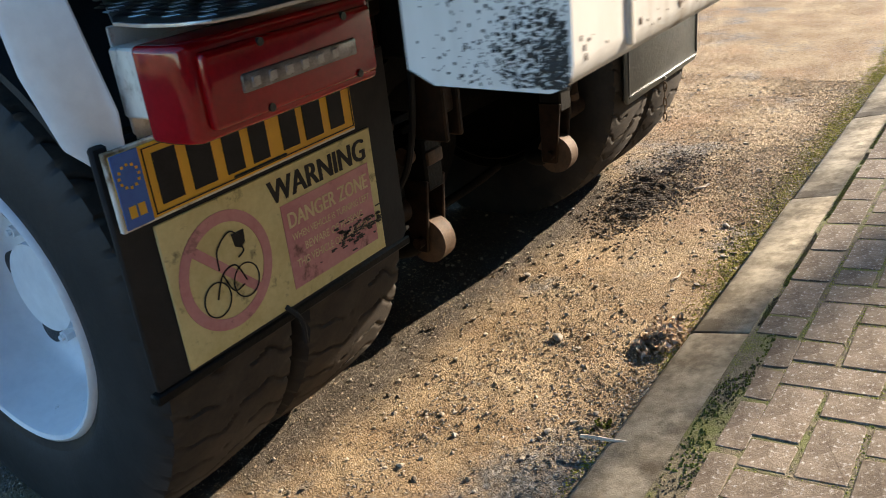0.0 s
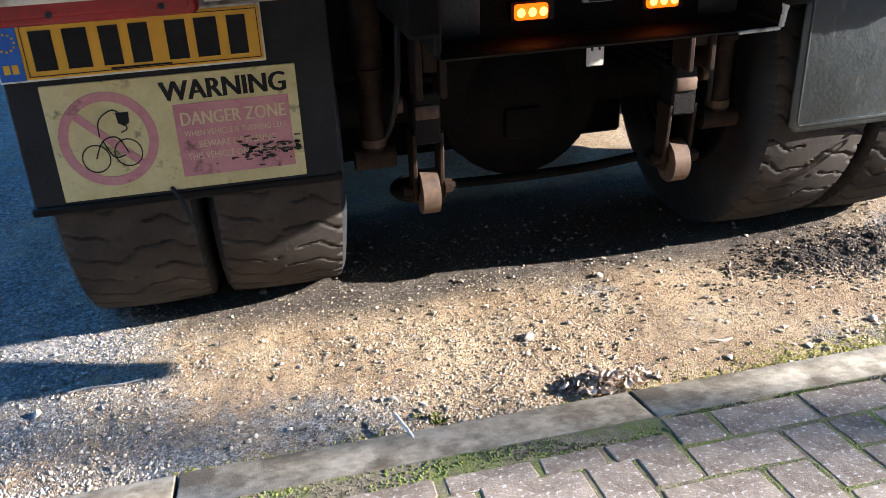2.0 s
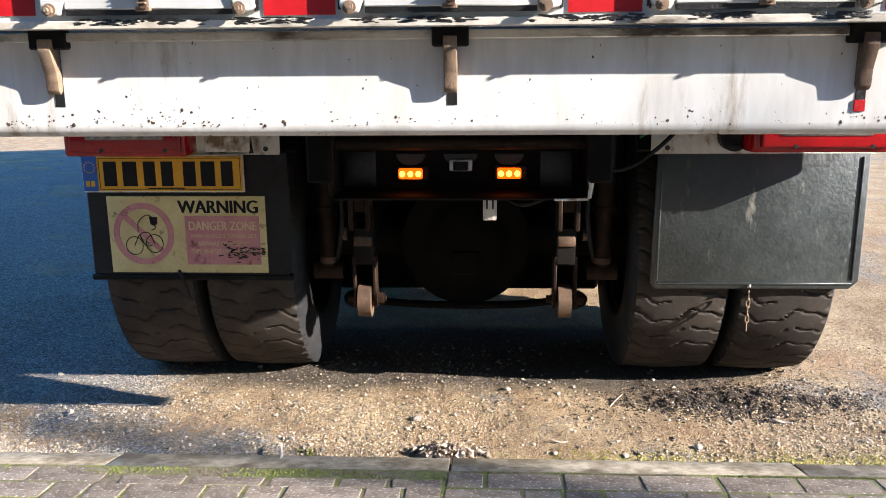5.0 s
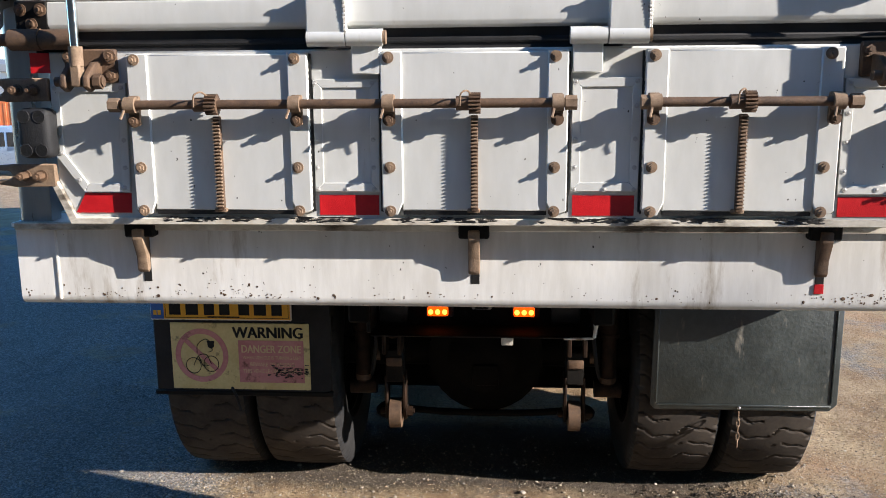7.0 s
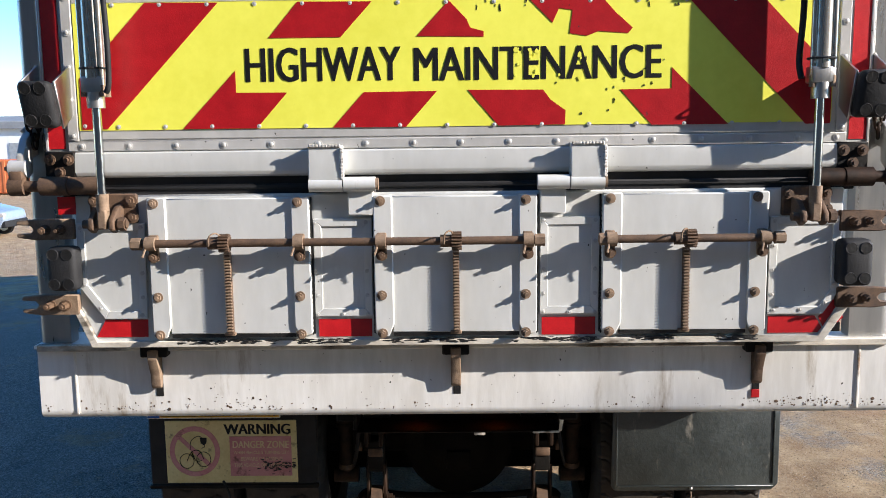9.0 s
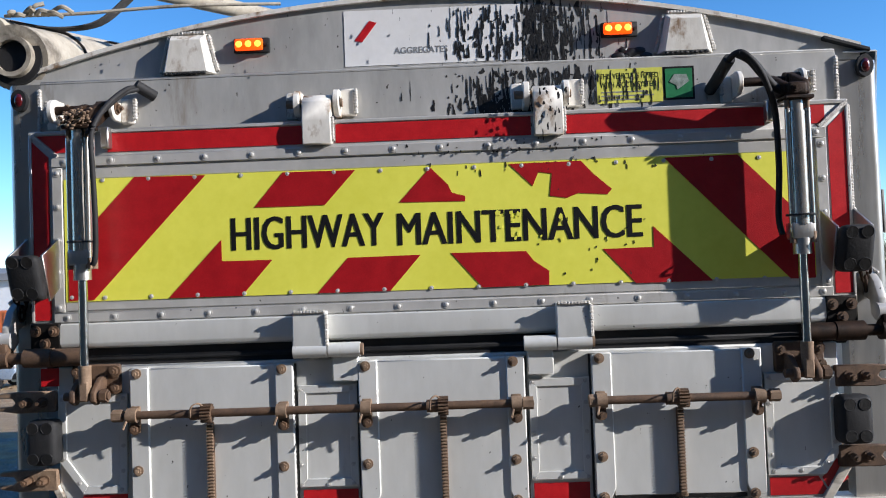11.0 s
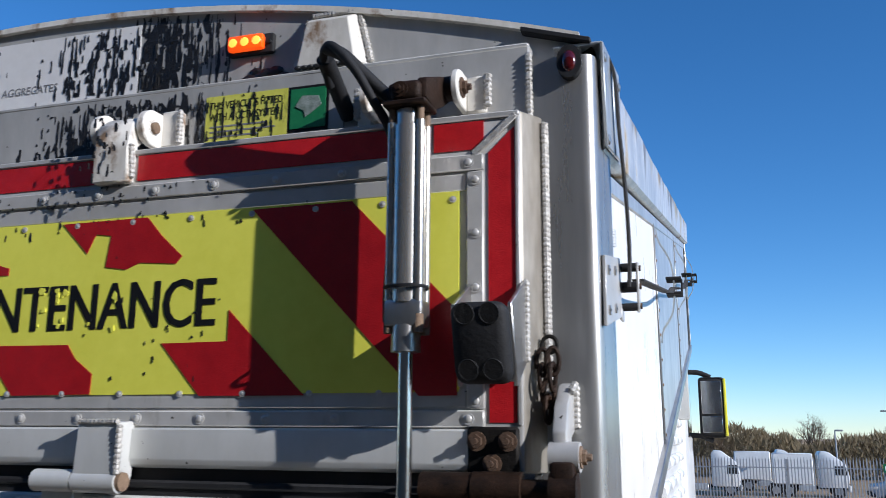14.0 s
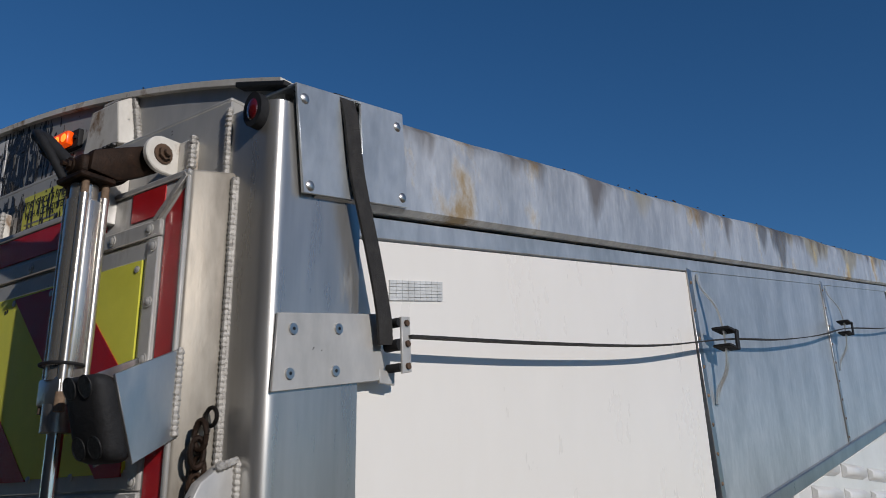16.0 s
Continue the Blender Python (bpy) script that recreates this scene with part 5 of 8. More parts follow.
# warning sign
SY = 0.822
bm = bmesh.new()
box(bm, -1.152, -0.632, SY, SY + 0.005, 0.462, 0.717, 0.0015)
sign = part("warning_sign", bm, sign_yellow, truck, "faded yellow warning sign with a pink panel and ring")
bm = bmesh.new()
n = 56
ring_c = (-1.037, 0.592)
for ra, rb in ((0.083, 0.103),):
    vs = [[bm.verts.new((ring_c[0] + r * math.cos(2 * math.pi * i / n) * 0.97, y, ring_c[1] + r * math.sin(2 * math.pi * i / n))) for i in range(n)] for r, y in ((ra, SY - 0.0012), (rb, SY - 0.0012), (rb, SY), (ra, SY))]
    for i in range(n):
        j = (i + 1) % n
        for k in range(4):
            bm.faces.new((vs[k][i], vs[k][j], vs[(k + 1) % 4][j], vs[(k + 1) % 4][i]))
part("ring", bm, sign_pink, sign)
bm = bmesh.new()
prism(bm, [(-1.102, 0.644), (-1.090, 0.656), (-0.973, 0.540), (-0.985, 0.528)], "y", SY - 0.0012, SY)
part("ring_bar", bm, sign_pink, sign)
for c in ((-1.070, 0.553), (-1.003, 0.560)):
    bm = bmesh.new()
    tube(bm, [(c[0] + 0.028 * math.cos(a), SY - 0.0015, c[1] + 0.030 * math.sin(a)) for a in np.linspace(0, 2 * math.pi, 17)], 0.0013, 5)
    part("drawn_wheel", bm, black_film, sign)
for pts in ([(-1.070, 0.553), (-1.05, 0.59), (-1.02, 0.595), (-1.003, 0.56)], [(-1.05, 0.59), (-1.033, 0.553), (-1.01, 0.555)], [(-1.055, 0.60), (-1.05, 0.635), (-1.02, 0.655), (-1.0, 0.64)], [(-1.0, 0.625), (-0.997, 0.612), (-1.01, 0.605)]):
    bm = bmesh.new()
    tube(bm, [(x, SY - 0.0015, z) for x, z in pts], 0.0014, 5)
    part("drawn_line", bm, black_film, sign)
bm = bmesh.new()
prism(bm, [(-1.015, 0.648), (-0.988, 0.648), (-0.990, 0.625), (-1.000, 0.618), (-1.012, 0.625)], "y", SY - 0.0016, SY)
part("drawn_blot", bm, black_film, sign)
letters("WARNING", -0.917, -0.657, SY - 0.0002, 0.661, 0.703, black_film, sign, bold=0.0022)
bm = bmesh.new()
box(bm, -0.898, -0.654, SY - 0.0012, SY + 0.001, 0.490, 0.652, 0)
pink = part("pink_panel", bm, sign_pink, sign)
letters("DANGER ZONE", -0.885, -0.664, SY - 0.0012, 0.605, 0.634, sign_text, pink, bold=0.001)
letters("WHEN VEHICLE IS TURNING LEFT", -0.883, -0.664, SY - 0.0012, 0.580, 0.593, sign_text, pink)
letters("BEWARE OF PASSING", -0.855, -0.69, SY - 0.0012, 0.553, 0.568, sign_text, pink)
letters("THIS VEHICLE ON THE INSIDE", -0.883, -0.664, SY - 0.0012, 0.527, 0.542, sign_text, pink)
bm = bmesh.new()
for i in range(110):
    x = min(max(random.gauss(-0.72, 0.05), -0.86), -0.65)
    z = 0.528 + random.gauss(0, 0.012) + (x + 0.75) * 0.06
    box(bm, x, x + random.uniform(0.003, 0.014), SY - 0.0030, SY - 0.0012, z, z + random.uniform(0.001, 0.004), 0)
tagged(part("scuff", bm, tar, sign, "dark scuffed smear"), kind="stuff")

# chequer plate over the mudguard
bm = bmesh.new()
prism(bm, [(-0.95, 1.10), (-1.148, 0.80), (-1.158, 0.72), (-1.150, 0.665), (-1.125, 0.627), (-1.08, 0.607), (-0.66, 0.602), (-0.66, 1.3), (-0.86, 1.3)], "z", 1.014, 1.020, 0.001)
ch = part("chequer_plate", bm, bare_alu, truck, "aluminium chequer plate")
bm = bmesh.new()
for i in range(14):
    for k in range(17):
        x, y = -1.14 + i * 0.036, 0.622 + k * 0.036
        if x < -1.135 + max(0.0, y - 0.80) * 0.55 or math.hypot(min(0.0, x + 1.08), min(0.0, y - 0.69)) > 0.062:
            continue
        d = (0.012, 0.003) if (i + k) % 2 else (0.003, 0.012)
        for m in (-1, 0, 1):
            ox, oy = ((0, m * 0.008) if (i + k) % 2 else (m * 0.008, 0))
            ball(bm, (x + ox, y + oy, 1.020), 1.0, (d[0], d[1], 0.002), 6, 4)
tread = part("tread_pattern", bm, bare_alu, ch)
tagged(tread, kind="stuff")

# ---- gate fittings ----
def actuator(x, s):
    """Electric cylinder with tie tubes, its mount and the loop of cable. s: side of the truck."""
    y = -0.084
    bm = bmesh.new()
    cyl(bm, (x, y, 1.985), (x, y, 2.288), 0.0255, 28)
    box(bm, x - 0.004, x + 0.026, y - 0.004, y + 0.024, 1.985, 2.288, 0.003, 2)
    cyl(bm, (x, y, 2.288), (x, y, 2.316), 0.0225, 22)
    act = part("actuator", bm, polish, truck, "polished aluminium gate cylinder with tie tubes")
    for dx, dy in ((-0.0265, -0.010), (0.0255, -0.014), (0.024, 0.024)):
        bm = bmesh.new()
        cyl(bm, (x + dx, y + dy, 1.945), (x + dx, y + dy, 2.294), 0.0076, 14)
        part("tie_tube", bm, polish, act)
        bm = bmesh.new()
        cyl(bm, (x + dx, y + dy, 2.290), (x + dx, y + dy, 2.322), 0.0064, 10)
        part("tube_end", bm, rust_pale, act)
        bm = bmesh.new()
        cyl(bm, (x + dx, y + dy, 1.935), (x + dx, y + dy, 1.965), 0.0085, 10)
        part("tube_end", bm, rust_pale, act)
    bm = bmesh.new()
    box(bm, x - 0.032, x + 0.032, y - 0.022, y + 0.028, 1.945, 1.99, 0.006, 2)
    part("lower_cap", bm, bare_alu, act)
    bm = bmesh.new()
    cyl(bm, (x, y, 1.905), (x, y, 1.948), 0.024, 20)
    part("collar", bm, bare_alu, act)
    bm = bmesh.new()
    cyl(bm, (x, y, 1.66), (x, y, 1.91), 0.0125, 18)
    part("piston_rod", bm, chrome, act, "bright piston rod")
    bm = bmesh.new()
    cyl(bm, (x, y, 1.625), (x, y, 1.672), 0.017, 14)
    box(bm, x - 0.013, x + 0.013, y - 0.015, y + 0.015, 1.575, 1.632, 0.004)
    part("rod_end", bm, rust_pale, act)
    bm = bmesh.new()
    tube(bm, [(x + 0.036 * math.cos(a), y - 0.002 + 0.032 * math.sin(a), 2.010) for a in np.linspace(0, 2 * math.pi, 13)], 0.003, 6)
    part("cable_tie", bm, rubber, act)
    # trunnion mount
    bm = bmesh.new()
    box(bm, x - 0.038, x + 0.040, y - 0.032, y + 0.034, 2.318, 2.329, 0.003)
    box(bm, x - 0.027, x + 0.027, y - 0.026, y + 0.024, 2.329, 2.366, 0.010, 3)
    cyl(bm, (x - 0.034, y + 0.004, 2.350), (x + 0.034, y + 0.004, 2.350), 0.016, 14)
    prism(bm, [(y - 0.015, 2.335), (y - 0.012, 2.372), (0.0, 2.412), (0.026, 2.418), (0.044, 2.400), (0.040, 2.376), (0.0, 2.352), (y + 0.04, 2.330)], "x", x + 0.016, x + 0.036, 0.005, 2)
    prism(bm, [(y - 0.015, 2.335), (y - 0.012, 2.366), (0.0, 2.405), (0.026, 2.412), (0.040, 2.396), (0.0, 2.352), (y + 0.04, 2.330)], "x", x - 0.036, x - 0.018, 0.005, 2)
    cyl(bm, (x - 0.115, 0.018, 2.394), (x + 0.066, 0.018, 2.394), 0.013, 12)
    cyl(bm, (x + 0.010, 0.018, 2.394), (x + 0.052, 0.018, 2.394), 0.023, 16)
    nut(bm, x - 0.008, y - 0.026, 2.348, 0.010, 0.008)
    m = part("trunnion", bm, rust_dark, truck, "greasy dark trunnion mount of the gate cylinder")
    bm = bmesh.new()
    cheek(bm, x + 0.052, x + 0.064, YB, -0.016, 2.394, 0.034)
    box(bm, x + 0.062, x + 0.100, 0.050, YB, 2.356, 2.428, 0.004)
    part("lug", bm, paint_white, m, "white lug with weld beads")
    bm = bmesh.new()
    nut(bm, x + 0.064, 0.018, 2.394, 0.013, 0.010, (1, 0, 0))
    part("pin_head", bm, rust, m)
    bm = bmesh.new()
    cheek(bm, x - 0.125, x - 0.111, YB, -0.016, 2.392, 0.034)
    box(bm, x - 0.155, x - 0.123, 0.050, YB, 2.345, 2.420, 0.004)
    part("lug", bm, paint_white, m, "white lug with weld beads")
    weld_line(m, (x + 0.105, 0.05, 2.365), (x + 0.105, 0.05, 2.43), 0.007)
    weld_line(m, (x - 0.155, 0.05, 2.365), (x - 0.155, 0.05, 2.43), 0.007)
    bm = bmesh.new()
    box(bm, x - s * 0.045 - 0.012, x - s * 0.045 + 0.012, -0.03, 0.002, 2.275, 2.335, 0.003)
    part("stop_block", bm, bare_alu, m)
    # foot clevis on the lower gate
    bm = bmesh.new()
    box(bm, x - 0.065, x + 0.07, GY - 0.016, GY, 1.585, 1.668, 0.004)
    for dx in (-0.034, 0.024):
        prism(bm, [(GY, 1.64), (GY - 0.05, 1.635), (GY - 0.095, 1.60), (GY - 0.098, 1.575), (GY - 0.07, 1.562), (GY, 1.60)], "x", x + dx - 0.007, x + dx + 0.009, 0.004, 2)
    cyl(bm, (x - 0.06, -0.077, 1.588), (x + 0.062, -0.077, 1.588), 0.012, 12)
    cyl(bm, (x + 0.04, -0.077, 1.588), (x + 0.058, -0.077, 1.588), 0.019, 6)
    cl = part("clevis_foot", bm, rust, truck, "rusty clevis foot bolted to the gate")
    bolts(cl, [(x - 0.05, 1.648), (x + 0.055, 1.648), (x + 0.058, 1.602)], GY - 0.016, 0.012, 0.014, rust)


actuator(-0.966, -1)
actuator(0.982, 1)
# lumpy grease on the mount of one cylinder
bm = bmesh.new()
for i in range(220):
    ball(bm, (-0.965 + random.gauss(0, 0.020), -0.108 + random.gauss(0, 0.010), 2.345 + random.gauss(0, 0.011)), random.uniform(0.002, 0.0055), (1.2, 1, 0.8), 8, 6)
tagged(part("dried_grease", bm, rust_pale, truck, "lump of dried grease and dust"), kind="stuff")


def cable_loop(pts_list, r=0.010):
    for pts in pts_list:
        bm = bmesh.new()
        tube(bm, pts, r, 10)
        part("cable", bm, rubber, truck, "black rubber cable")


cable_loop([[(-0.845, 0.04, 2.455), (-0.862, 0.0, 2.445), (-0.885, -0.06, 2.40), (-0.908, -0.10, 2.345), (-0.918, -0.12, 2.29), (-0.914, -0.125, 2.2), (-0.910, -0.125, 2.08), (-0.914, -0.12, 1.97), (-0.925, -0.115, 1.945)],
            [(-0.842, 0.03, 2.45), (-0.87, -0.01, 2.43), (-0.90, -0.07, 2.375), (-0.922, -0.10, 2.335), (-0.932, -0.11, 2.30)]], 0.0075)
cable_loop([[(0.806, -0.03, 2.405), (0.815, -0.08, 2.440), (0.836, -0.104, 2.450), (0.864, -0.108, 2.428), (0.892, -0.10, 2.39), (0.915, -0.085, 2.345), (0.934, -0.062, 2.305), (0.941, -0.052, 2.264), (0.943, -0.050, 2.136), (0.936, -0.050, 2.011), (0.940, -0.060, 1.96)]], 0.0085)
cable_loop([[(0.830, -0.100, 2.448), (0.862, -0.098, 2.430), (0.898, -0.085, 2.394), (0.930, -0.072, 2.362), (0.952, -0.072, 2.348)]], 0.0125)
for a, b in (((-0.808, 0.068, 2.435), (-0.850, 0.030, 2.462)), ((0.800, 0.068, 2.385), (0.815, -0.075, 2.440))):
    bm = bmesh.new()
    cyl(bm, a, b, 0.0165, 14)
    part("cable_sleeve", bm, rubber, truck)


def buffer_pad(x, y, z, w=0.086, h=0.135, d=0.06):
    """A rubber buffer with four bolt holes, facing backwards."""
    bm = bmesh.new()
    box(bm, x - w / 2, x + w / 2, y - d, y, z - h / 2, z + h / 2, 0.018, 3)
    p = part("rubber_buffer", bm, rubber, truck, "black rubber buffer with four bolt holes")
    for dx in (-0.02, 0.02):
        for dz in (-0.042, 0.042):
            bm = bmesh.new()
            cyl(bm, (x + dx, y - d - 0.0012, z + dz), (x + dx, y - d + 0.004, z + dz), 0.0145, 16)
            part("bolt_hole", bm, tar, p)
            bm = bmesh.new()
            tube(bm, [(x + dx + 0.0155 * math.cos(q), y - d - 0.0005, z + dz + 0.0155 * math.sin(q)) for q in np.linspace(0, 2 * math.pi, 17)], 0.0012, 6)
            part("hole_rim", bm, side_mat, p)
    return p


buffer_pad(-1.102, -0.012, 1.461, 0.085, 0.126)
buffer_pad(1.112, -0.012, 1.456, 0.090, 0.132)
for s, x in ((-1, -1.114), (1, 1.114)):
    # upper buffer on a folded bracket welded to the frame
    b = buffer_pad(x, -0.076, 1.915, 0.092, 0.124, 0.046)
    for ob in [b] + list(b.children):
        for v in ob.data.vertices:
            v.co.y -= 0.30 * (v.co.z - 1.915 * S)
    bm = bmesh.new()
    for xa in (x - 0.049, x + 0.043):
        prism(bm, [(0.004, 2.03), (-0.108, 1.976), (-0.066, 1.850), (0.004, 1.892)], "x", xa, xa + 0.006, 0.001)
    prism(bm, [(-0.092, 1.972), (-0.058, 1.858), (-0.052, 1.858), (-0.086, 1.972)], "x", x - 0.043, x + 0.043, 0.001)
    part("bracket", bm, bare_alu, b, "bare aluminium bracket")
    weld_line(b, (x + 0.049 * s, 0.001, 1.892), (x + 0.049 * s, 0.001, 2.03), 0.006)
    x = s * 1.163
    # torsion bar, bolt plate and cam
    bm = bmesh.new()
    cyl(bm, (x - s * 0.17, -0.026, 1.692), (x - s * 0.085, -0.026, 1.692), 0.025, 18)
    tb = part("torsion_bar", bm, rust_dark if s > 0 else rust, truck, "rusty greased torsion bar")
    bm = bmesh.new()
    cyl(bm, (x - s * 0.083, -0.026, 1.692), (x - s * 0.004, -0.026, 1.692), 0.027, 18)
    part("bearing_sleeve", bm, rust_dark if s > 0 else rust, tb)
    bm = bmesh.new()
    cyl(bm, (x - s * 0.004, -0.026, 1.692), (x + s * 0.045, -0.026, 1.692), 0.016, 14)
    part("bar_end", bm, rust_dark if s > 0 else rust, tb)
    bm = bmesh.new()
    cyl(bm, (x + s * 0.040, -0.026, 1.692), (x + s * 0.083, -0.026, 1.692), 0.027, 18)
    box(bm, min(x + s * 0.042, x + s * 0.080), max(x + s * 0.042, x + s * 0.080), -0.045, -0.006, 1.685, 1.735, 0.006, 2)
    part("crank_head", bm, rust_dark if s > 0 else rust, tb)
    bm = bmesh.new()
    box(bm, s * 1.108 - 0.043, s * 1.108 + 0.043, -0.016, -0.001, 1.708, 1.788, 0.004)
    part("bolt_plate", bm, dark_steel, tb)
    bolts(tb, [(s * 1.108 - 0.026, 1.765), (s * 1.108 + 0.026, 1.765), (s * 1.108, 1.730)], -0.016, 0.011, 0.012, rust)
    bm = bmesh.new()
    prism(bm, [(0.075, 1.862), (0.05, 1.858), (0.005, 1.825), (-0.02, 1.78), (-0.022, 1.72), (0.0, 1.71), (0.03, 1.73), (0.035, 1.77), (0.07, 1.78)], "x", x + s * 0.043, x + s * 0.066, 0.004, 2)
    cyl(bm, (x + s * 0.038, -0.012, 1.742), (x + s * 0.086, -0.012, 1.742), 0.024, 16)
    cam_l = part("latch_cam", bm, frame_alu, truck, "bare aluminium latch cam with weld beads")
    weld_line(cam_l, (x + s * 0.068, 0.07, 1.785), (x + s * 0.068, 0.07, 1.86), 0.007)
    weld_line(cam_l, (x + s * 0.068, 0.07, 1.86), (x + s * 0.068, 0.03, 1.845), 0.006)
    bm = bmesh.new()
    nut(bm, x + s * 0.086, -0.012, 1.742, 0.012, 0.01, (s, 0, 0))
    part("bolt", bm, rust_pale, cam_l)
    # hasp and chain above the cam
    bm = bmesh.new()
    tube(bm, [(x + s * (0.030 + 0.013 * math.cos(q)), 0.045, 1.925 + 0.014 * math.sin(q)) for q in np.linspace(0, 2 * math.pi, 13)], 0.0035, 7)
    ha = part("staple", bm, dark_steel, truck, "rusty staple with a hanging chain")
    for k in range(6):
        zc, xc = 1.895 - 0.026 * (k % 4), x + s * (0.020 + 0.010 * (k // 2))
        bm = bmesh.new()
        pts = [(xc + (0.003 if k % 2 else 0.010) * math.cos(q), 0.035 - 0.004 * k + (0.010 if k % 2 else 0.003) * math.cos(q), zc + 0.022 * math.sin(q)) for q in np.linspace(0, 2 * math.pi, 11)]
        tube(bm, pts, 0.0042, 7)
        part("chain_link", bm, rust_dark, ha)
    # claws that hold the lower gate
    for z in (1.568, 1.350):
        bm = bmesh.new()
        a = s * 1.098
        e = s * 0.148
        out = [(a - e * 0.12, z - 0.028), (a + e * 0.62, z - 0.030), (a + e * 0.98, z - 0.022), (a + e, z - 0.012), (a + e * 0.72, z - 0.010), (a + e * 0.66, z), (a + e * 0.72, z + 0.012), (a + e, z + 0.014), (a + e * 0.97, z + 0.026), (a + e * 0.6, z + 0.030), (a - e * 0.12, z + 0.030)]
        prism(bm, out, "y", -0.020, -0.002, 0.003)
        cw = part("latch_claw", bm, rust_pale if s < 0 else rust, truck, "rusty forked latch claw with two bolts")
        bolts(cw, [(a + e * 0.12, z), (a + e * 0.42, z)], -0.02, 0.0105, 0.03, rust)
bm = bmesh.new()
box(bm, -1.126, -1.076, -0.008, -0.004, 1.610, 1.660, 0)
part("red_tape", bm, red_tape, truck, "small piece of red tape")

# ---- hopper sides; they climb towards the cab ----
SL = math.tan(radians(10.4))


def zl(z0, y):
    return z0 + SL * y


def side_sheet(name, x, y0, y1, z_lo, z_hi, mat, label="", d=0.012):
    """A sheet between two sloping lines; its end edges lean with the slope."""
    k = 0.16
    pts = [(y0 + k * (2.2 - zl(z_lo, y0)), zl(z_lo, y0)), (y1 + k * (2.2 - zl(z_lo, y1)), zl(z_lo, y1)), (y1 + k * (2.2 - zl(z_hi, y1)), zl(z_hi, y1)), (y0 + k * (2.2 - zl(z_hi, y0)), zl(z_hi, y0))]
    bm = bmesh.new()
    prism(bm, pts, "x", x, x + d, 0.001)
    return part(name, bm, mat, truck, label)


for s in (-1, 1):
    X = 1.255 if s > 0 else -1.25
    d = -0.02 * s
    # first sheet is white and reaches the vertical post
    bm = bmesh.new()
    prism(bm, [(0.29, 1.40), (2.07, zl(1.345, 2.07)), (1.985, zl(2.21, 1.985)), (0.29, zl(2.21, 0.29))], "x", X, X + d, 0.001)
    part("side_panel", bm, side_white, truck, "smooth white side panel with soft dents")
    side_sheet("side_panel", X, 2.085, 4.09, 1.36, 2.205, galv, "bluish bare metal side panel", d)
    side_sheet("side_panel", X, 4.14, 6.2, 1.36, 2.205, galv, "", d)
    # seam strips
    for yy in (2.06, 4.115):
        bm = bmesh.new()
        k = 0.16
        a, b = zl(1.35, yy), zl(2.21, yy)
        prism(bm, [(yy + k * (2.2 - a) - 0.02, a), (yy + k * (2.2 - a) + 0.02, a), (yy + k * (2.2 - b) + 0.02, b), (yy + k * (2.2 - b) - 0.02, b)], "x", X + d, X + s * 0.006, 0.001)
        st = part("seam_strip", bm, bare_alu, truck)
        for i in range(9):
            z = a + (b - a) * (i + 0.5) / 9
            bm = bmesh.new()
            ball(bm, (X + s * 0.006, yy + k * (2.2 - z), z), 0.007, (0.6, 1, 1), 8, 6)
            part("rivet", bm, rust_pale, st)
    # top trim, dark gap and the folded lip
    bm = bmesh.new()
    prism(bm, [(0.29, zl(2.215, 0.29)), (6.35, zl(2.215, 6.35)), (6.35, zl(2.255, 6.35)), (0.29, zl(2.255, 0.29))], "x", X + d, X + s * 0.004, 0.001)
    part("top_trim", bm, galv, truck)
    bm = bmesh.new()
    prism(bm, [(0.29, zl(2.255, 0.29)), (6.35, zl(2.255, 6.35)), (6.35, zl(2.30, 6.35)), (0.29, zl(2.30, 0.29))], "x", X - s * 0.05, X - s * 0.008, 0.0)
    part("gap_seal", bm, rubber, truck)
    bm = bmesh.new()
    y0, y1 = 0.16, 6.42
    lip = [(X - s * 0.03, 2.262), (X + s * 0.018, 2.262), (X + s * 0.03, 2.272), (X + s * 0.030, 2.438), (X + s * 0.018, 2.454), (X - s * 0.03, 2.458), (X - s * 0.10, 2.458)]
    secs = []
    for y in np.linspace(y0, y1, 26):
        wob = 0.004 * math.sin(y * 2.3) + 0.003 * math.sin(y * 7.1)
        secs.append([bm.verts.new((x, y, zl(z, y) + (wob if z > 2.4 else 0))) for x, z in lip])
    for p, q in zip(secs, secs[1:]):
        for i in range(len(lip) - 1):
            bm.faces.new((p[i], p[i + 1], q[i + 1], q[i]))
    bm.faces.new(secs[0]), bm.faces.new(secs[-1][::-1])
    part("folded_lip", bm, lip_alu, truck, "weathered folded metal lip with rusty stains")
    bm = bmesh.new()
    for y in np.linspace(0.6, 6.3, 150):
        if random.random() < 0.7:
            ball(bm, (X + s * random.uniform(-0.02, 0.02), y, zl(2.457, y) + 0.002), random.uniform(0.002, 0.004), (1, random.uniform(1, 5), 0.4), 6, 4)
    tagged(part("lip_dirt", bm, rust, truck, "brown dirt along the lip"), kind="stuff")
    # inner wall and bottom rail
    bm = bmesh.new()
    prism(bm, [(0.29, 1.36), (6.35, zl(1.31, 6.35)), (6.35, zl(1.37, 6.35)), (0.29, 1.42)], "x", X - s * 0.03, X + s * 0.02, 0.004)
    part("bottom_rail", bm, bare_alu, truck)
    # slotted end post
    bm = bmesh.new()
    prism(bm, [(6.30, zl(1.30, 6.3)), (6.52, zl(1.30, 6.52)), (6.36, zl(2.45, 6.36)), (6.20, zl(2.45, 6.2))], "x", X - s * 0.06, X + s * 0.012, 0.003)
    ep = part("end_post", bm, bare_alu, truck)
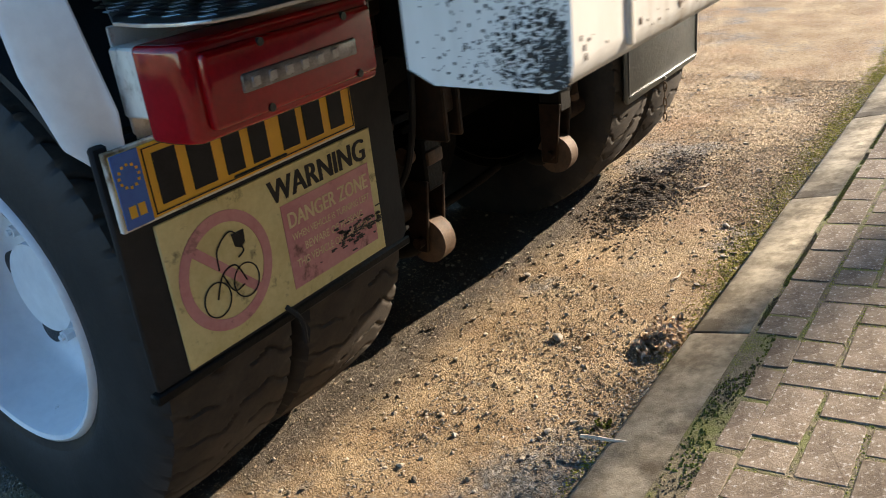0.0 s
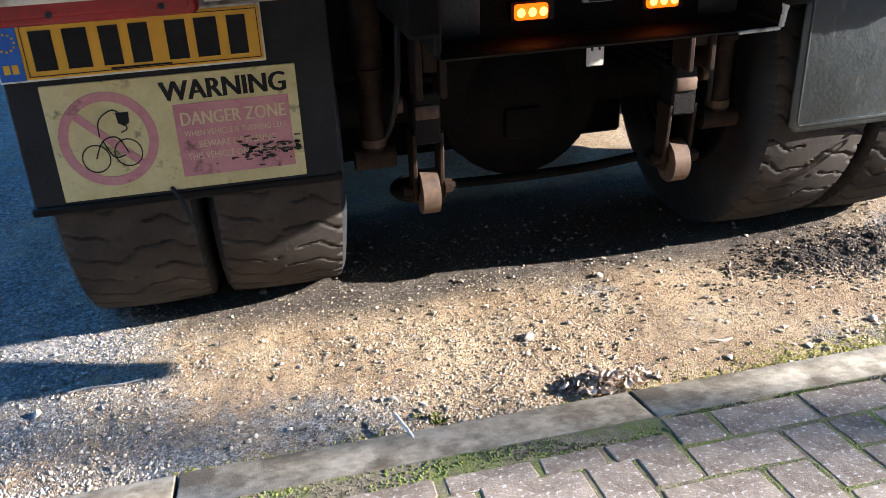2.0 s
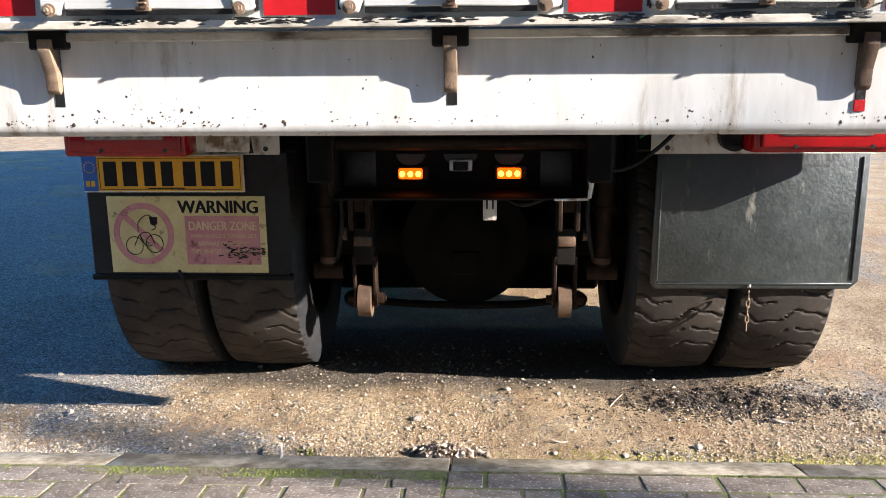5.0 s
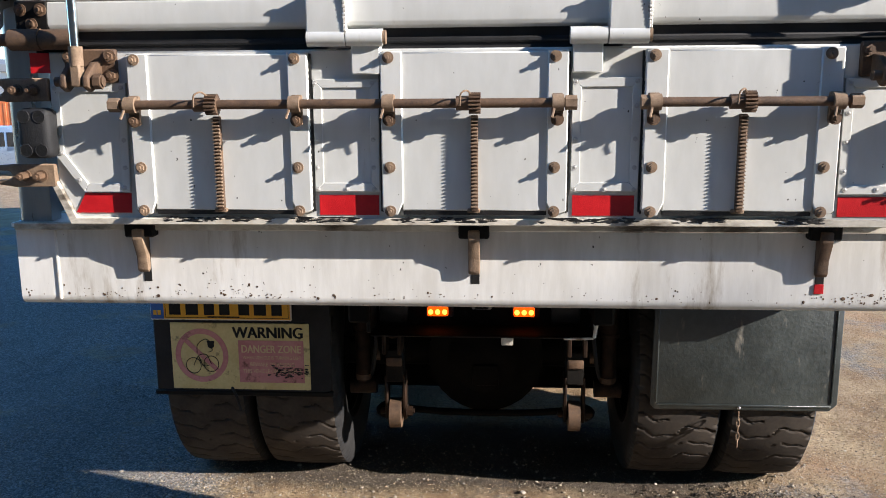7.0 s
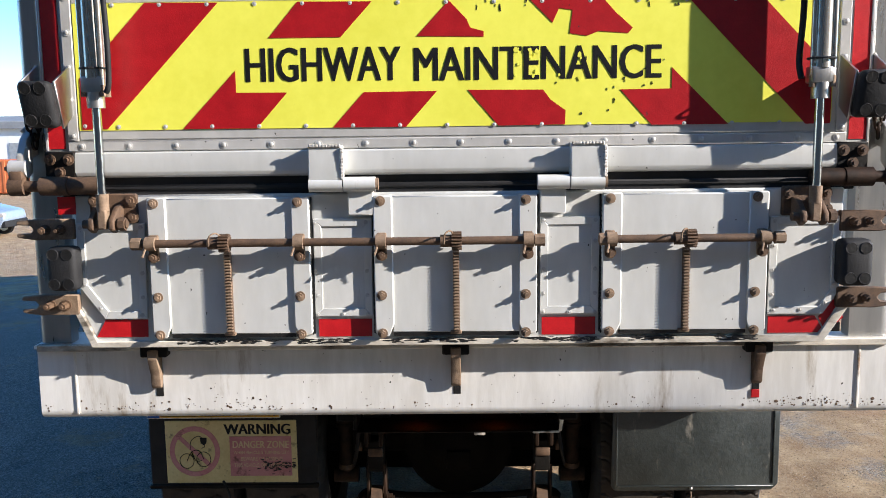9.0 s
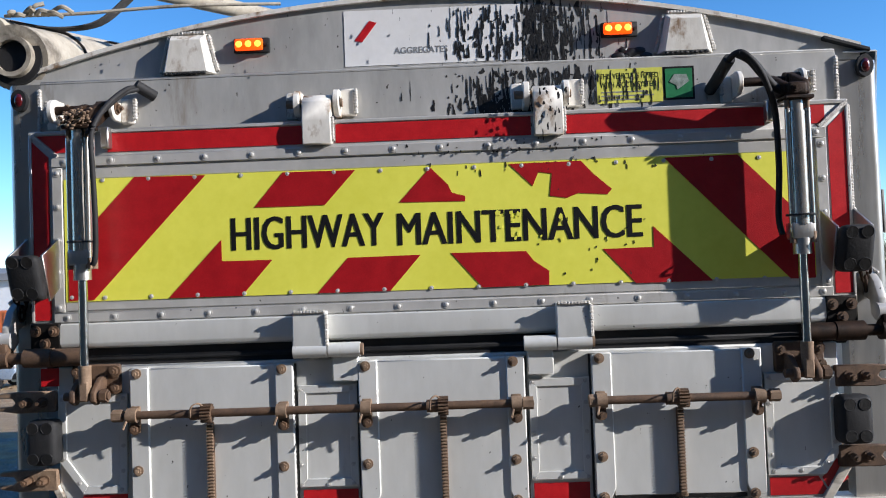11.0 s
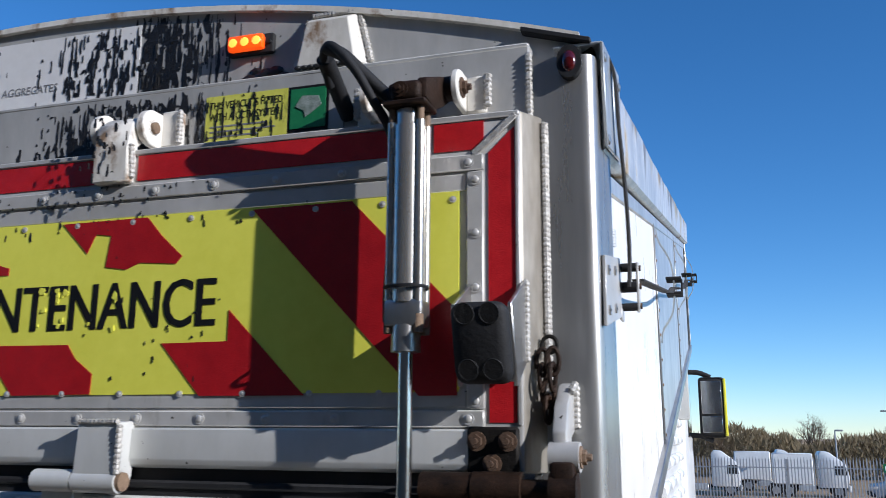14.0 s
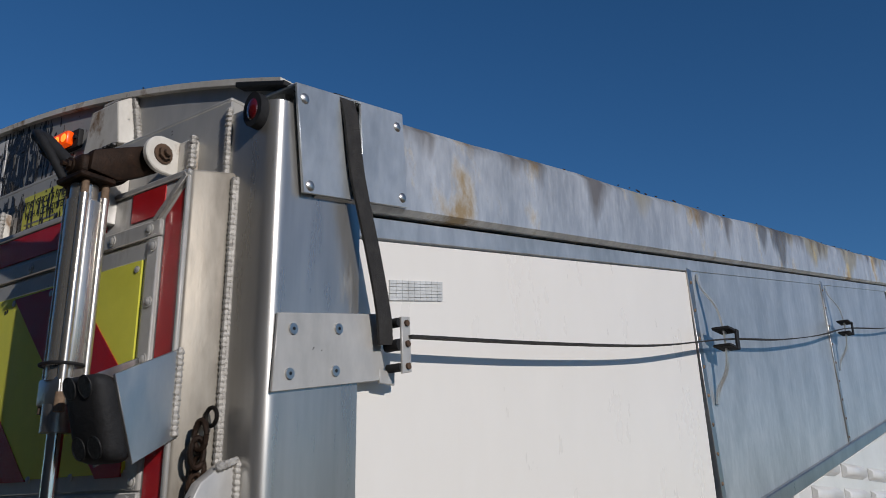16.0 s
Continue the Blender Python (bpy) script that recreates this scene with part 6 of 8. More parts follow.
    for i in range(4):
        z = zl(1.42 + i * 0.22, 6.3)
        for dy in (0.05, 0.11):
            bm = bmesh.new()
            box(bm, X + s * 0.010, X + s * 0.014, 6.47 + dy - 0.15 * (z - 2.4) - 0.12, 6.49 + dy - 0.15 * (z - 2.4) - 0.12, z, z + 0.06, 0.001)
            part("slot", bm, logo_mat, ep)
    # head wall
bm = bmesh.new()
box(bm, -1.22, 1.23, 6.36, 6.42, 1.9, 3.58, 0.01)
part("head_wall", bm, paint, truck)
# corner cover plate, strap bracket, strap and cable on the sunny side
bm = bmesh.new()
prism(bm, [(0.098, 2.488), (0.243, 2.513), (0.254, 2.318), (0.124, 2.294)], "x", 1.288, 1.294, 0.001)
prism(bm, [(0.262, 2.516), (0.385, 2.538), (0.402, 2.346), (0.272, 2.322)], "x", 1.288, 1.294, 0.001)
cp = part("corner_plate", bm, galv, truck, "bent metal corner plate with screws")
bm = bmesh.new()
prism(bm, [(0.098, 2.484), (0.385, 2.536), (0.385, 2.541), (0.098, 2.490)], "x", 1.20, 1.293, 0.002)
part("fold", bm, galv, cp)
for y, z in ((0.118, 2.465), (0.138, 2.31), (0.368, 2.505), (0.385, 2.362)):
    bm = bmesh.new()
    ball(bm, (1.294, y, z), 0.010, (0.5, 1, 1), 10, 6)
    part("screw", bm, bare_alu, cp)
bm = bmesh.new()
prism(bm, [(0.086, 2.083), (0.330, 2.124), (0.338, 2.100), (0.334, 2.060), (0.344, 2.030), (0.340, 2.006), (0.080, 1.958)], "x", 1.281, 1.287, 0.001)
sb = part("strap_bracket", bm, frame_alu, truck, "grey bracket plate with four rivets")
for y, z in ((0.118, 2.062), (0.222, 2.079), (0.114, 1.990), (0.217, 2.007)):
    bm = bmesh.new()
    cyl(bm, (1.287, y, z), (1.2905, y, z), 0.009, 14)
    rv = part("rivet", bm, bare_alu, sb)
    bm = bmesh.new()
    cyl(bm, (1.2904, y, z), (1.2912, y, z), 0.003, 8)
    part("rivet_hole", bm, tar, rv)
bm = bmesh.new()
prism(bm, [(0.350, 2.118), (0.374, 2.122), (0.380, 2.022), (0.354, 2.016)], "x", 1.316, 1.321, 0.001)
eb = part("end_plate", bm, frame_alu, sb, "narrow grey clamp plate with three screws")
for y, z in ((0.363, 2.108), (0.366, 2.071), (0.368, 2.031)):
    bm = bmesh.new()
    cyl(bm, (1.321, y, z), (1.325, y, z), 0.006, 10)
    part("screw", bm, rust, eb)
for y, z, q in ((0.350, 2.108, 0.009), (0.352, 2.068, 0.011), (0.356, 2.028, 0.008)):
    bm = bmesh.new()
    cyl(bm, (1.285, y, z), (1.317, y, z), q, 12)
    part("roller", bm, rubber, sb, "black roller between the plates")
bm = bmesh.new()
box(bm, 1.283, 1.288, 0.330, 0.372, 2.000, 2.024, 0.001)
part("foot", bm, frame_alu, sb)
bm = bmesh.new()
tube(bm, [(1.10, 0.222, 2.522), (1.25, 0.222, 2.520), (1.296, 0.224, 2.495), (1.304, 0.245, 2.36), (1.309, 0.285, 2.22), (1.308, 0.315, 2.12), (1.304, 0.326, 2.065)], 0.02, flat=(0.0185, 0.0025, (0, 1, 0.15)))
part("strap", bm, webbing, truck, "black webbing strap")
bm = bmesh.new()
tube(bm, [(1.318, 0.37, 2.085), (1.33, 0.9, 2.150), (1.33, 1.5, 2.236), (1.318, 2.168, 2.360), (1.325, 2.8, 2.455), (1.325, 3.5, 2.585), (1.318, 4.18, 2.732), (1.325, 5.2, 2.90), (1.31, 6.35, 3.115)], 0.01, flat=(0.012, 0.0022, (1, 0, 0)))
part("strap", bm, webbing, truck, "dark tension strap along the side")
for y, z in ((2.13, 2.355), (4.13, 2.725), (6.35, 3.115)):
    bm = bmesh.new()
    box(bm, 1.29, 1.35, y - 0.05, y + 0.05, z - 0.035, z - 0.025, 0.002)
    box(bm, 1.29, 1.35, y - 0.05, y + 0.05, z + 0.025, z + 0.035, 0.002)
    box(bm, 1.345, 1.352, y + 0.02, y + 0.05, z - 0.035, z + 0.035, 0.001)
    c = part("strap_guide", bm, rubber, truck, "black strap guide on a bent wire bracket")
    bm = bmesh.new()
    tube(bm, [(1.262, y - 0.05, z + 0.23), (1.27, y - 0.05, z + 0.18), (1.31, y - 0.02, z + 0.10), (1.32, y, z), (1.31, y + 0.01, z - 0.10), (1.27, y + 0.02, z - 0.17), (1.262, y + 0.02, z - 0.22)], 0.007, flat=(0.012, 0.003, (0, 1, 0)))
    part("wire_bracket", bm, galv, c)
residue = material("grey_tape_residue", (0.50, 0.51, 0.50), (0.66, 0.67, 0.66), 0.6, 0.0, 30.0, 0.0)
bm = bmesh.new()
for i in range(6):
    for k in range(9):
        y, z = 0.392 + 0.0188 * k, 2.166 + 0.0068 * i + 0.0035 * k
        prism(bm, [(y, z), (y + 0.0178, z + 0.0033), (y + 0.0178, z + 0.0092), (y, z + 0.0059)], "x", 1.250, 1.2585)
tagged(part("tape_residue", bm, residue, truck, "grey patch of perforated tape"), kind="stuff")

# rolled sheet on the far top edge, with rope and tube
bm = bmesh.new()
cyl(bm, (-1.235, 0.10, 2.575), (-1.235, 6.3, 2.575 + 6.2 * SL), 0.098, 26, caps=True)
roll = part("rolled_sheet", bm, tarp_mat, truck, "beige rolled load sheet tied with rope")
bm = bmesh.new()
lathe(bm, [(0.0, 0.062), (-0.03, 0.062), (-0.03, 0.048), (0.3, 0.048)], 24)
for v in bm.verts:
    v.co = Vector((-1.235 + v.co.y, 0.10 + v.co.x, 2.575 + v.co.z))
part("core_tube", bm, tarp_mat, roll, "pale plastic core tube")
bm = bmesh.new()
cyl(bm, (-1.235, 0.085, 2.575), (-1.235, 0.12, 2.575), 0.046, 20)
cyl(bm, (-1.235, 0.094, 2.575), (-1.235, 0.11, 2.575), 0.082, 24)
part("roll_end", bm, rubber, roll)
bm = bmesh.new()
cyl(bm, (-1.345, 0.16, 2.67), (-1.345, 6.3, 2.67 + 6.1 * SL), 0.055, 20)
part("small_roll", bm, tarp_mat, roll)
for k in range(12):
    y = 0.35 + k * 0.45
    bm = bmesh.new()
    tube(bm, [(-1.235 + 0.101 * math.cos(a), y + 0.02 * math.cos(a * 2), 2.575 + (y - 0.1) * SL + 0.101 * math.sin(a)) for a in np.linspace(0, 2 * math.pi, 13)], 0.006, 6)
    part("tie_rope", bm, dark_steel, roll)
bm = bmesh.new()
cyl(bm, (-0.995, 0.41, 2.885), (-0.28, 1.36, 2.93), 0.030, 18)
pole = part("sheet_tube", bm, tarp_mat, truck, "dusty tube of the load sheet")
bm = bmesh.new()
tube(bm, [(-1.30, 0.22, 2.72), (-1.18, 0.26, 2.705), (-1.08, 0.32, 2.735), (-1.02, 0.39, 2.82), (-0.985, 0.42, 2.88)], 0.01, flat=(0.020, 0.0025, (0.2, 1, 0)))
part("strap", bm, webbing, pole)
bm = bmesh.new()
tube(bm, [(-1.32, 0.20, 2.735), (-1.1, 0.24, 2.745), (-0.8, 0.3, 2.775), (-0.5, 0.4, 2.80)], 0.0055, 8)
for i in range(7):
    tube(bm, [(-1.30 + i * 0.02, 0.20, 2.735), (-1.29 + i * 0.025 + random.gauss(0, 0.01), 0.18, 2.75 + random.gauss(0, 0.02)), (-1.28 + i * 0.03, 0.19, 2.73 + random.gauss(0, 0.02))], 0.007, 6)
part("rope", bm, tarp_mat, pole, "frayed grey rope")

# ---- cab ----
bm = bmesh.new()
prism(bm, [(6.75, 0.75), (9.0, 0.75), (9.05, 1.5), (8.75, 2.75), (8.5, 2.95), (6.75, 2.95)], "x", -1.15, 1.17, 0.05, 3)
cab = part("cab", bm, cab_white, truck, "white truck cab behind the hopper")
bm = bmesh.new()
prism(bm, [(7.6, 1.75), (8.55, 1.75), (8.40, 2.5), (7.6, 2.5)], "x", 1.165, 1.178, 0.01)
part("door_window", bm, dark_glass, cab)
bm = bmesh.new()
prism(bm, [(3.5, 1.0), (6.62, 1.0), (6.62, 2.45), (3.5, 1.88)], "x", 0.95, 1.13, 0.02)
tower = part("intake_tower", bm, cab_white, truck, "cream air intake panel with pressed louvres")
for i in range(7):
    for k in range(4):
        bm = bmesh.new()
        y0, z = 3.75 + k * 0.68, 1.15 + i * 0.135
        prism(bm, [(1.128, z), (1.165, z + 0.02), (1.165, z + 0.06), (1.128, z + 0.085)], "y", y0, y0 + 0.5, 0.006)
        for v in bm.verts:
            pass
        part("louvre", bm, cab_white, tower)
bm = bmesh.new()
cyl(bm, (1.1, 6.62, 0.9), (1.1, 6.62, 2.75), 0.06, 14)
part("snorkel", bm, cab_white, truck)
# door mirror
bm = bmesh.new()
box(bm, 1.265, 1.545, 8.64, 8.76, 1.745, 2.40, 0.04, 3)
mir = part("door_mirror", bm, rubber, truck, "tall black door mirror with a yellow outer edge")
bm = bmesh.new()
box(bm, 1.525, 1.558, 8.63, 8.74, 1.76, 2.385, 0.014, 2)
part("yellow_edge", bm, yellow_trim, mir, "yellow outer edge")
bm = bmesh.new()
box(bm, 1.272, 1.525, 8.625, 8.66, 1.765, 2.385, 0.03, 2)
part("bezel", bm, rubber, mir)
for z0, z1 in ((2.0, 2.355), (1.80, 1.975)):
    bm = bmesh.new()
    box(bm, 1.295, 1.505, 8.618, 8.63, z0, z1, 0.003)
    part("mirror_glass", bm, mirror_mat, mir)
for z in (2.44, 1.75):
    bm = bmesh.new()
    tube(bm, [(1.16, 8.70, z + 0.02), (1.28, 8.70, z + 0.01), (1.40, 8.70, z - 0.04)], 0.028, 10)
    part("arm", bm, rubber, mir)
# front wheels and the lower flank
for x in (-1.0, 1.0):
    copy_thing(wheel, pose(x * S, 7.9 * S, AZ * S, 0, 0, 0 if x < 0 else 180))

# ---- ground ----
def smooth(a, b, t):
    u = min(max((t - a) / (b - a), 0.0), 1.0)
    return u * u * (3 - 2 * u)


def axis_steps(lo, hi, step, far, ratio=1.16):
    fine = list(np.arange(lo, hi + step / 2, step))
    out, d, v = [], step, hi
    while v < far:
        d *= ratio
        v += d
        out.append(v)
    left, d, v = [], step, lo
    while v > -far:
        d *= ratio
        v -= d
        left.append(v)
    return np.array(left[::-1] + fine + out)


def ground_z(x, y):
    """Flat by the truck, falling to the lower yard beyond; uneven on a hand's scale."""
    r = math.hypot(x * 0.7, y)
    z = -2.1 * smooth(6.0, 30.0, r)
    if r < 9:
        k = 1 - smooth(5, 9, r)
        z += k * 0.010 * noise.noise((x * 1.7, y * 1.7, 0.3))
        z += k * 0.008 * noise.noise((x * 6.0, y * 6.0, 1.3))
        if -3 < x < 3.6 and -0.3 < y < 4:
            z += 0.004 * noise.noise((x * 17.0, y * 17.0, 2.1)) + 0.0036 * noise.noise((x * 38.0, y * 38.0, 5.1))
            z += 0.0026 * max(0.0, noise.noise((x * 75.0, y * 75.0, 8.1)) + 0.05)
            heap = math.exp(-(((x - 0.95) / 0.30) ** 2 + ((y - 0.88) / 0.09) ** 2))
            z += heap * (0.014 + 0.016 * noise.noise((x * 30, y * 30, 7.7)))
    if y < 0.40:
        z -= 0.12 * smooth(0.0, 0.12, 0.40 - y)
    return z


xs, ys = axis_steps(-1.9, 2.3, 0.010, 900, 1.08), axis_steps(0.36, 1.55, 0.010, 900, 1.08)
verts = [(x * S, y * S, ground_z(x, y) * S) for y in ys for x in xs]
nx = len(xs)
faces = [(j * nx + i, j * nx + i + 1, (j + 1) * nx + i + 1, (j + 1) * nx + i) for j in range(len(ys) - 1) for i in range(nx - 1)]
me = bpy.data.meshes.new("ground")
me.from_pydata(verts, [], faces)
me.polygons.foreach_set("use_smooth", [True] * len(me.polygons))


def ground_material():
    m = bpy.data.materials.new("muddy_gravel")
    m.use_nodes = True
    n, l = m.node_tree.nodes, m.node_tree.links
    b = n["Principled BSDF"]
    tc = n.new("ShaderNodeTexCoord")
    def nz(sc, det=6.0, rg=0.6):
        t = n.new("ShaderNodeTexNoise")
        t.inputs["Scale"].default_value, t.inputs["Detail"].default_value, t.inputs["Roughness"].default_value = sc, det, rg
        l.new(tc.outputs["Object"], t.inputs["Vector"])
        return t.outputs["Fac"]
    def rng(f, a, c, lo=0.0, hi=1.0):
        r = n.new("ShaderNodeMapRange")
        for i, v in enumerate((a, c, lo, hi)):
            r.inputs[i + 1].default_value = v
        l.new(f, r.inputs[0])
        return r.outputs[0]
    def mix(f, a, c):
        x = n.new("ShaderNodeMix")
        x.data_type = "RGBA"
        if isinstance(f, float):
            x.inputs[0].default_value = f
        else:
            l.new(f, x.inputs[0])
        for s, v in ((x.inputs[6], a), (x.inputs[7], c)):
            if isinstance(v, tuple):
                s.default_value = (*v, 1)
            else:
                l.new(v, s)
        return x.outputs[2]
    vor = n.new("ShaderNodeTexVoronoi")
    vor.inputs["Scale"].default_value = 95.0
    l.new(tc.outputs["Object"], vor.inputs["Vector"])
    vor2 = n.new("ShaderNodeTexVoronoi")
    vor2.inputs["Scale"].default_value = 240.0
    l.new(tc.outputs["Object"], vor2.inputs["Vector"])
    sep = n.new("ShaderNodeSeparateXYZ")
    l.new(tc.outputs["Object"], sep.inputs[0])
    mud = mix(rng(nz(3.5), 0.38, 0.62), (0.31, 0.205, 0.115), (0.50, 0.375, 0.228))
    mud = mix(rng(nz(1.3, 5.0, 0.65), 0.52, 0.66, 0.0, 0.75), mud, (0.43, 0.265, 0.150))
    mud = mix(rng(nz(60.0), 0.45, 0.75), mud, (0.22, 0.148, 0.090))
    grit = mix(rng(vor.outputs["Color"], 0.2, 0.8), (0.17, 0.17, 0.163), (0.44, 0.42, 0.39))
    grit = mix(rng(nz(110.0), 0.42, 0.60), grit, (0.13, 0.12, 0.105))
    patch = n.new("ShaderNodeMath")
    patch.operation = "ADD"
    l.new(rng(nz(1.6, 4.0), 0.35, 0.65, -0.5, 0.5), patch.inputs[0])
    l.new(rng(sep.outputs[0], -1.9, -0.3, 0.90, 0.10), patch.inputs[1])
    yard = n.new("ShaderNodeMath")
    yard.operation = "ADD"
    l.new(rng(sep.outputs[0], -7.5, -4.0, -1.0, 0.0), yard.inputs[0])
    l.new(patch.outputs[0], yard.inputs[1])
    fine = n.new("ShaderNodeMath")
    fine.operation = "MULTIPLY_ADD"
    l.new(nz(30.0, 5.0), fine.inputs[0])
    fine.inputs[1].default_value = 0.7
    l.new(yard.outputs[0], fine.inputs[2])
    col = mix(rng(fine.outputs[0], 0.62, 1.05), mud, grit)
    # shade under the truck, painted into the ground colour with a ragged edge
    truck_shade = n.new("ShaderNodeMath")
    truck_shade.operation = "MULTIPLY_ADD"
    l.new(nz(2.5, 6.0, 0.65), truck_shade.inputs[0])
    truck_shade.inputs[1].default_value = 0.9
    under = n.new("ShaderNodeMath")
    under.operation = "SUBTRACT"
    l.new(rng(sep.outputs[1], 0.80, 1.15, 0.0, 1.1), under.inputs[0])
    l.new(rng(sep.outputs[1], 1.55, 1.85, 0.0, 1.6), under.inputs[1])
    l.new(under.outputs[0], truck_shade.inputs[2])
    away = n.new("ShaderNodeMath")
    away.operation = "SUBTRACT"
    l.new(truck_shade.outputs[0], away.inputs[0])
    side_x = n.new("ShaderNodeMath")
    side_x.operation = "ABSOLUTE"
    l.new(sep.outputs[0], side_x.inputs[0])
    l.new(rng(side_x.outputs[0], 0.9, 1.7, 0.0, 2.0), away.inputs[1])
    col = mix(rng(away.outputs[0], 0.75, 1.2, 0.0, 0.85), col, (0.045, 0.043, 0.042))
    col = mix(rng(nz(75.0, 5.0, 0.7), 0.58, 0.66), col, (0.075, 0.053, 0.036))
    soil = n.new("ShaderNodeMapping")
    soil.inputs["Location"].default_value = (-0.95 / 0.62, -0.875 / 0.19, 0)
    soil.inputs["Scale"].default_value = (1 / 0.62 / S, 1 / 0.19 / S, 0)
    l.new(tc.outputs["Object"], soil.inputs[0])
    grad = n.new("ShaderNodeTexGradient")
    grad.gradient_type = "SPHERICAL"
    l.new(soil.outputs[0], grad.inputs[0])
    edge_n = n.new("ShaderNodeMath")
    edge_n.operation = "MULTIPLY_ADD"
    l.new(nz(14.0, 8.0, 0.7), edge_n.inputs[0])
    edge_n.inputs[1].default_value = 1.6
    l.new(grad.outputs["Fac"], edge_n.inputs[2])
    col = mix(rng(edge_n.outputs[0], 1.12, 1.55, 0.0, 0.8), col, (0.075, 0.054, 0.038))
    col = mix(rng(nz(210.0, 3.0, 0.6), 0.60, 0.66), col, (0.52, 0.44, 0.34))
    l.new(col, b.inputs["Base Color"])
    b.inputs["Roughness"].default_value = 0.9
    l.new(rng(nz(9.0), 0.3, 0.7, 0.62, 0.95), b.inputs["Roughness"])
    def mul_add(a, k, c):
        x = n.new("ShaderNodeMath")
        x.operation = "MULTIPLY_ADD"
        l.new(a, x.inputs[0])
        x.inputs[1].default_value = k
        l.new(c, x.inputs[2])
        return x.outputs[0]
    crumbs = rng(nz(120.0, 3.0, 0.75), 0.52, 0.72)
    height = mul_add(vor2.outputs["Distance"], -0.5, mul_add(crumbs, 0.9, nz(420.0, 4.0, 0.7)))
    bp = n.new("ShaderNodeBump")
    b.inputs["Specular IOR Level"].default_value = 0.15
    bp.inputs["Strength"].default_value, bp.inputs["Distance"].default_value = 1.0, 0.009
    l.new(height, bp.inputs["Height"])
    l.new(bp.outputs[0], b.inputs["Normal"])
    return m


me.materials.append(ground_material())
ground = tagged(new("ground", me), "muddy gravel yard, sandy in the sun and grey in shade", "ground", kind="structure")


def pave_z(y):
    return 0.066 + 0.10 * (0.24 - y)


# bed under the paving
bm = bmesh.new()
prism(bm, [(0.25, pave_z(0.25) - 0.0016), (-12.0, pave_z(-12.0) - 0.0016), (-12.0, -0.3), (0.25, -0.3)], "x", -30, 30)
pavement = link("pavement", bm, joint_mat)
tagged(pavement, "block pavement with mossy sunken joints", "pavement", kind="structure")


def paver_mesh(lx, ly, k):
    bm = bmesh.new()
    h = 0.02
    e = 0.0022
    rnd = random.Random(k)
    cut = [rnd.uniform(0.0015, 0.006) for _ in range(4)]
    wob = [(rnd.uniform(-0.0022, 0.0022), rnd.uniform(-0.0022, 0.0022)) for _ in range(8)]
    def ring(dx, dy, z):
        pts = []
        for i, (a, c) in enumerate(((-1, -1), (1, -1), (1, 1), (-1, 1))):
            hx, hy, q = lx / 2 - dx, ly / 2 - dy, cut[i]
            one, two = (a * hx, c * (hy - q)), (a * (hx - q), c * hy)
            pts += [one, two] if i % 2 == 0 else [two, one]
        return [bm.verts.new((p[0] + w[0], p[1] + w[1], z)) for p, w in zip(pts, wob)]
    r0, r1, r2, r3 = ring(0, 0, -0.05), ring(0, 0, -e), ring(e * 0.4, e * 0.4, -e * 0.35), ring(e * 1.2, e * 1.2, 0.0)
    for p, q in ((r0, r1), (r1, r2), (r2, r3)):
        for i in range(8):
            bm.faces.new((p[i], p[(i + 1) % 8], q[(i + 1) % 8], q[i]))
    bm.faces.new(r3)
    return bm


tilt = Matrix.Rotation(math.atan(-0.10), 4, "X")
shapes = {}
rnd = random.Random(5)
U, PX, PY = 0.1015, -0.03, 0.132
spots = []
# a course of stretchers along the kerb; narrow cut pieces where it widens
for i in range(-26, 34):
    x = 0.179 + i * 0.2025
    if x < -0.93 or x > 0.1:
        spots.append((x, 0.186, 0.192, 0.093))
for x, w in ((0.025, 0.092), (-0.10, 0.13), (-0.24, 0.12), (-0.40, 0.17), (-0.60, 0.19), (-0.80, 0.17)):
    spots.append((x, 0.155 if x < 0 else 0.186, w, 0.056 if x < 0 else 0.093))
# right-angled herringbone
for c in range(0, 58):
    for a in range(-70, 110):
        m = (a + c) % 4
        x, y = PX + a * U, PY - c * U
        if m == 0:
            spots.append((x + U, y - U / 2, 0.1925, 0.0915))
        elif m == 2:
            spots.append((x + U / 2, y - U, 0.0915, 0.1925))
        elif m == 3 and c == 0:
            spots.append((x + U / 2, y - U / 2, 0.0895, 0.0895))
near, far_bm, count = [], None, 0
far_v, far_f = [], []
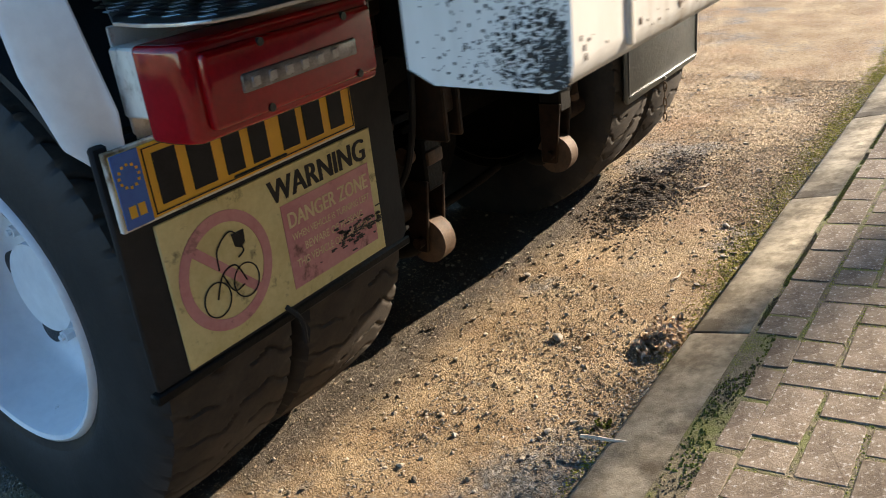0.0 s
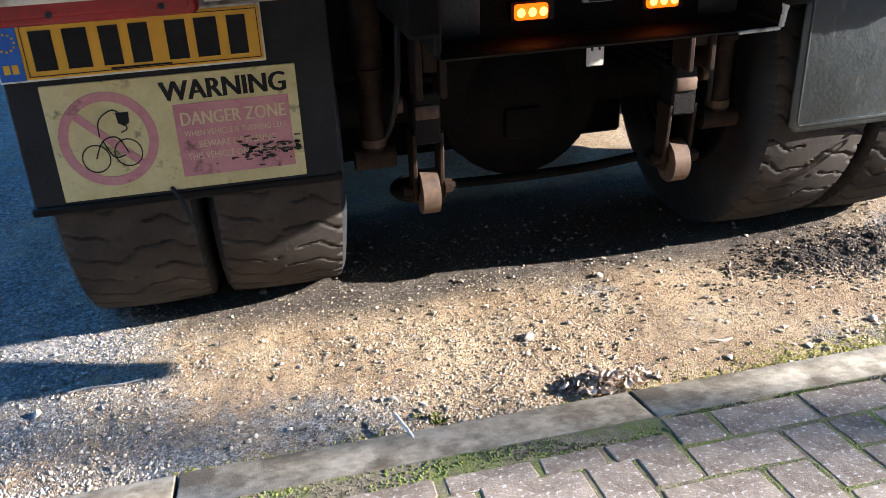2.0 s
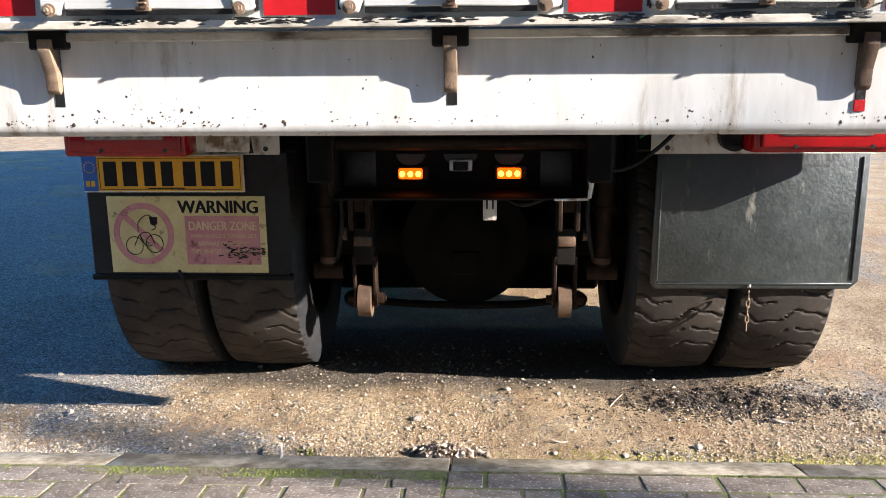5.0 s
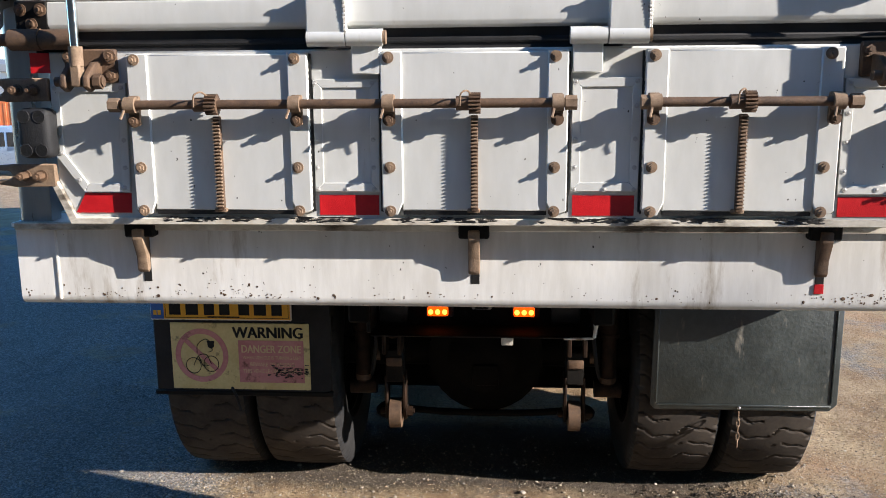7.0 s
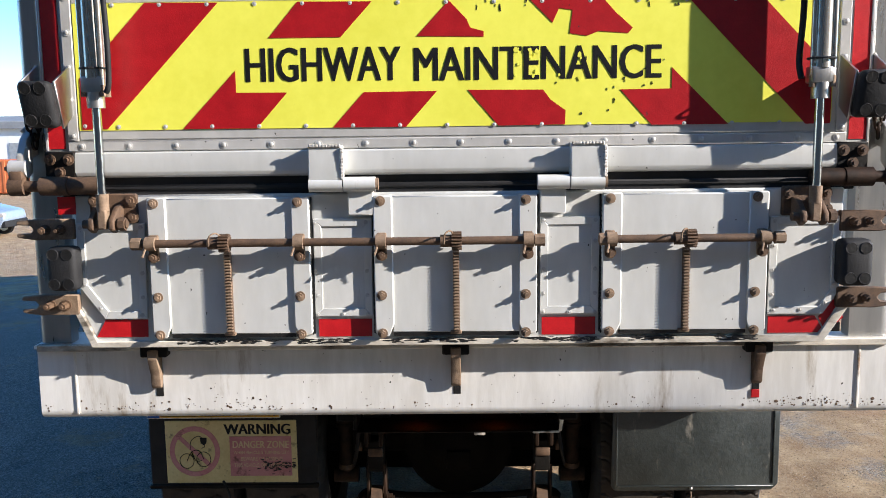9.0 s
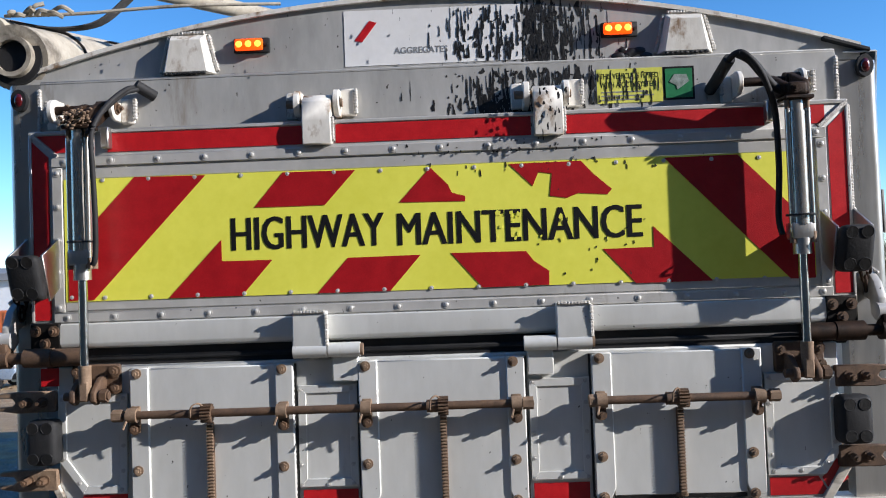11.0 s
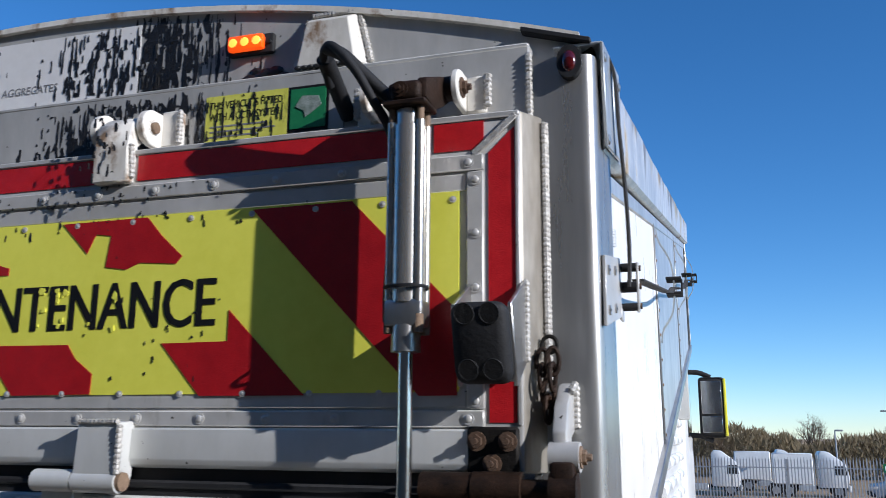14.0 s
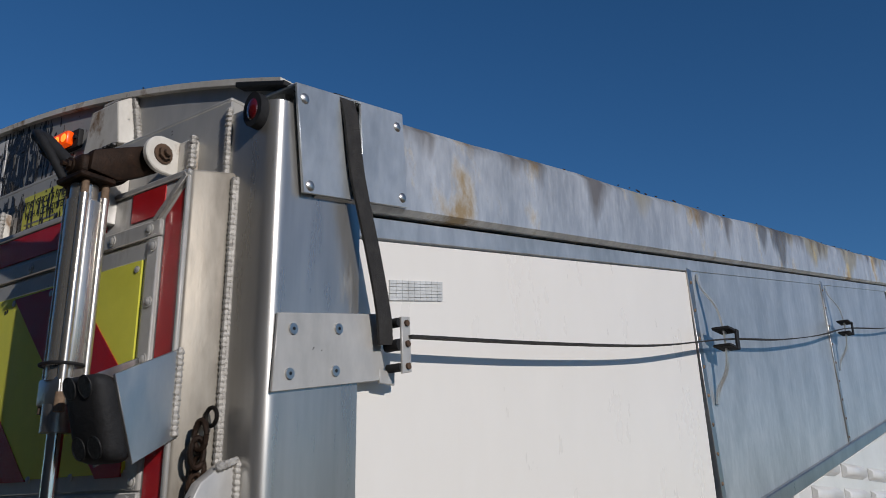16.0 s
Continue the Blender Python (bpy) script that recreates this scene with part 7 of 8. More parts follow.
for x, y, lx, ly in spots:
    z = pave_z(y) + rnd.uniform(-0.0006, 0.0012)
    turn = tilt @ Matrix.Rotation(radians(rnd.uniform(-1.0, 1.0)), 4, "Z") @ Matrix.Rotation(radians(rnd.uniform(-0.35, 0.35)), 4, "Y")
    if -1.35 < x < 1.9 and y > -0.55 and count < 300:
        key = (round(lx, 3), round(ly, 3), rnd.randrange(7))
        if key not in shapes:
            shapes[key] = link("paver", paver_mesh(key[0], key[1], key[2]), brick_mat, pavement, "", 12)
            shapes[key].matrix_basis = Matrix.Translation((x * S, y * S, z * S)) @ turn
        else:
            again(shapes[key], x, y, z, pavement, turn)
        count += 1
    elif -6 < x < 8 and y > -5.7:
        m = Matrix.Translation((x, y, z)) @ turn
        b0 = len(far_v)
        for q in ((-1, -1), (1, -1), (1, 1), (-1, 1)):
            far_v.append(m @ Vector((q[0] * lx / 2, q[1] * ly / 2, -0.03)) * S)
        for q in ((-1, -1), (1, -1), (1, 1), (-1, 1)):
            far_v.append(m @ Vector((q[0] * (lx / 2 - 0.003), q[1] * (ly / 2 - 0.003), 0)) * S)
        far_f += [(b0 + 4, b0 + 5, b0 + 6, b0 + 7)] + [(b0 + i, b0 + (i + 1) % 4, b0 + 4 + (i + 1) % 4, b0 + 4 + i) for i in range(4)]
me = bpy.data.meshes.new("outer_pavers")
me.from_pydata(far_v, [], far_f)
me.materials.append(brick_mat)
outer = new("outer_pavers", me)
outer.parent = pavement
tagged(outer, "concrete pavers away from the truck", kind="stuff")

# moss and dark grit that fill the joint along the kerb
def tufts(name, label, mat, n, keep, size, tall):
    vs, fs = [], []
    for i in range(n):
        x = rnd.uniform(-1.6, 2.6)
        y = rnd.uniform(0.184, 0.244) if x < -0.02 else rnd.uniform(0.231, 0.244)
        if noise.noise((x * 5.0, y * 14.0, keep)) < 0.02:
            continue
        r, hgt, z = rnd.uniform(0.4, 1.0) * size, rnd.uniform(0.4, 1.0) * tall, pave_z(y) - 0.003
        a, b0 = rnd.uniform(0, 6.28), len(vs)
        vs += [((x + r * math.cos(a + k * 1.257)) * S, (y + r * math.sin(a + k * 1.257)) * S, z * S) for k in range(5)]
        vs.append(((x + rnd.gauss(0, 0.3) * r) * S, (y + rnd.gauss(0, 0.3) * r) * S, (z + 0.003 + hgt) * S))
        fs += [(b0 + k, b0 + (k + 1) % 5, b0 + 5) for k in range(5)]
    me = bpy.data.meshes.new(name)
    me.from_pydata(vs, [], fs)
    me.materials.append(mat)
    o = new(name, me)
    o.parent = pavement
    tagged(o, label, kind="stuff")


tufts("joint_moss", "low green moss in the paving joint", joint_moss, 2500, 3.0, 0.006, 0.004)
tufts("joint_grit", "brown grit and soil in the paving joint", joint_mat, 4500, 9.0, 0.004, 0.003)

# kerb of long edging blocks
kerb = tagged(new("kerb"), "worn concrete edging kerb along the pavement", "kerb", kind="structure")
edge = None
for i in range(-7, 9):
    x = -0.018 + 0.958 * (i + 0.5)
    bm = bmesh.new()
    L = 0.951
    y0, y1 = 0.242, 0.398
    v = [(y1, -0.2), (y1, 0.022), (y1 - 0.012, 0.032), (y0 + 0.004, 0.062), (y0, 0.058), (y0, -0.2)]
    if edge is None:
        prism(bm, v, "x", -L / 2, L / 2, 0.0025)
        edge = link("edging_block", bm, kerb_mat, kerb)
        edge.matrix_basis = Matrix.Translation((x * S, 0, 0))
    else:
        bm.free()
        again(edge, x, rnd.uniform(-0.003, 0.003), rnd.uniform(-0.003, 0.002), kerb, Matrix.Rotation(radians(rnd.uniform(-0.2, 0.2)), 4, "Z"))

# ---- tar splashes on the rear ----
tar_rnd = random.Random(11)


def drip(bm, x, z, w, h, y):
    """A thin ragged drip of tar."""
    n = max(3, int(h / 0.012))
    left, right = [], []
    for i in range(n + 1):
        t = i / n
        ww = w * (0.35 + 0.65 * math.sin(math.pi * min(1, 0.25 + 0.8 * (1 - t)))) * tar_rnd.uniform(0.55, 1.25)
        ox = tar_rnd.uniform(-0.25, 0.25) * w
        left.append((x + ox - ww / 2, z - h * t))
        right.append((x + ox + ww / 2, z - h * t))
    vs = [bm.verts.new((a, y - tar_rnd.uniform(0.0004, 0.0012), b)) for a, b in left], [bm.verts.new((a, y - tar_rnd.uniform(0.0004, 0.0012), b)) for a, b in right]
    for i in range(n):
        bm.faces.new((vs[0][i], vs[1][i], vs[1][i + 1], vs[0][i + 1]))
    base = [bm.verts.new((p.co.x, y + 0.0015, p.co.z)) for side in vs for p in side]
    m = n + 1
    for i in range(n):
        bm.faces.new((vs[0][i], vs[0][i + 1], base[i + 1], base[i]))
        bm.faces.new((vs[1][i], base[m + i], base[m + i + 1], vs[1][i + 1]))


def tar_field(count, cx0, sx, z_lo, z_hi, y, wmax=0.016, hmax=0.09):
    bm = bmesh.new()
    for i in range(count):
        x = tar_rnd.gauss(cx0, sx)
        top = tar_rnd.uniform(z_lo, z_hi)
        h = tar_rnd.uniform(0.008, hmax) * tar_rnd.random() ** 0.6
        if top - h < z_lo - 0.02:
            h = max(0.006, top - z_lo)
        if z_hi > 2.6:
            top = min(top, 2.70 - 0.128 * x * x)
        drip(bm, x, top, tar_rnd.uniform(0.002, wmax) * tar_rnd.random() ** 0.4, h, y)
    t = part("tar_splash", bm, tar, truck, "dried black tar drips")
    return tagged(t, kind="stuff")


tar_field(190, 0.33, 0.045, 2.50, 2.70, YA, 0.024, 0.12)
tar_field(150, 0.17, 0.07, 2.52, 2.68, YA - 0.002, 0.014, 0.09)
tar_field(60, 0.46, 0.05, 2.50, 2.68, YA, 0.010, 0.12)
tar_field(300, 0.28, 0.12, 2.36, 2.48, YB, 0.020, 0.09)
tar_field(120, 0.22, 0.06, 2.335, 2.40, YB, 0.018, 0.07)
tar_field(70, 0.55, 0.07, 2.37, 2.46, YB - 0.002, 0.010, 0.07)
tar_field(50, 0.28, 0.2, 2.225, 2.262, -0.007, 0.008, 0.012)
tar_field(36, 0.32, 0.2, 2.17, 2.205, -0.0055, 0.007, 0.022)
tar_field(22, 0.45, 0.12, 1.87, 2.12, -0.006, 0.006, 0.012)
tar_field(26, 0.0, 0.45, 2.35, 2.68, YB - 0.001, 0.005, 0.016)
tar_field(30, 0.335, 0.03, 2.27, 2.40, -0.049, 0.010, 0.03)
bm = bmesh.new()
for i in range(9):
    c = (0.585 + tar_rnd.gauss(0, 0.02), YA - 0.002, 2.502 + abs(tar_rnd.gauss(0, 0.012)))
    ball(bm, c, tar_rnd.uniform(0.008, 0.018), (1.3, 0.3, 0.8), 8, 6)
tagged(part("tar_splash", bm, tar, truck, "lump of black tar"), kind="stuff")

# ---- loose things on the ground ----
g = random.Random(23)


def stone_verts(r, k):
    rr = random.Random(k)
    bm = bmesh.new()
    bmesh.ops.create_icosphere(bm, subdivisions=1, radius=1.0)
    v = [Vector((p.co.x * rr.uniform(0.75, 1.25), p.co.y * rr.uniform(0.5, 1.1), p.co.z * rr.uniform(0.35, 0.75))) * rr.uniform(0.7, 1.2) for p in bm.verts]
    f = [tuple(q.index for q in face.verts) for face in bm.faces]
    bm.free()
    return v, f


STONES = [stone_verts(1, k) for k in range(14)]


CHIPS = []
for k in range(12):
    rr = random.Random(900 + k)
    CHIPS.append(([Vector(p) * rr.uniform(0.7, 1.25) for p in ((1, 0, 0), (0, 0.8, 0), (-1, 0, 0), (0, -0.8, 0), (rr.uniform(-0.3, 0.3), rr.uniform(-0.3, 0.3), 0.7), (0, 0, -0.6))], [(0, 1, 4), (1, 2, 4), (2, 3, 4), (3, 0, 4), (1, 0, 5), (2, 1, 5), (3, 2, 5), (0, 3, 5)]))


def strew(xs, ys, sizes, lift, rg, kinds=STONES):
    """Vertices and faces of many small stones in one go."""
    shapes_v = np.array([[tuple(p) for p in v] for v, f in kinds])
    tri = np.array(kinds[0][1])
    n = len(xs)
    k = rg.integers(0, len(kinds), n)
    a = rg.uniform(0, 6.283, n)
    v = shapes_v[k] * sizes[:, None, None]
    ca, sa = np.cos(a)[:, None], np.sin(a)[:, None]
    zs = np.array([ground_z(x, y) for x, y in zip(xs, ys)])
    out = np.stack([v[:, :, 0] * ca - v[:, :, 1] * sa + xs[:, None], v[:, :, 0] * sa + v[:, :, 1] * ca + ys[:, None], v[:, :, 2] + (zs + sizes * lift)[:, None]], axis=2)
    m = v.shape[1]
    faces = (tri[None, :, :] + (np.arange(n) * m)[:, None, None]).reshape(-1, 3)
    return out.reshape(-1, 3) * S, faces


def strewn_mesh(name, xs, ys, sizes, lift, rg, mat, kinds=STONES):
    v, f = strew(xs, ys, sizes, lift, rg, kinds)
    me = bpy.data.meshes.new(name)
    me.from_pydata(v.tolist(), [], f.tolist())
    me.materials.append(mat)
    return me


def island_material(name, dark, light, rough=0.9):
    m = bpy.data.materials.new(name)
    m.use_nodes = True
    n, l = m.node_tree.nodes, m.node_tree.links
    geo = n.new("ShaderNodeNewGeometry")
    tc = n.new("ShaderNodeTexCoord")
    t = n.new("ShaderNodeTexNoise")
    t.inputs["Scale"].default_value = 160.0
    l.new(tc.outputs["Object"], t.inputs["Vector"])
    add = n.new("ShaderNodeMath")
    add.operation = "MULTIPLY_ADD"
    l.new(t.outputs["Fac"], add.inputs[0])
    add.inputs[1].default_value = 0.35
    l.new(geo.outputs["Random Per Island"], add.inputs[2])
    mx = n.new("ShaderNodeMix")
    mx.data_type = "RGBA"
    l.new(add.outputs[0], mx.inputs[0])
    mx.inputs[6].default_value, mx.inputs[7].default_value = (*dark, 1), (*light, 1)
    l.new(mx.outputs[2], n["Principled BSDF"].inputs["Base Color"])
    n["Principled BSDF"].inputs["Roughness"].default_value = rough
    return m


rg = np.random.default_rng(23)
n = 230000
px, py = rg.uniform(-2.3, 2.6, n), 0.405 + 1.7 * rg.random(n) ** 1.9
keep = np.array([noise.noise((x * 1.3, y * 1.3, 9.0)) + 0.5 * noise.noise((x * 5, y * 5, 4.0)) for x, y in zip(px, py)]) > rg.uniform(-0.30, 0.62, n)
# most stones left out where the truck's shade is painted on the ground
keep &= ~((py > 0.86) & (abs(px) < 1.05) & (rg.random(n) < 0.85))
px, py = px[keep], py[keep]
n = len(px)
grit = rg.random(n) < np.clip(0.30 - 0.35 * (px + 0.5), 0.10, 0.8)
size = 0.0012 + 0.0036 * rg.random(n) ** 2.8 + np.where(rg.random(n) < 0.010, 0.005 * rg.random(n), 0)
tagged(new("gravel", strewn_mesh("gravel", px[grit], py[grit], size[grit], 0.30, rg, island_material("mixed_grit", (0.06, 0.055, 0.05), (0.42, 0.39, 0.345)), CHIPS)), "loose grit and small stones strewn over the yard", "gravel", kind="stuff")
mudc = ~grit
tagged(new("mud_crumbs", strewn_mesh("mud_crumbs", px[mudc], py[mudc], size[mudc] * 1.1, 0.20, rg, island_material("mud_crumb", (0.085, 0.056, 0.034), (0.56, 0.42, 0.265)), CHIPS)), "dried crumbs of sandy mud on the yard", "mud", kind="stuff")
n = 2600
bx, by = rg.uniform(-2.2, 2.6, n), 0.41 + 1.1 * rg.random(n) ** 1.5
bs = 0.0028 + 0.0060 * rg.random(n) ** 3
tagged(new("stone_chips", strewn_mesh("stone_chips", bx, by, bs, 0.30, rg, island_material("mixed_chips", (0.05, 0.032, 0.020), (0.46, 0.39, 0.30)))), "loose chips of stone and dried mud on the yard", "gravel", kind="stuff")

# dark clods beside the wheel
n = 13000
cxs = 0.95 + rg.normal(0, 0.21, n)
cys = 0.885 + rg.normal(0, 0.068, n) + 0.05 * (cxs - 0.95)
keep = np.array([noise.noise((x * 7, y * 11, 3.0)) for x, y in zip(cxs, cys)]) > rg.uniform(-0.55, 0.25, n)
cxs, cys = cxs[keep], cys[keep]
csz = 0.0011 + 0.0052 * rg.random(len(cxs)) ** 3
tagged(new("soil_clods", strewn_mesh("soil_clods", cxs, cys, csz, 0.25, rg, soil_mat)), "dark crumbly soil spilled beside the wheel", "soil", kind="stuff")


def rock(x, y, size, label, k, pale=True):
    v, f = STONES[k % 14]
    bm = bmesh.new()
    vs = [bm.verts.new((p.x * size, p.y * size, (p.z + 0.45) * size)) for p in v]
    for t in f:
        bm.faces.new([vs[q] for q in t])
    bmesh.ops.subdivide_edges(bm, edges=bm.edges[:], cuts=1, use_grid_fill=True)
    for p in bm.verts:
        p.co *= 1 + 0.10 * noise.noise(p.co * 60 + Vector((k, 0, 0)))
    ob = link("stone", bm, stone_mat, None, "", 60)
    ob.location = (x * S, y * S, (ground_z(x, y) - size * 0.1) * S)
    ob.rotation_euler = (0, 0, k * 1.3)
    return tagged(ob, label, "stone", "stones on the yard")


rock(-0.143, 0.705, 0.017, "pale angular stone lying on the mud", 3)
rock(0.156, 0.96, 0.013, "small grey stone at the edge of the shade", 5)
rock(0.72, 0.54, 0.016, "small pale stone near the kerb", 7)
rock(-0.02, 0.74, 0.009, "little stone lying on the mud", 9)
rock(-1.30, 0.725, 0.015, "white stone lying in the truck's shade", 1)
for i in range(26):
    rock(g.uniform(-1.6, 2.6), 0.46 + 0.75 * g.random(), g.uniform(0.006, 0.012), "little stone lying on the mud", g.randrange(14))


def leaf_mesh(k, L):
    rr = random.Random(k)
    bm = bmesh.new()
    n = 5
    l, r, mid = [], [], []
    for i in range(n + 1):
        t = i / n
        w = L * 0.34 * math.sin(math.pi * (0.08 + 0.9 * t)) * rr.uniform(0.6, 1.2)
        c = L * (t - 0.5)
        lift = L * 0.35 * (t - 0.5) ** 2 * rr.uniform(0.3, 1.6) * 2
        mid.append(bm.verts.new((c, 0, lift)))
        l.append(bm.verts.new((c, -w, lift + L * rr.uniform(0.0, 0.25))))
        r.append(bm.verts.new((c, w, lift + L * rr.uniform(0.0, 0.25))))
    for i in range(n):
        bm.faces.new((l[i], l[i + 1], mid[i + 1], mid[i]))
        bm.faces.new((mid[i], mid[i + 1], r[i + 1], r[i]))
    bmesh.ops.solidify(bm, geom=bm.faces[:], thickness=0.0006)
    return bm


clump = thing("leaf_clump", "heap of curled dry brown leaves against the kerb", "leaves", -0.045, 0.462, 0.004)
leaves = []
for i in range(110):
    x, y = g.gauss(0, 0.046), g.gauss(0, 0.022)
    h = max(0.0, 0.030 * (1 - (x / 0.1) ** 2 - (y / 0.05) ** 2)) * g.random()
    turn = Matrix.Rotation(g.uniform(0, 6.28), 4, "Z") @ Matrix.Rotation(g.gauss(0, 0.5), 4, "X") @ Matrix.Rotation(g.gauss(0, 0.5), 4, "Y")
    if len(leaves) < 7:
        o = part("leaf", leaf_mesh(i, g.uniform(0.018, 0.036)), leaf_mat, clump)
        leaves.append(o)
        o.matrix_basis = Matrix.Translation((x * S, y * S, h * S)) @ turn
    else:
        again(leaves[g.randrange(7)], x, y, h, clump, turn)
for i in range(34):
    x, y = g.uniform(-1.6, 2.4), 0.43 + 0.9 * g.random() ** 1.5
    o = bpy.data.objects.new("leaf", leaves[g.randrange(7)].data)
    scene.collection.objects.link(o)
    o.matrix_basis = Matrix.Translation((x * S, y * S, (ground_z(x, y) + 0.002) * S)) @ Matrix.Rotation(g.uniform(0, 6.28), 4, "Z") @ Matrix.Scale(g.uniform(0.25, 0.6), 4)
    tagged(o, "single dry leaf scrap lying on the mud", "leaf", "leaf scraps")


def twig(x, y, ang, L, r, label, mat):
    bm = bmesh.new()
    pts = [((t - 0.5) * L, 0.003 * math.sin(t * 5 + L * 40), r + 0.002 * math.sin(t * 7)) for t in np.linspace(0, 1, 6)]
    tube(bm, pts, r, 6)
    ob = link("twig", bm, mat, None)
    ob.matrix_basis = Matrix.Translation((x * S, y * S, ground_z(x, y) * S)) @ Matrix.Rotation(radians(ang), 4, "Z")
    return tagged(ob, label, "twig", "twigs on the yard")


twig(-1.16, 0.807, 4, 0.17, 0.0026, "pale bare twig lying in the shade", leaf_mat)
twig(-0.515, 0.402, -80, 0.105, 0.0042, "bent pale stalk beside the kerb", leaf_mat).location.z = 0.030 * S
twig(1.02, 0.72, -30, 0.07, 0.005, "short dry stalk on the mud", leaf_mat)
twig(0.52, 0.88, 60, 0.11, 0.0018, "thin dry grass stalk on the mud", leaf_mat)
twig(0.30, 0.55, -8, 0.06, 0.003, "short dry stalk on the mud", leaf_mat)

# moss along the kerb and in the joints
allv, allf = [], []
def tuft(x, y, z, r):
    v, f = CHIPS[g.randrange(12)]
    b0 = len(allv)
    a = g.uniform(0, 6.28)
    ca, sa = math.cos(a), math.sin(a)
    allv.extend(((x + (p.x * ca - p.y * sa) * r) * S, (y + (p.x * sa + p.y * ca) * r) * S, (z + p.z * r * 0.8) * S) for p in v)
    allf.extend(tuple(b0 + q for q in t) for t in f)
for i in range(42000):
    x = g.uniform(-2.2, 3.4)
    d = abs(g.gauss(0, 0.014 + 0.030 * smooth(-0.5, 0.6, x)))
    dens = smooth(-0.5, 0.7, x) * 0.85 + 0.02
    if noise.noise((x * 3.2, d * 12, 1.0)) * 0.9 + dens * 1.1 < g.uniform(0.15, 1.1):
        continue
    y = 0.402 + d
    tuft(x, y, ground_z(x, y) + 0.001, g.uniform(0.0011, 0.0042))
me = bpy.data.meshes.new("verge_moss")
me.from_pydata(allv, [], allf)
me.materials.append(island_material("yellow_moss", (0.07, 0.070, 0.012), (0.36, 0.32, 0.055), 0.95))
tagged(new("verge_moss", me), "yellow-green moss along the road side of the kerb", "moss", kind="stuff")
allv, allf = [], []
for i in range(34000):
    wide = g.random() < 0.55
    x = g.uniform(-0.93, 0.02) if wide else g.uniform(-1.7, 2.4)
    y = g.uniform(0.186, 0.240) if wide else 0.237 + g.gauss(0, 0.004)
    if wide and noise.noise((x * 5.0, y * 14.0, 7.0)) * 1.4 + 0.5 * (y - 0.222) / 0.03 < g.uniform(0.0, 0.7):
        continue
    if not wide and noise.noise((x * 3.1, 7.0, 1.0)) < g.uniform(-0.5, 0.4):
        continue
    tuft(x, y, pave_z(y) - 0.0025, g.uniform(0.0010, 0.0030))
for i in range(70000):
    # along the joints of the herringbone
    x, y = g.uniform(-1.3, 2.0), g.uniform(-0.5, 0.135)
    fx, fy = ((x - PX) / U) % 1.0, ((PY - y) / U) % 1.0
    if min(fx, 1 - fx) > 0.07 and min(fy, 1 - fy) > 0.07:
        continue
    if noise.noise((x * 5.0, y * 5.0, 3.0)) < g.uniform(-0.45, 0.35):
        continue
    tuft(x, y, pave_z(y) - 0.0010, g.uniform(0.0010, 0.0030))
me = bpy.data.meshes.new("moss")
me.from_pydata(allv, [], allf)
me.materials.append(island_material("moss_green", (0.055, 0.060, 0.014), (0.26, 0.29, 0.040), 0.95))
tagged(new("moss", me), "moss along the kerb and in the paving joints", "moss", kind="stuff")

# small green weed at the kerb
weed = thing("weed", "small green weed growing at the kerb", "plant", -0.447, 0.448, 0.0)
for i in range(14):
    bm = leaf_mesh(100 + i, g.uniform(0.014, 0.026))
    o = part("leaf", bm, moss_mat, weed)
    o.matrix_basis = Matrix.Translation((g.gauss(0, 0.016) * S, g.gauss(0, 0.008) * S, 0.004 + 0.006 * g.random())) @ Matrix.Rotation(g.uniform(0, 6.28), 4, "Z") @ Matrix.Rotation(g.uniform(-0.7, 0.1), 4, "Y")

# ---- far things ----
FZ = -2.1
far_rnd = random.Random(77)
steel_pale = material("galvanised_fence", (0.26, 0.27, 0.28), (0.38, 0.39, 0.40), 0.5, 0.4, 3.0, 0.0)
van_blue = material("silver_blue_car_paint", (0.26, 0.33, 0.42), (0.30, 0.37, 0.46), 0.3, 0.3, 2.0, 0.0, coat=0.5)
bark = material("bare_bark", (0.075, 0.058, 0.042), (0.14, 0.112, 0.082), 0.95, 0.0, 3.0, 0.3, 20)
twig_mat = material("bare_twigs", (0.12, 0.085, 0.058), (0.19, 0.14, 0.095), 0.95, 0.0, 1.0, 0.0)
shed_mat = material("pale_cladding", (0.62, 0.63, 0.63), (0.70, 0.71, 0.71), 0.6, 0.0, 0.5, 0.0)
roof_mat = material("grey_roof_sheet", (0.16, 0.17, 0.18), (0.22, 0.23, 0.24), 0.7, 0.0, 0.5, 0.0)
orange_mat = material("orange_container_paint", (0.45, 0.11, 0.03), (0.55, 0.15, 0.05), 0.6, 0.0, 1.0, 0.0)
blocker_brown = material("dark_brick_wall", (0.20, 0.125, 0.09), (0.30, 0.20, 0.15), 0.9, 0.0, 1.5, 0.3, 12)

# palisade fence
fence = thing("palisade_fence", "tall galvanised palisade fence with pointed pales", "fence", 2.0, 50.5, FZ)
bm = bmesh.new()
prism(bm, [(-0.030, 0.0), (0.030, 0.0), (0.030, 2.55), (0.012, 2.60), (0.006, 2.70), (-0.006, 2.70), (-0.012, 2.60), (-0.030, 2.55)], "y", -0.012, 0.0)
pale = part("pale", bm, steel_pale, fence)
for i in range(1, 290):
    again(pale, (i - 120) * 0.165, 0.04 * (i - 120) * 0.165, 0, fence)
for z in (0.45, 2.1):
    bm = bmesh.new()
    prism(bm, [(-20, -0.8), (29, 1.16), (29, 1.22), (-20, -0.74)], "z", z, z + 0.06)
    part("rail", bm, steel_pale, fence)
bm = bmesh.new()
box(bm, -0.05, 0.05, 0.05, 0.15, 0, 2.6, 0.004)
post = part("post", bm, steel_pale, fence)
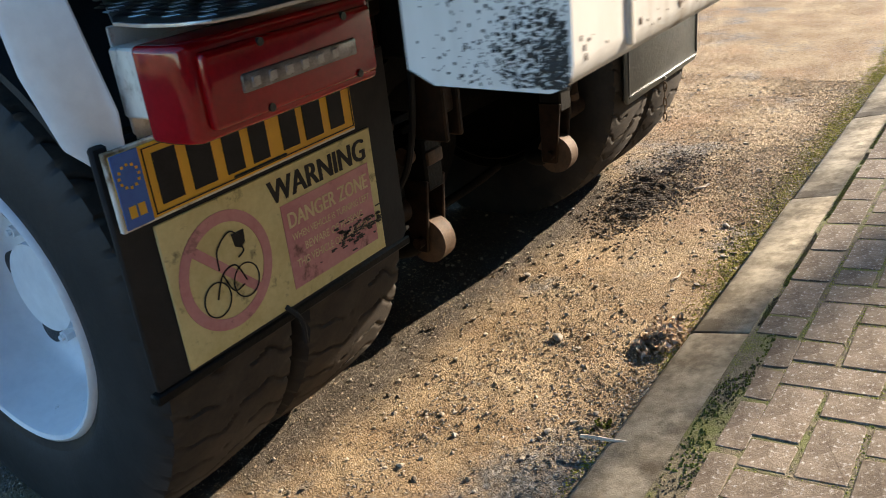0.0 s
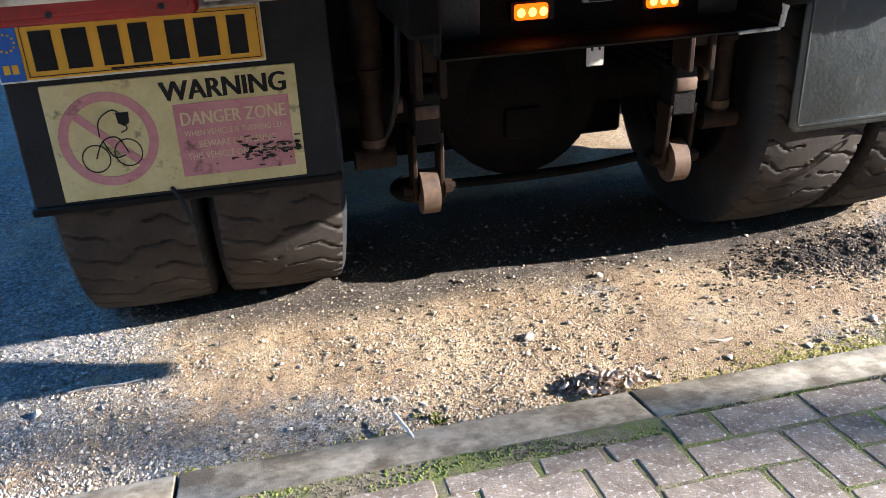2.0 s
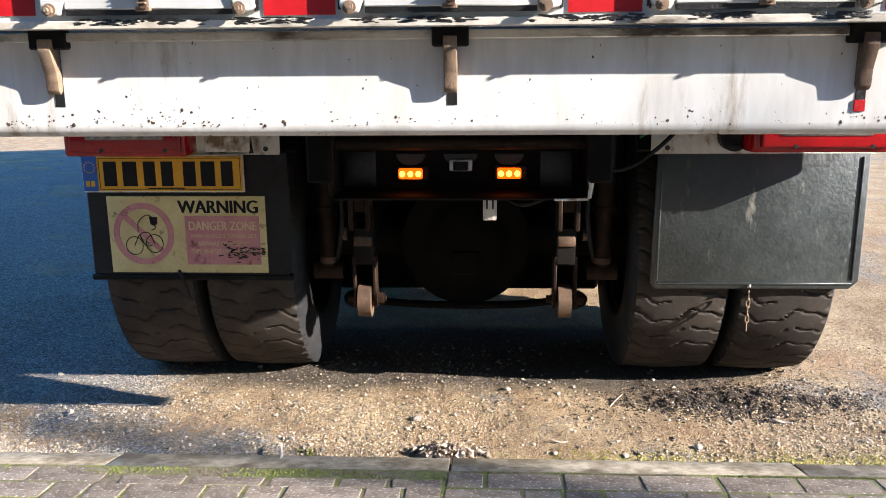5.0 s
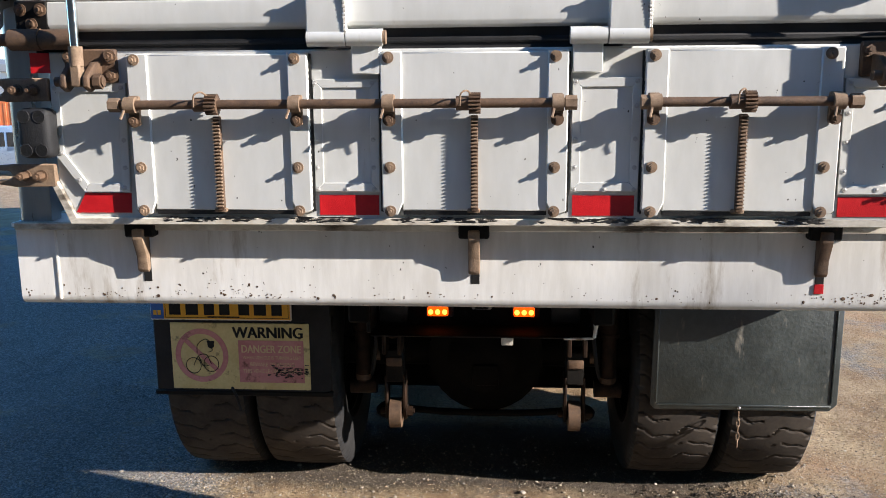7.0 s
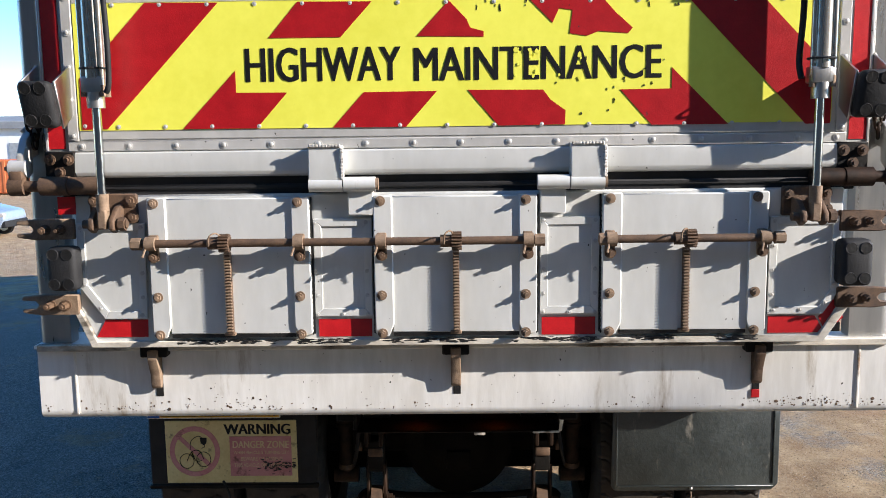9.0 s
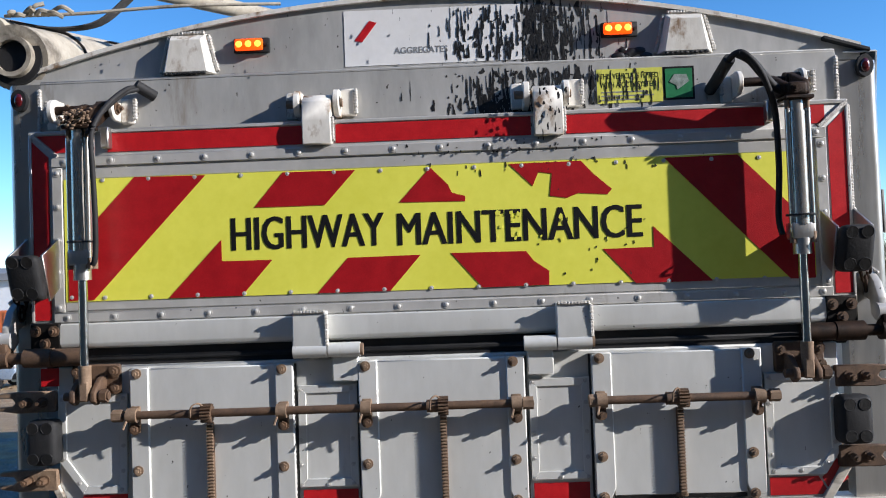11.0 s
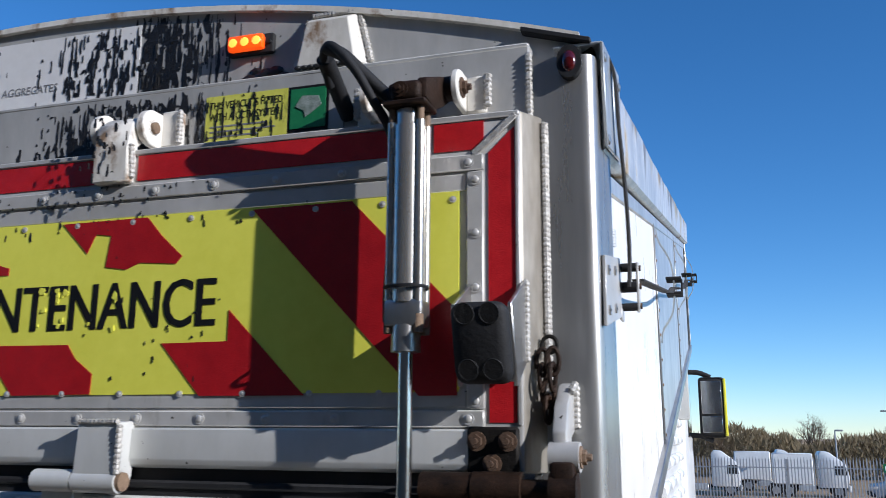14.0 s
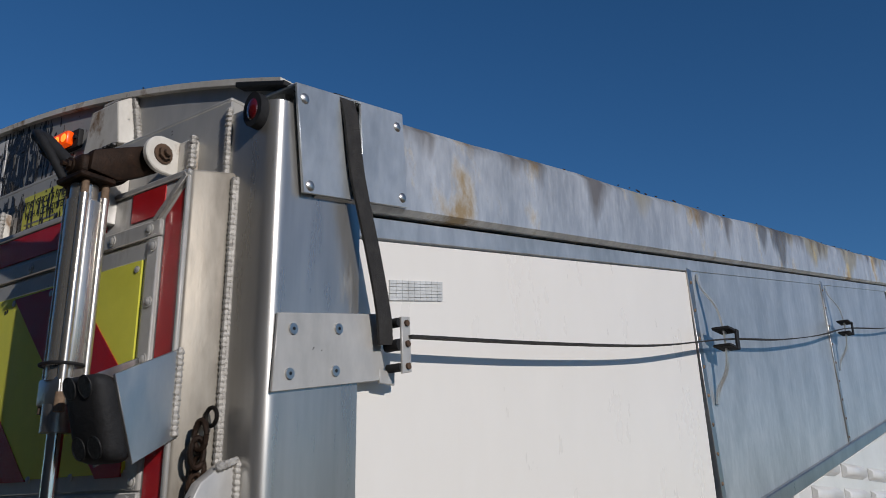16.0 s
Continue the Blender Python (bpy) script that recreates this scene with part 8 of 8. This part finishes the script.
for i in range(-7, 10):
    again(post, i * 2.9, 0.04 * i * 2.9, 0, fence)
bm = bmesh.new()
box(bm, 7.7, 8.5, 0.16, 0.20, 1.95, 2.40, 0.0)
fs = part("gate_notice", bm, green_film, fence, "green notice with unreadable white lines")
for i in range(3):
    bm = bmesh.new()
    box(bm, 8.0, 8.4, 0.15, 0.165, 2.05 + i * 0.11, 2.09 + i * 0.11, 0.0)
    part("print_bar", bm, logo_mat, fs)
bm = bmesh.new()
box(bm, 7.78, 7.93, 0.15, 0.165, 2.07, 2.3, 0.0)
part("print_bar", bm, logo_mat, fs)


def vehicle_wheel(parent, x, y, z, r):
    bm = bmesh.new()
    cyl(bm, (x, y - 0.12, z), (x, y + 0.12, z), r, 22)
    w = part("wheel", bm, rubber, parent)
    bm = bmesh.new()
    cyl(bm, (x, y - 0.13, z), (x, y - 0.12, z), r * 0.6, 18)
    part("hub_cap", bm, bare_alu, w)


def lorry(x, y, face, label, box_len=0.0):
    """A tractor unit seen from its flank; face: 1 looks to +x."""
    t = thing("lorry", label, "lorry", x, y, FZ, group="lorries behind the fence")
    f = face
    bm = bmesh.new()
    prism(bm, [(f * -0.1, 0.75), (f * 2.0, 0.75), (f * 2.15, 1.6), (f * 1.95, 2.55), (f * 1.55, 2.9), (f * 0.7, 3.55), (f * 0.1, 3.6), (f * -0.1, 3.3)], "y", -1.2, 1.2, 0.08, 2)
    c = part("cab", bm, cab_white, t)
    bm = bmesh.new()
    prism(bm, [(f * 1.1, 1.75), (f * 2.0, 1.75), (f * 1.86, 2.45), (f * 1.1, 2.45)], "y", -1.215, -1.19, 0.01)
    part("side_window", bm, dark_glass, c)
    bm = bmesh.new()
    prism(bm, [(f * 2.07, 1.75), (f * 2.12, 1.75), (f * 1.97, 2.5), (f * 1.92, 2.5)], "y", -1.05, 1.05, 0.01)
    part("windscreen", bm, dark_glass, c)
    bm = bmesh.new()
    prism(bm, [(f * 2.05, 0.45), (f * 2.2, 0.45), (f * 2.2, 0.95), (f * 2.05, 0.95)], "y", -1.2, 1.2, 0.03)
    part("bumper", bm, logo_mat, c)
    bm = bmesh.new()
    box(bm, min(f * -3.6, f * 2.0), max(f * -3.6, f * 2.0), -0.45, 0.45, 0.62, 0.88, 0.02)
    part("chassis_frame", bm, chassis, t)
    bm = bmesh.new()
    box(bm, min(f * -1.6, f * -0.4), max(f * -1.6, f * -0.4), -1.15, -0.6, 0.45, 0.95, 0.05)
    part("fuel_tank", bm, galv, t)
    for wx in (1.3, -2.4, -3.4):
        vehicle_wheel(t, f * wx, -1.05, 0.5, 0.5)
        vehicle_wheel(t, f * wx, 1.05, 0.5, 0.5)
    if box_len:
        bm = bmesh.new()
        box(bm, min(f * -0.5, f * -0.5 - f * box_len), max(f * -0.5, f * -0.5 - f * box_len), -1.2, 1.2, 1.0, 3.4, 0.05)
        part("box_body", bm, cab_white, t)
    return t


for x, y, label, body in ((0.95, 60, "white tractor unit parked behind the fence", 0.0), (7.5, 61, "white lorry with a plain white body parked behind the fence", 3.0), (-4.5, 62, "white lorry parked far behind the fence", 4.5), (5.2, 66, "white lorry with a plain white body parked behind others", 3.0)):
    lorry(x, y, 1, label, body).scale = (0.8, 0.8, 0.8)


def van(x, y, label, mat, f=1, size=1.0, group=""):
    v = thing("van", label, "van", x, y, FZ, group=group)
    bm = bmesh.new()
    pts = [(-2.45, 0.45), (2.3, 0.4), (2.48, 0.75), (2.4, 1.05), (1.45, 1.28), (0.75, 1.92), (0.4, 2.0), (-2.3, 1.98), (-2.45, 1.7)]
    prism(bm, [(f * a * size, b * size) for a, b in pts], "y", -0.92 * size, 0.92 * size, 0.07 * size, 3)
    b = part("body", bm, mat, v)
    for a0, a1, c0, c1 in ((0.45, 1.3, 1.22, 1.8), (-0.75, 0.35, 1.22, 1.8), (-2.2, -0.85, 1.22, 1.8)):
        bm = bmesh.new()
        prism(bm, [(f * a0 * size, c0 * size), (f * a1 * size, c0 * size), (f * (a1 - (0.5 if a1 > 1 else 0)) * size, c1 * size), (f * a0 * size, c1 * size)], "y", -0.935 * size, -0.915 * size, 0.01)
        part("side_window", bm, dark_glass, b)
    bm = bmesh.new()
    prism(bm, [(f * 1.46 * size, 1.30 * size), (f * 1.50 * size, 1.30 * size), (f * 0.82 * size, 1.92 * size), (f * 0.78 * size, 1.92 * size)], "y", -0.78 * size, 0.78 * size, 0.0)
    part("windscreen", bm, dark_glass, b)
    bm = bmesh.new()
    box(bm, min(f * 2.2, f * 2.46) * size, max(f * 2.2, f * 2.46) * size, -0.935 * size, -0.7 * size, 0.85 * size, 1.02 * size, 0.02)
    part("headlight", bm, clear_lens, b)
    bm = bmesh.new()
    box(bm, min(f * 2.3, f * 2.52) * size, max(f * 2.3, f * 2.52) * size, -0.9 * size, 0.9 * size, 0.42 * size, 0.68 * size, 0.03)
    part("bumper", bm, rubber, b)
    bm = bmesh.new()
    box(bm, min(f * 0.95, f * 1.1) * size, max(f * 0.95, f * 1.1) * size, -1.1 * size, -0.92 * size, 1.25 * size, 1.45 * size, 0.03)
    part("wing_mirror", bm, rubber, b)
    for wx in (1.55, -1.5):
        for wy in (-0.86, 0.86):
            vehicle_wheel(v, f * wx * size, wy * size, 0.34 * size, 0.34 * size)
    return v


van(-20.5, 32.5, "silver-blue delivery van parked in the sunny yard", van_blue)
van(-27.5, 36.0, "silver-blue van parked farther along the yard", van_blue)
for i, x in enumerate((12.2, 15.0, 17.8, 21.0)):
    van(x, 56 + i * 0.8, "blue-grey van parked behind the fence", van_blue, -1, 1.0, "vans behind the fence")

# pale industrial shed and an orange container
shed = thing("industrial_shed", "long pale industrial shed with a grey roof", "building", -52, 78, FZ)
bm = bmesh.new()
box(bm, -30, 30, 0, 16, 0, 5.0, 0.05)
part("wall", bm, shed_mat, shed)
bm = bmesh.new()
prism(bm, [(-0.5, 4.9), (16.5, 4.9), (16.5, 5.3), (8, 6.3), (-0.5, 5.6)], "x", -30.5, 30.5, 0.03)
part("roof", bm, roof_mat, shed)
for i in range(9):
    bm = bmesh.new()
    box(bm, -28 + i * 6.4, -24.5 + i * 6.4, -0.08, 0.05, 0.1, 3.6, 0.02)
    part("roller_door", bm, steel_pale, shed)
cont = thing("container", "orange steel storage container", "container", -36, 60, FZ)
bm = bmesh.new()
box(bm, -6, 6, -1.2, 1.2, 0.1, 2.5, 0.04)
part("shell", bm, orange_mat, cont)
for i in range(24):
    bm = bmesh.new()
    box(bm, -5.8 + i * 0.5, -5.6 + i * 0.5, -1.24, -1.18, 0.2, 2.4, 0.01)
    part("corrugation", bm, orange_mat, cont)


def street_lamp(x, y, h, f):
    t = thing("street_lamp", "grey yard lamp on a tall pole", "street lamp", x, y, FZ, group="yard lamps")
    bm = bmesh.new()
    cyl(bm, (0, 0, 0), (0, 0, h), 0.075, 12, 0.045)
    part("pole", bm, steel_pale, t)
    bm = bmesh.new()
    box(bm, min(0, f * 0.5), max(0, f * 0.5), -0.12, 0.12, h - 0.06, h + 0.06, 0.03)
    part("lantern", bm, roof_mat, t)


street_lamp(13.2, 50.2, 10.3, -1)
street_lamp(13.1, 68, 5.6, -1)
street_lamp(8.9, 63, 4.2, 1)


def limbs(bm, p, d, L, r, level, twigs):
    """A branching limb; the finest shoots go into twigs."""
    q = p + d * L
    seg = 5 if level < 2 else 3
    tgt = bm if level < 3 else twigs
    a = d.orthogonal().normalized()
    b = d.cross(a)
    r2 = r * 0.62
    v0 = [tgt.verts.new(p + (a * math.cos(2 * math.pi * k / seg) + b * math.sin(2 * math.pi * k / seg)) * r) for k in range(seg)]
    v1 = [tgt.verts.new(q + (a * math.cos(2 * math.pi * k / seg) + b * math.sin(2 * math.pi * k / seg)) * r2) for k in range(seg)]
    for k in range(seg):
        tgt.faces.new((v0[k], v0[(k + 1) % seg], v1[(k + 1) % seg], v1[k]))
    if level >= 5:
        return
    n = (3, 4, 4, 4, 4)[level]
    for i in range(n):
        nd = (d + Vector((far_rnd.gauss(0, 0.55), far_rnd.gauss(0, 0.55), far_rnd.gauss(0.12, 0.35)))).normalized()
        start = p.lerp(q, far_rnd.uniform(0.55, 1.0) if i else 1.0)
        limbs(bm, start, nd, L * far_rnd.uniform(0.55, 0.78), r2 * far_rnd.uniform(0.6, 0.95), level + 1, twigs)


def bare_tree(x, y, h, label):
    t = thing("tree", label, "tree", x, y, FZ - 0.2, group="bare trees beyond the yard")
    bm, tw = bmesh.new(), bmesh.new()
    limbs(bm, Vector((0, 0, 0)), Vector((far_rnd.gauss(0, 0.05), 0, 1)).normalized(), h * 0.28, h * 0.028, 0, tw)
    part("trunk", bm, bark, t)
    part("crown", tw, twig_mat, t)
    return t


big = bare_tree(19.5, 68, 10.5, "large bare tree with spreading crown")
kinds = [bare_tree(-4, 96, 6.5, "bare winter tree beyond the yard"), bare_tree(4, 92, 7.5, "bare winter tree beyond the yard"), bare_tree(10, 95, 8.5, "bare winter tree beyond the yard")]
for i in range(34):
    o = kinds[i % 3]
    x = -30 + i * 2.9 + far_rnd.uniform(-0.8, 0.8)
    m = Matrix.Translation((x * S, (88 + far_rnd.uniform(-4, 12)) * S, (FZ - 0.3) * S)) @ Matrix.Rotation(far_rnd.uniform(0, 6.28), 4, "Z") @ Matrix.Scale(far_rnd.uniform(0.55, 0.95) + max(0, x - 8) * 0.012, 4)
    c = copy_thing(o, Matrix.Identity(4))
    c.matrix_basis = m

# low brushwood at the foot of the trees
allv, allf = [], []
for i in range(42000):
    x, y = far_rnd.uniform(-45, 60), far_rnd.uniform(84, 90)
    h = (3.7 + 1.5 * noise.noise((x * 0.15, 0, 0)) + 0.8 * noise.noise((x * 0.6, 2, 0))) * far_rnd.random() ** 0.7
    L = far_rnd.uniform(0.3, 0.9)
    d = Vector((far_rnd.gauss(0, 0.5), far_rnd.gauss(0, 0.5), 1)).normalized() * L
    w = far_rnd.uniform(0.03, 0.10)
    b0 = len(allv)
    allv += [((x - w) * S, y * S, (FZ + h) * S), ((x + w) * S, y * S, (FZ + h) * S), ((x + d.x) * S, (y + d.y) * S, (FZ + h + d.z) * S), (x * S, (y + w) * S, (FZ + h) * S)]
    allf += [(b0, b0 + 1, b0 + 2), (b0 + 1, b0 + 3, b0 + 2), (b0 + 3, b0, b0 + 2)]
me = bpy.data.meshes.new("brushwood")
me.from_pydata(allv, [], allf)
me.materials.append(island_material("brown_brushwood", (0.085, 0.065, 0.036), (0.27, 0.205, 0.112), 0.95))
tagged(new("brushwood", me), "brown leafless brushwood beyond the yard", "bushes", kind="stuff")

# unseen tree shape, added so that its tip shades the pavement
def conifer(x, y, h, label):
    t = thing("conifer", label, "tree", x, y, 0.0)
    bm = bmesh.new()
    cyl(bm, (0, 0, 0), (0, 0, h * 0.96), 0.19, 10, 0.012)
    part("trunk", bm, bark, t)
    vs, fs = [], []
    z = 1.2
    while z < h - 0.1:
        reach = 0.18 * (h - z) ** 0.95 * far_rnd.uniform(0.75, 1.1)
        for k in range(2):
            a = far_rnd.uniform(0, 6.283)
            out = Vector((math.cos(a), math.sin(a), -0.28))
            side = Vector((-math.sin(a), math.cos(a), 0))
            for m in range(9):
                p = Vector((0, 0, z)) + out * reach * (m + 0.3) / 9
                for sd in (-1, 1):
                    tip = p + (out * 0.5 + side * sd * 0.8 + Vector((0, 0, far_rnd.uniform(-0.5, 0.1)))) * (0.10 + 0.22 * reach * (1 - m / 10)) * far_rnd.uniform(0.6, 1.1)
                    w = Vector((0, 0, 0.022))
                    b0 = len(vs)
                    vs += [p + w, p - w, p + out * 0.06, tip]
                    fs += [(b0, b0 + 1, b0 + 3), (b0 + 1, b0 + 2, b0 + 3), (b0 + 2, b0, b0 + 3)]
        z += 0.13
    me = bpy.data.meshes.new("crown")
    me.from_pydata([v * S for v in vs], [], fs)
    me.materials.append(moss_mat)
    o = new("crown", me)
    o.parent = t
    return t


conifer(23.5, -7.24, 11.15, "unseen tree shape added to shade the pavement")

# unseen wall behind the pavement, added to dim the sky light on the rear
bm = bmesh.new()
box(bm, -26, 16, -8.4, -8.0, -0.2, 8.5, 0.02)
tagged(link("wall_south", bm, blocker_brown), "unseen dark wall added to hold back sky light", "wall", kind="structure")
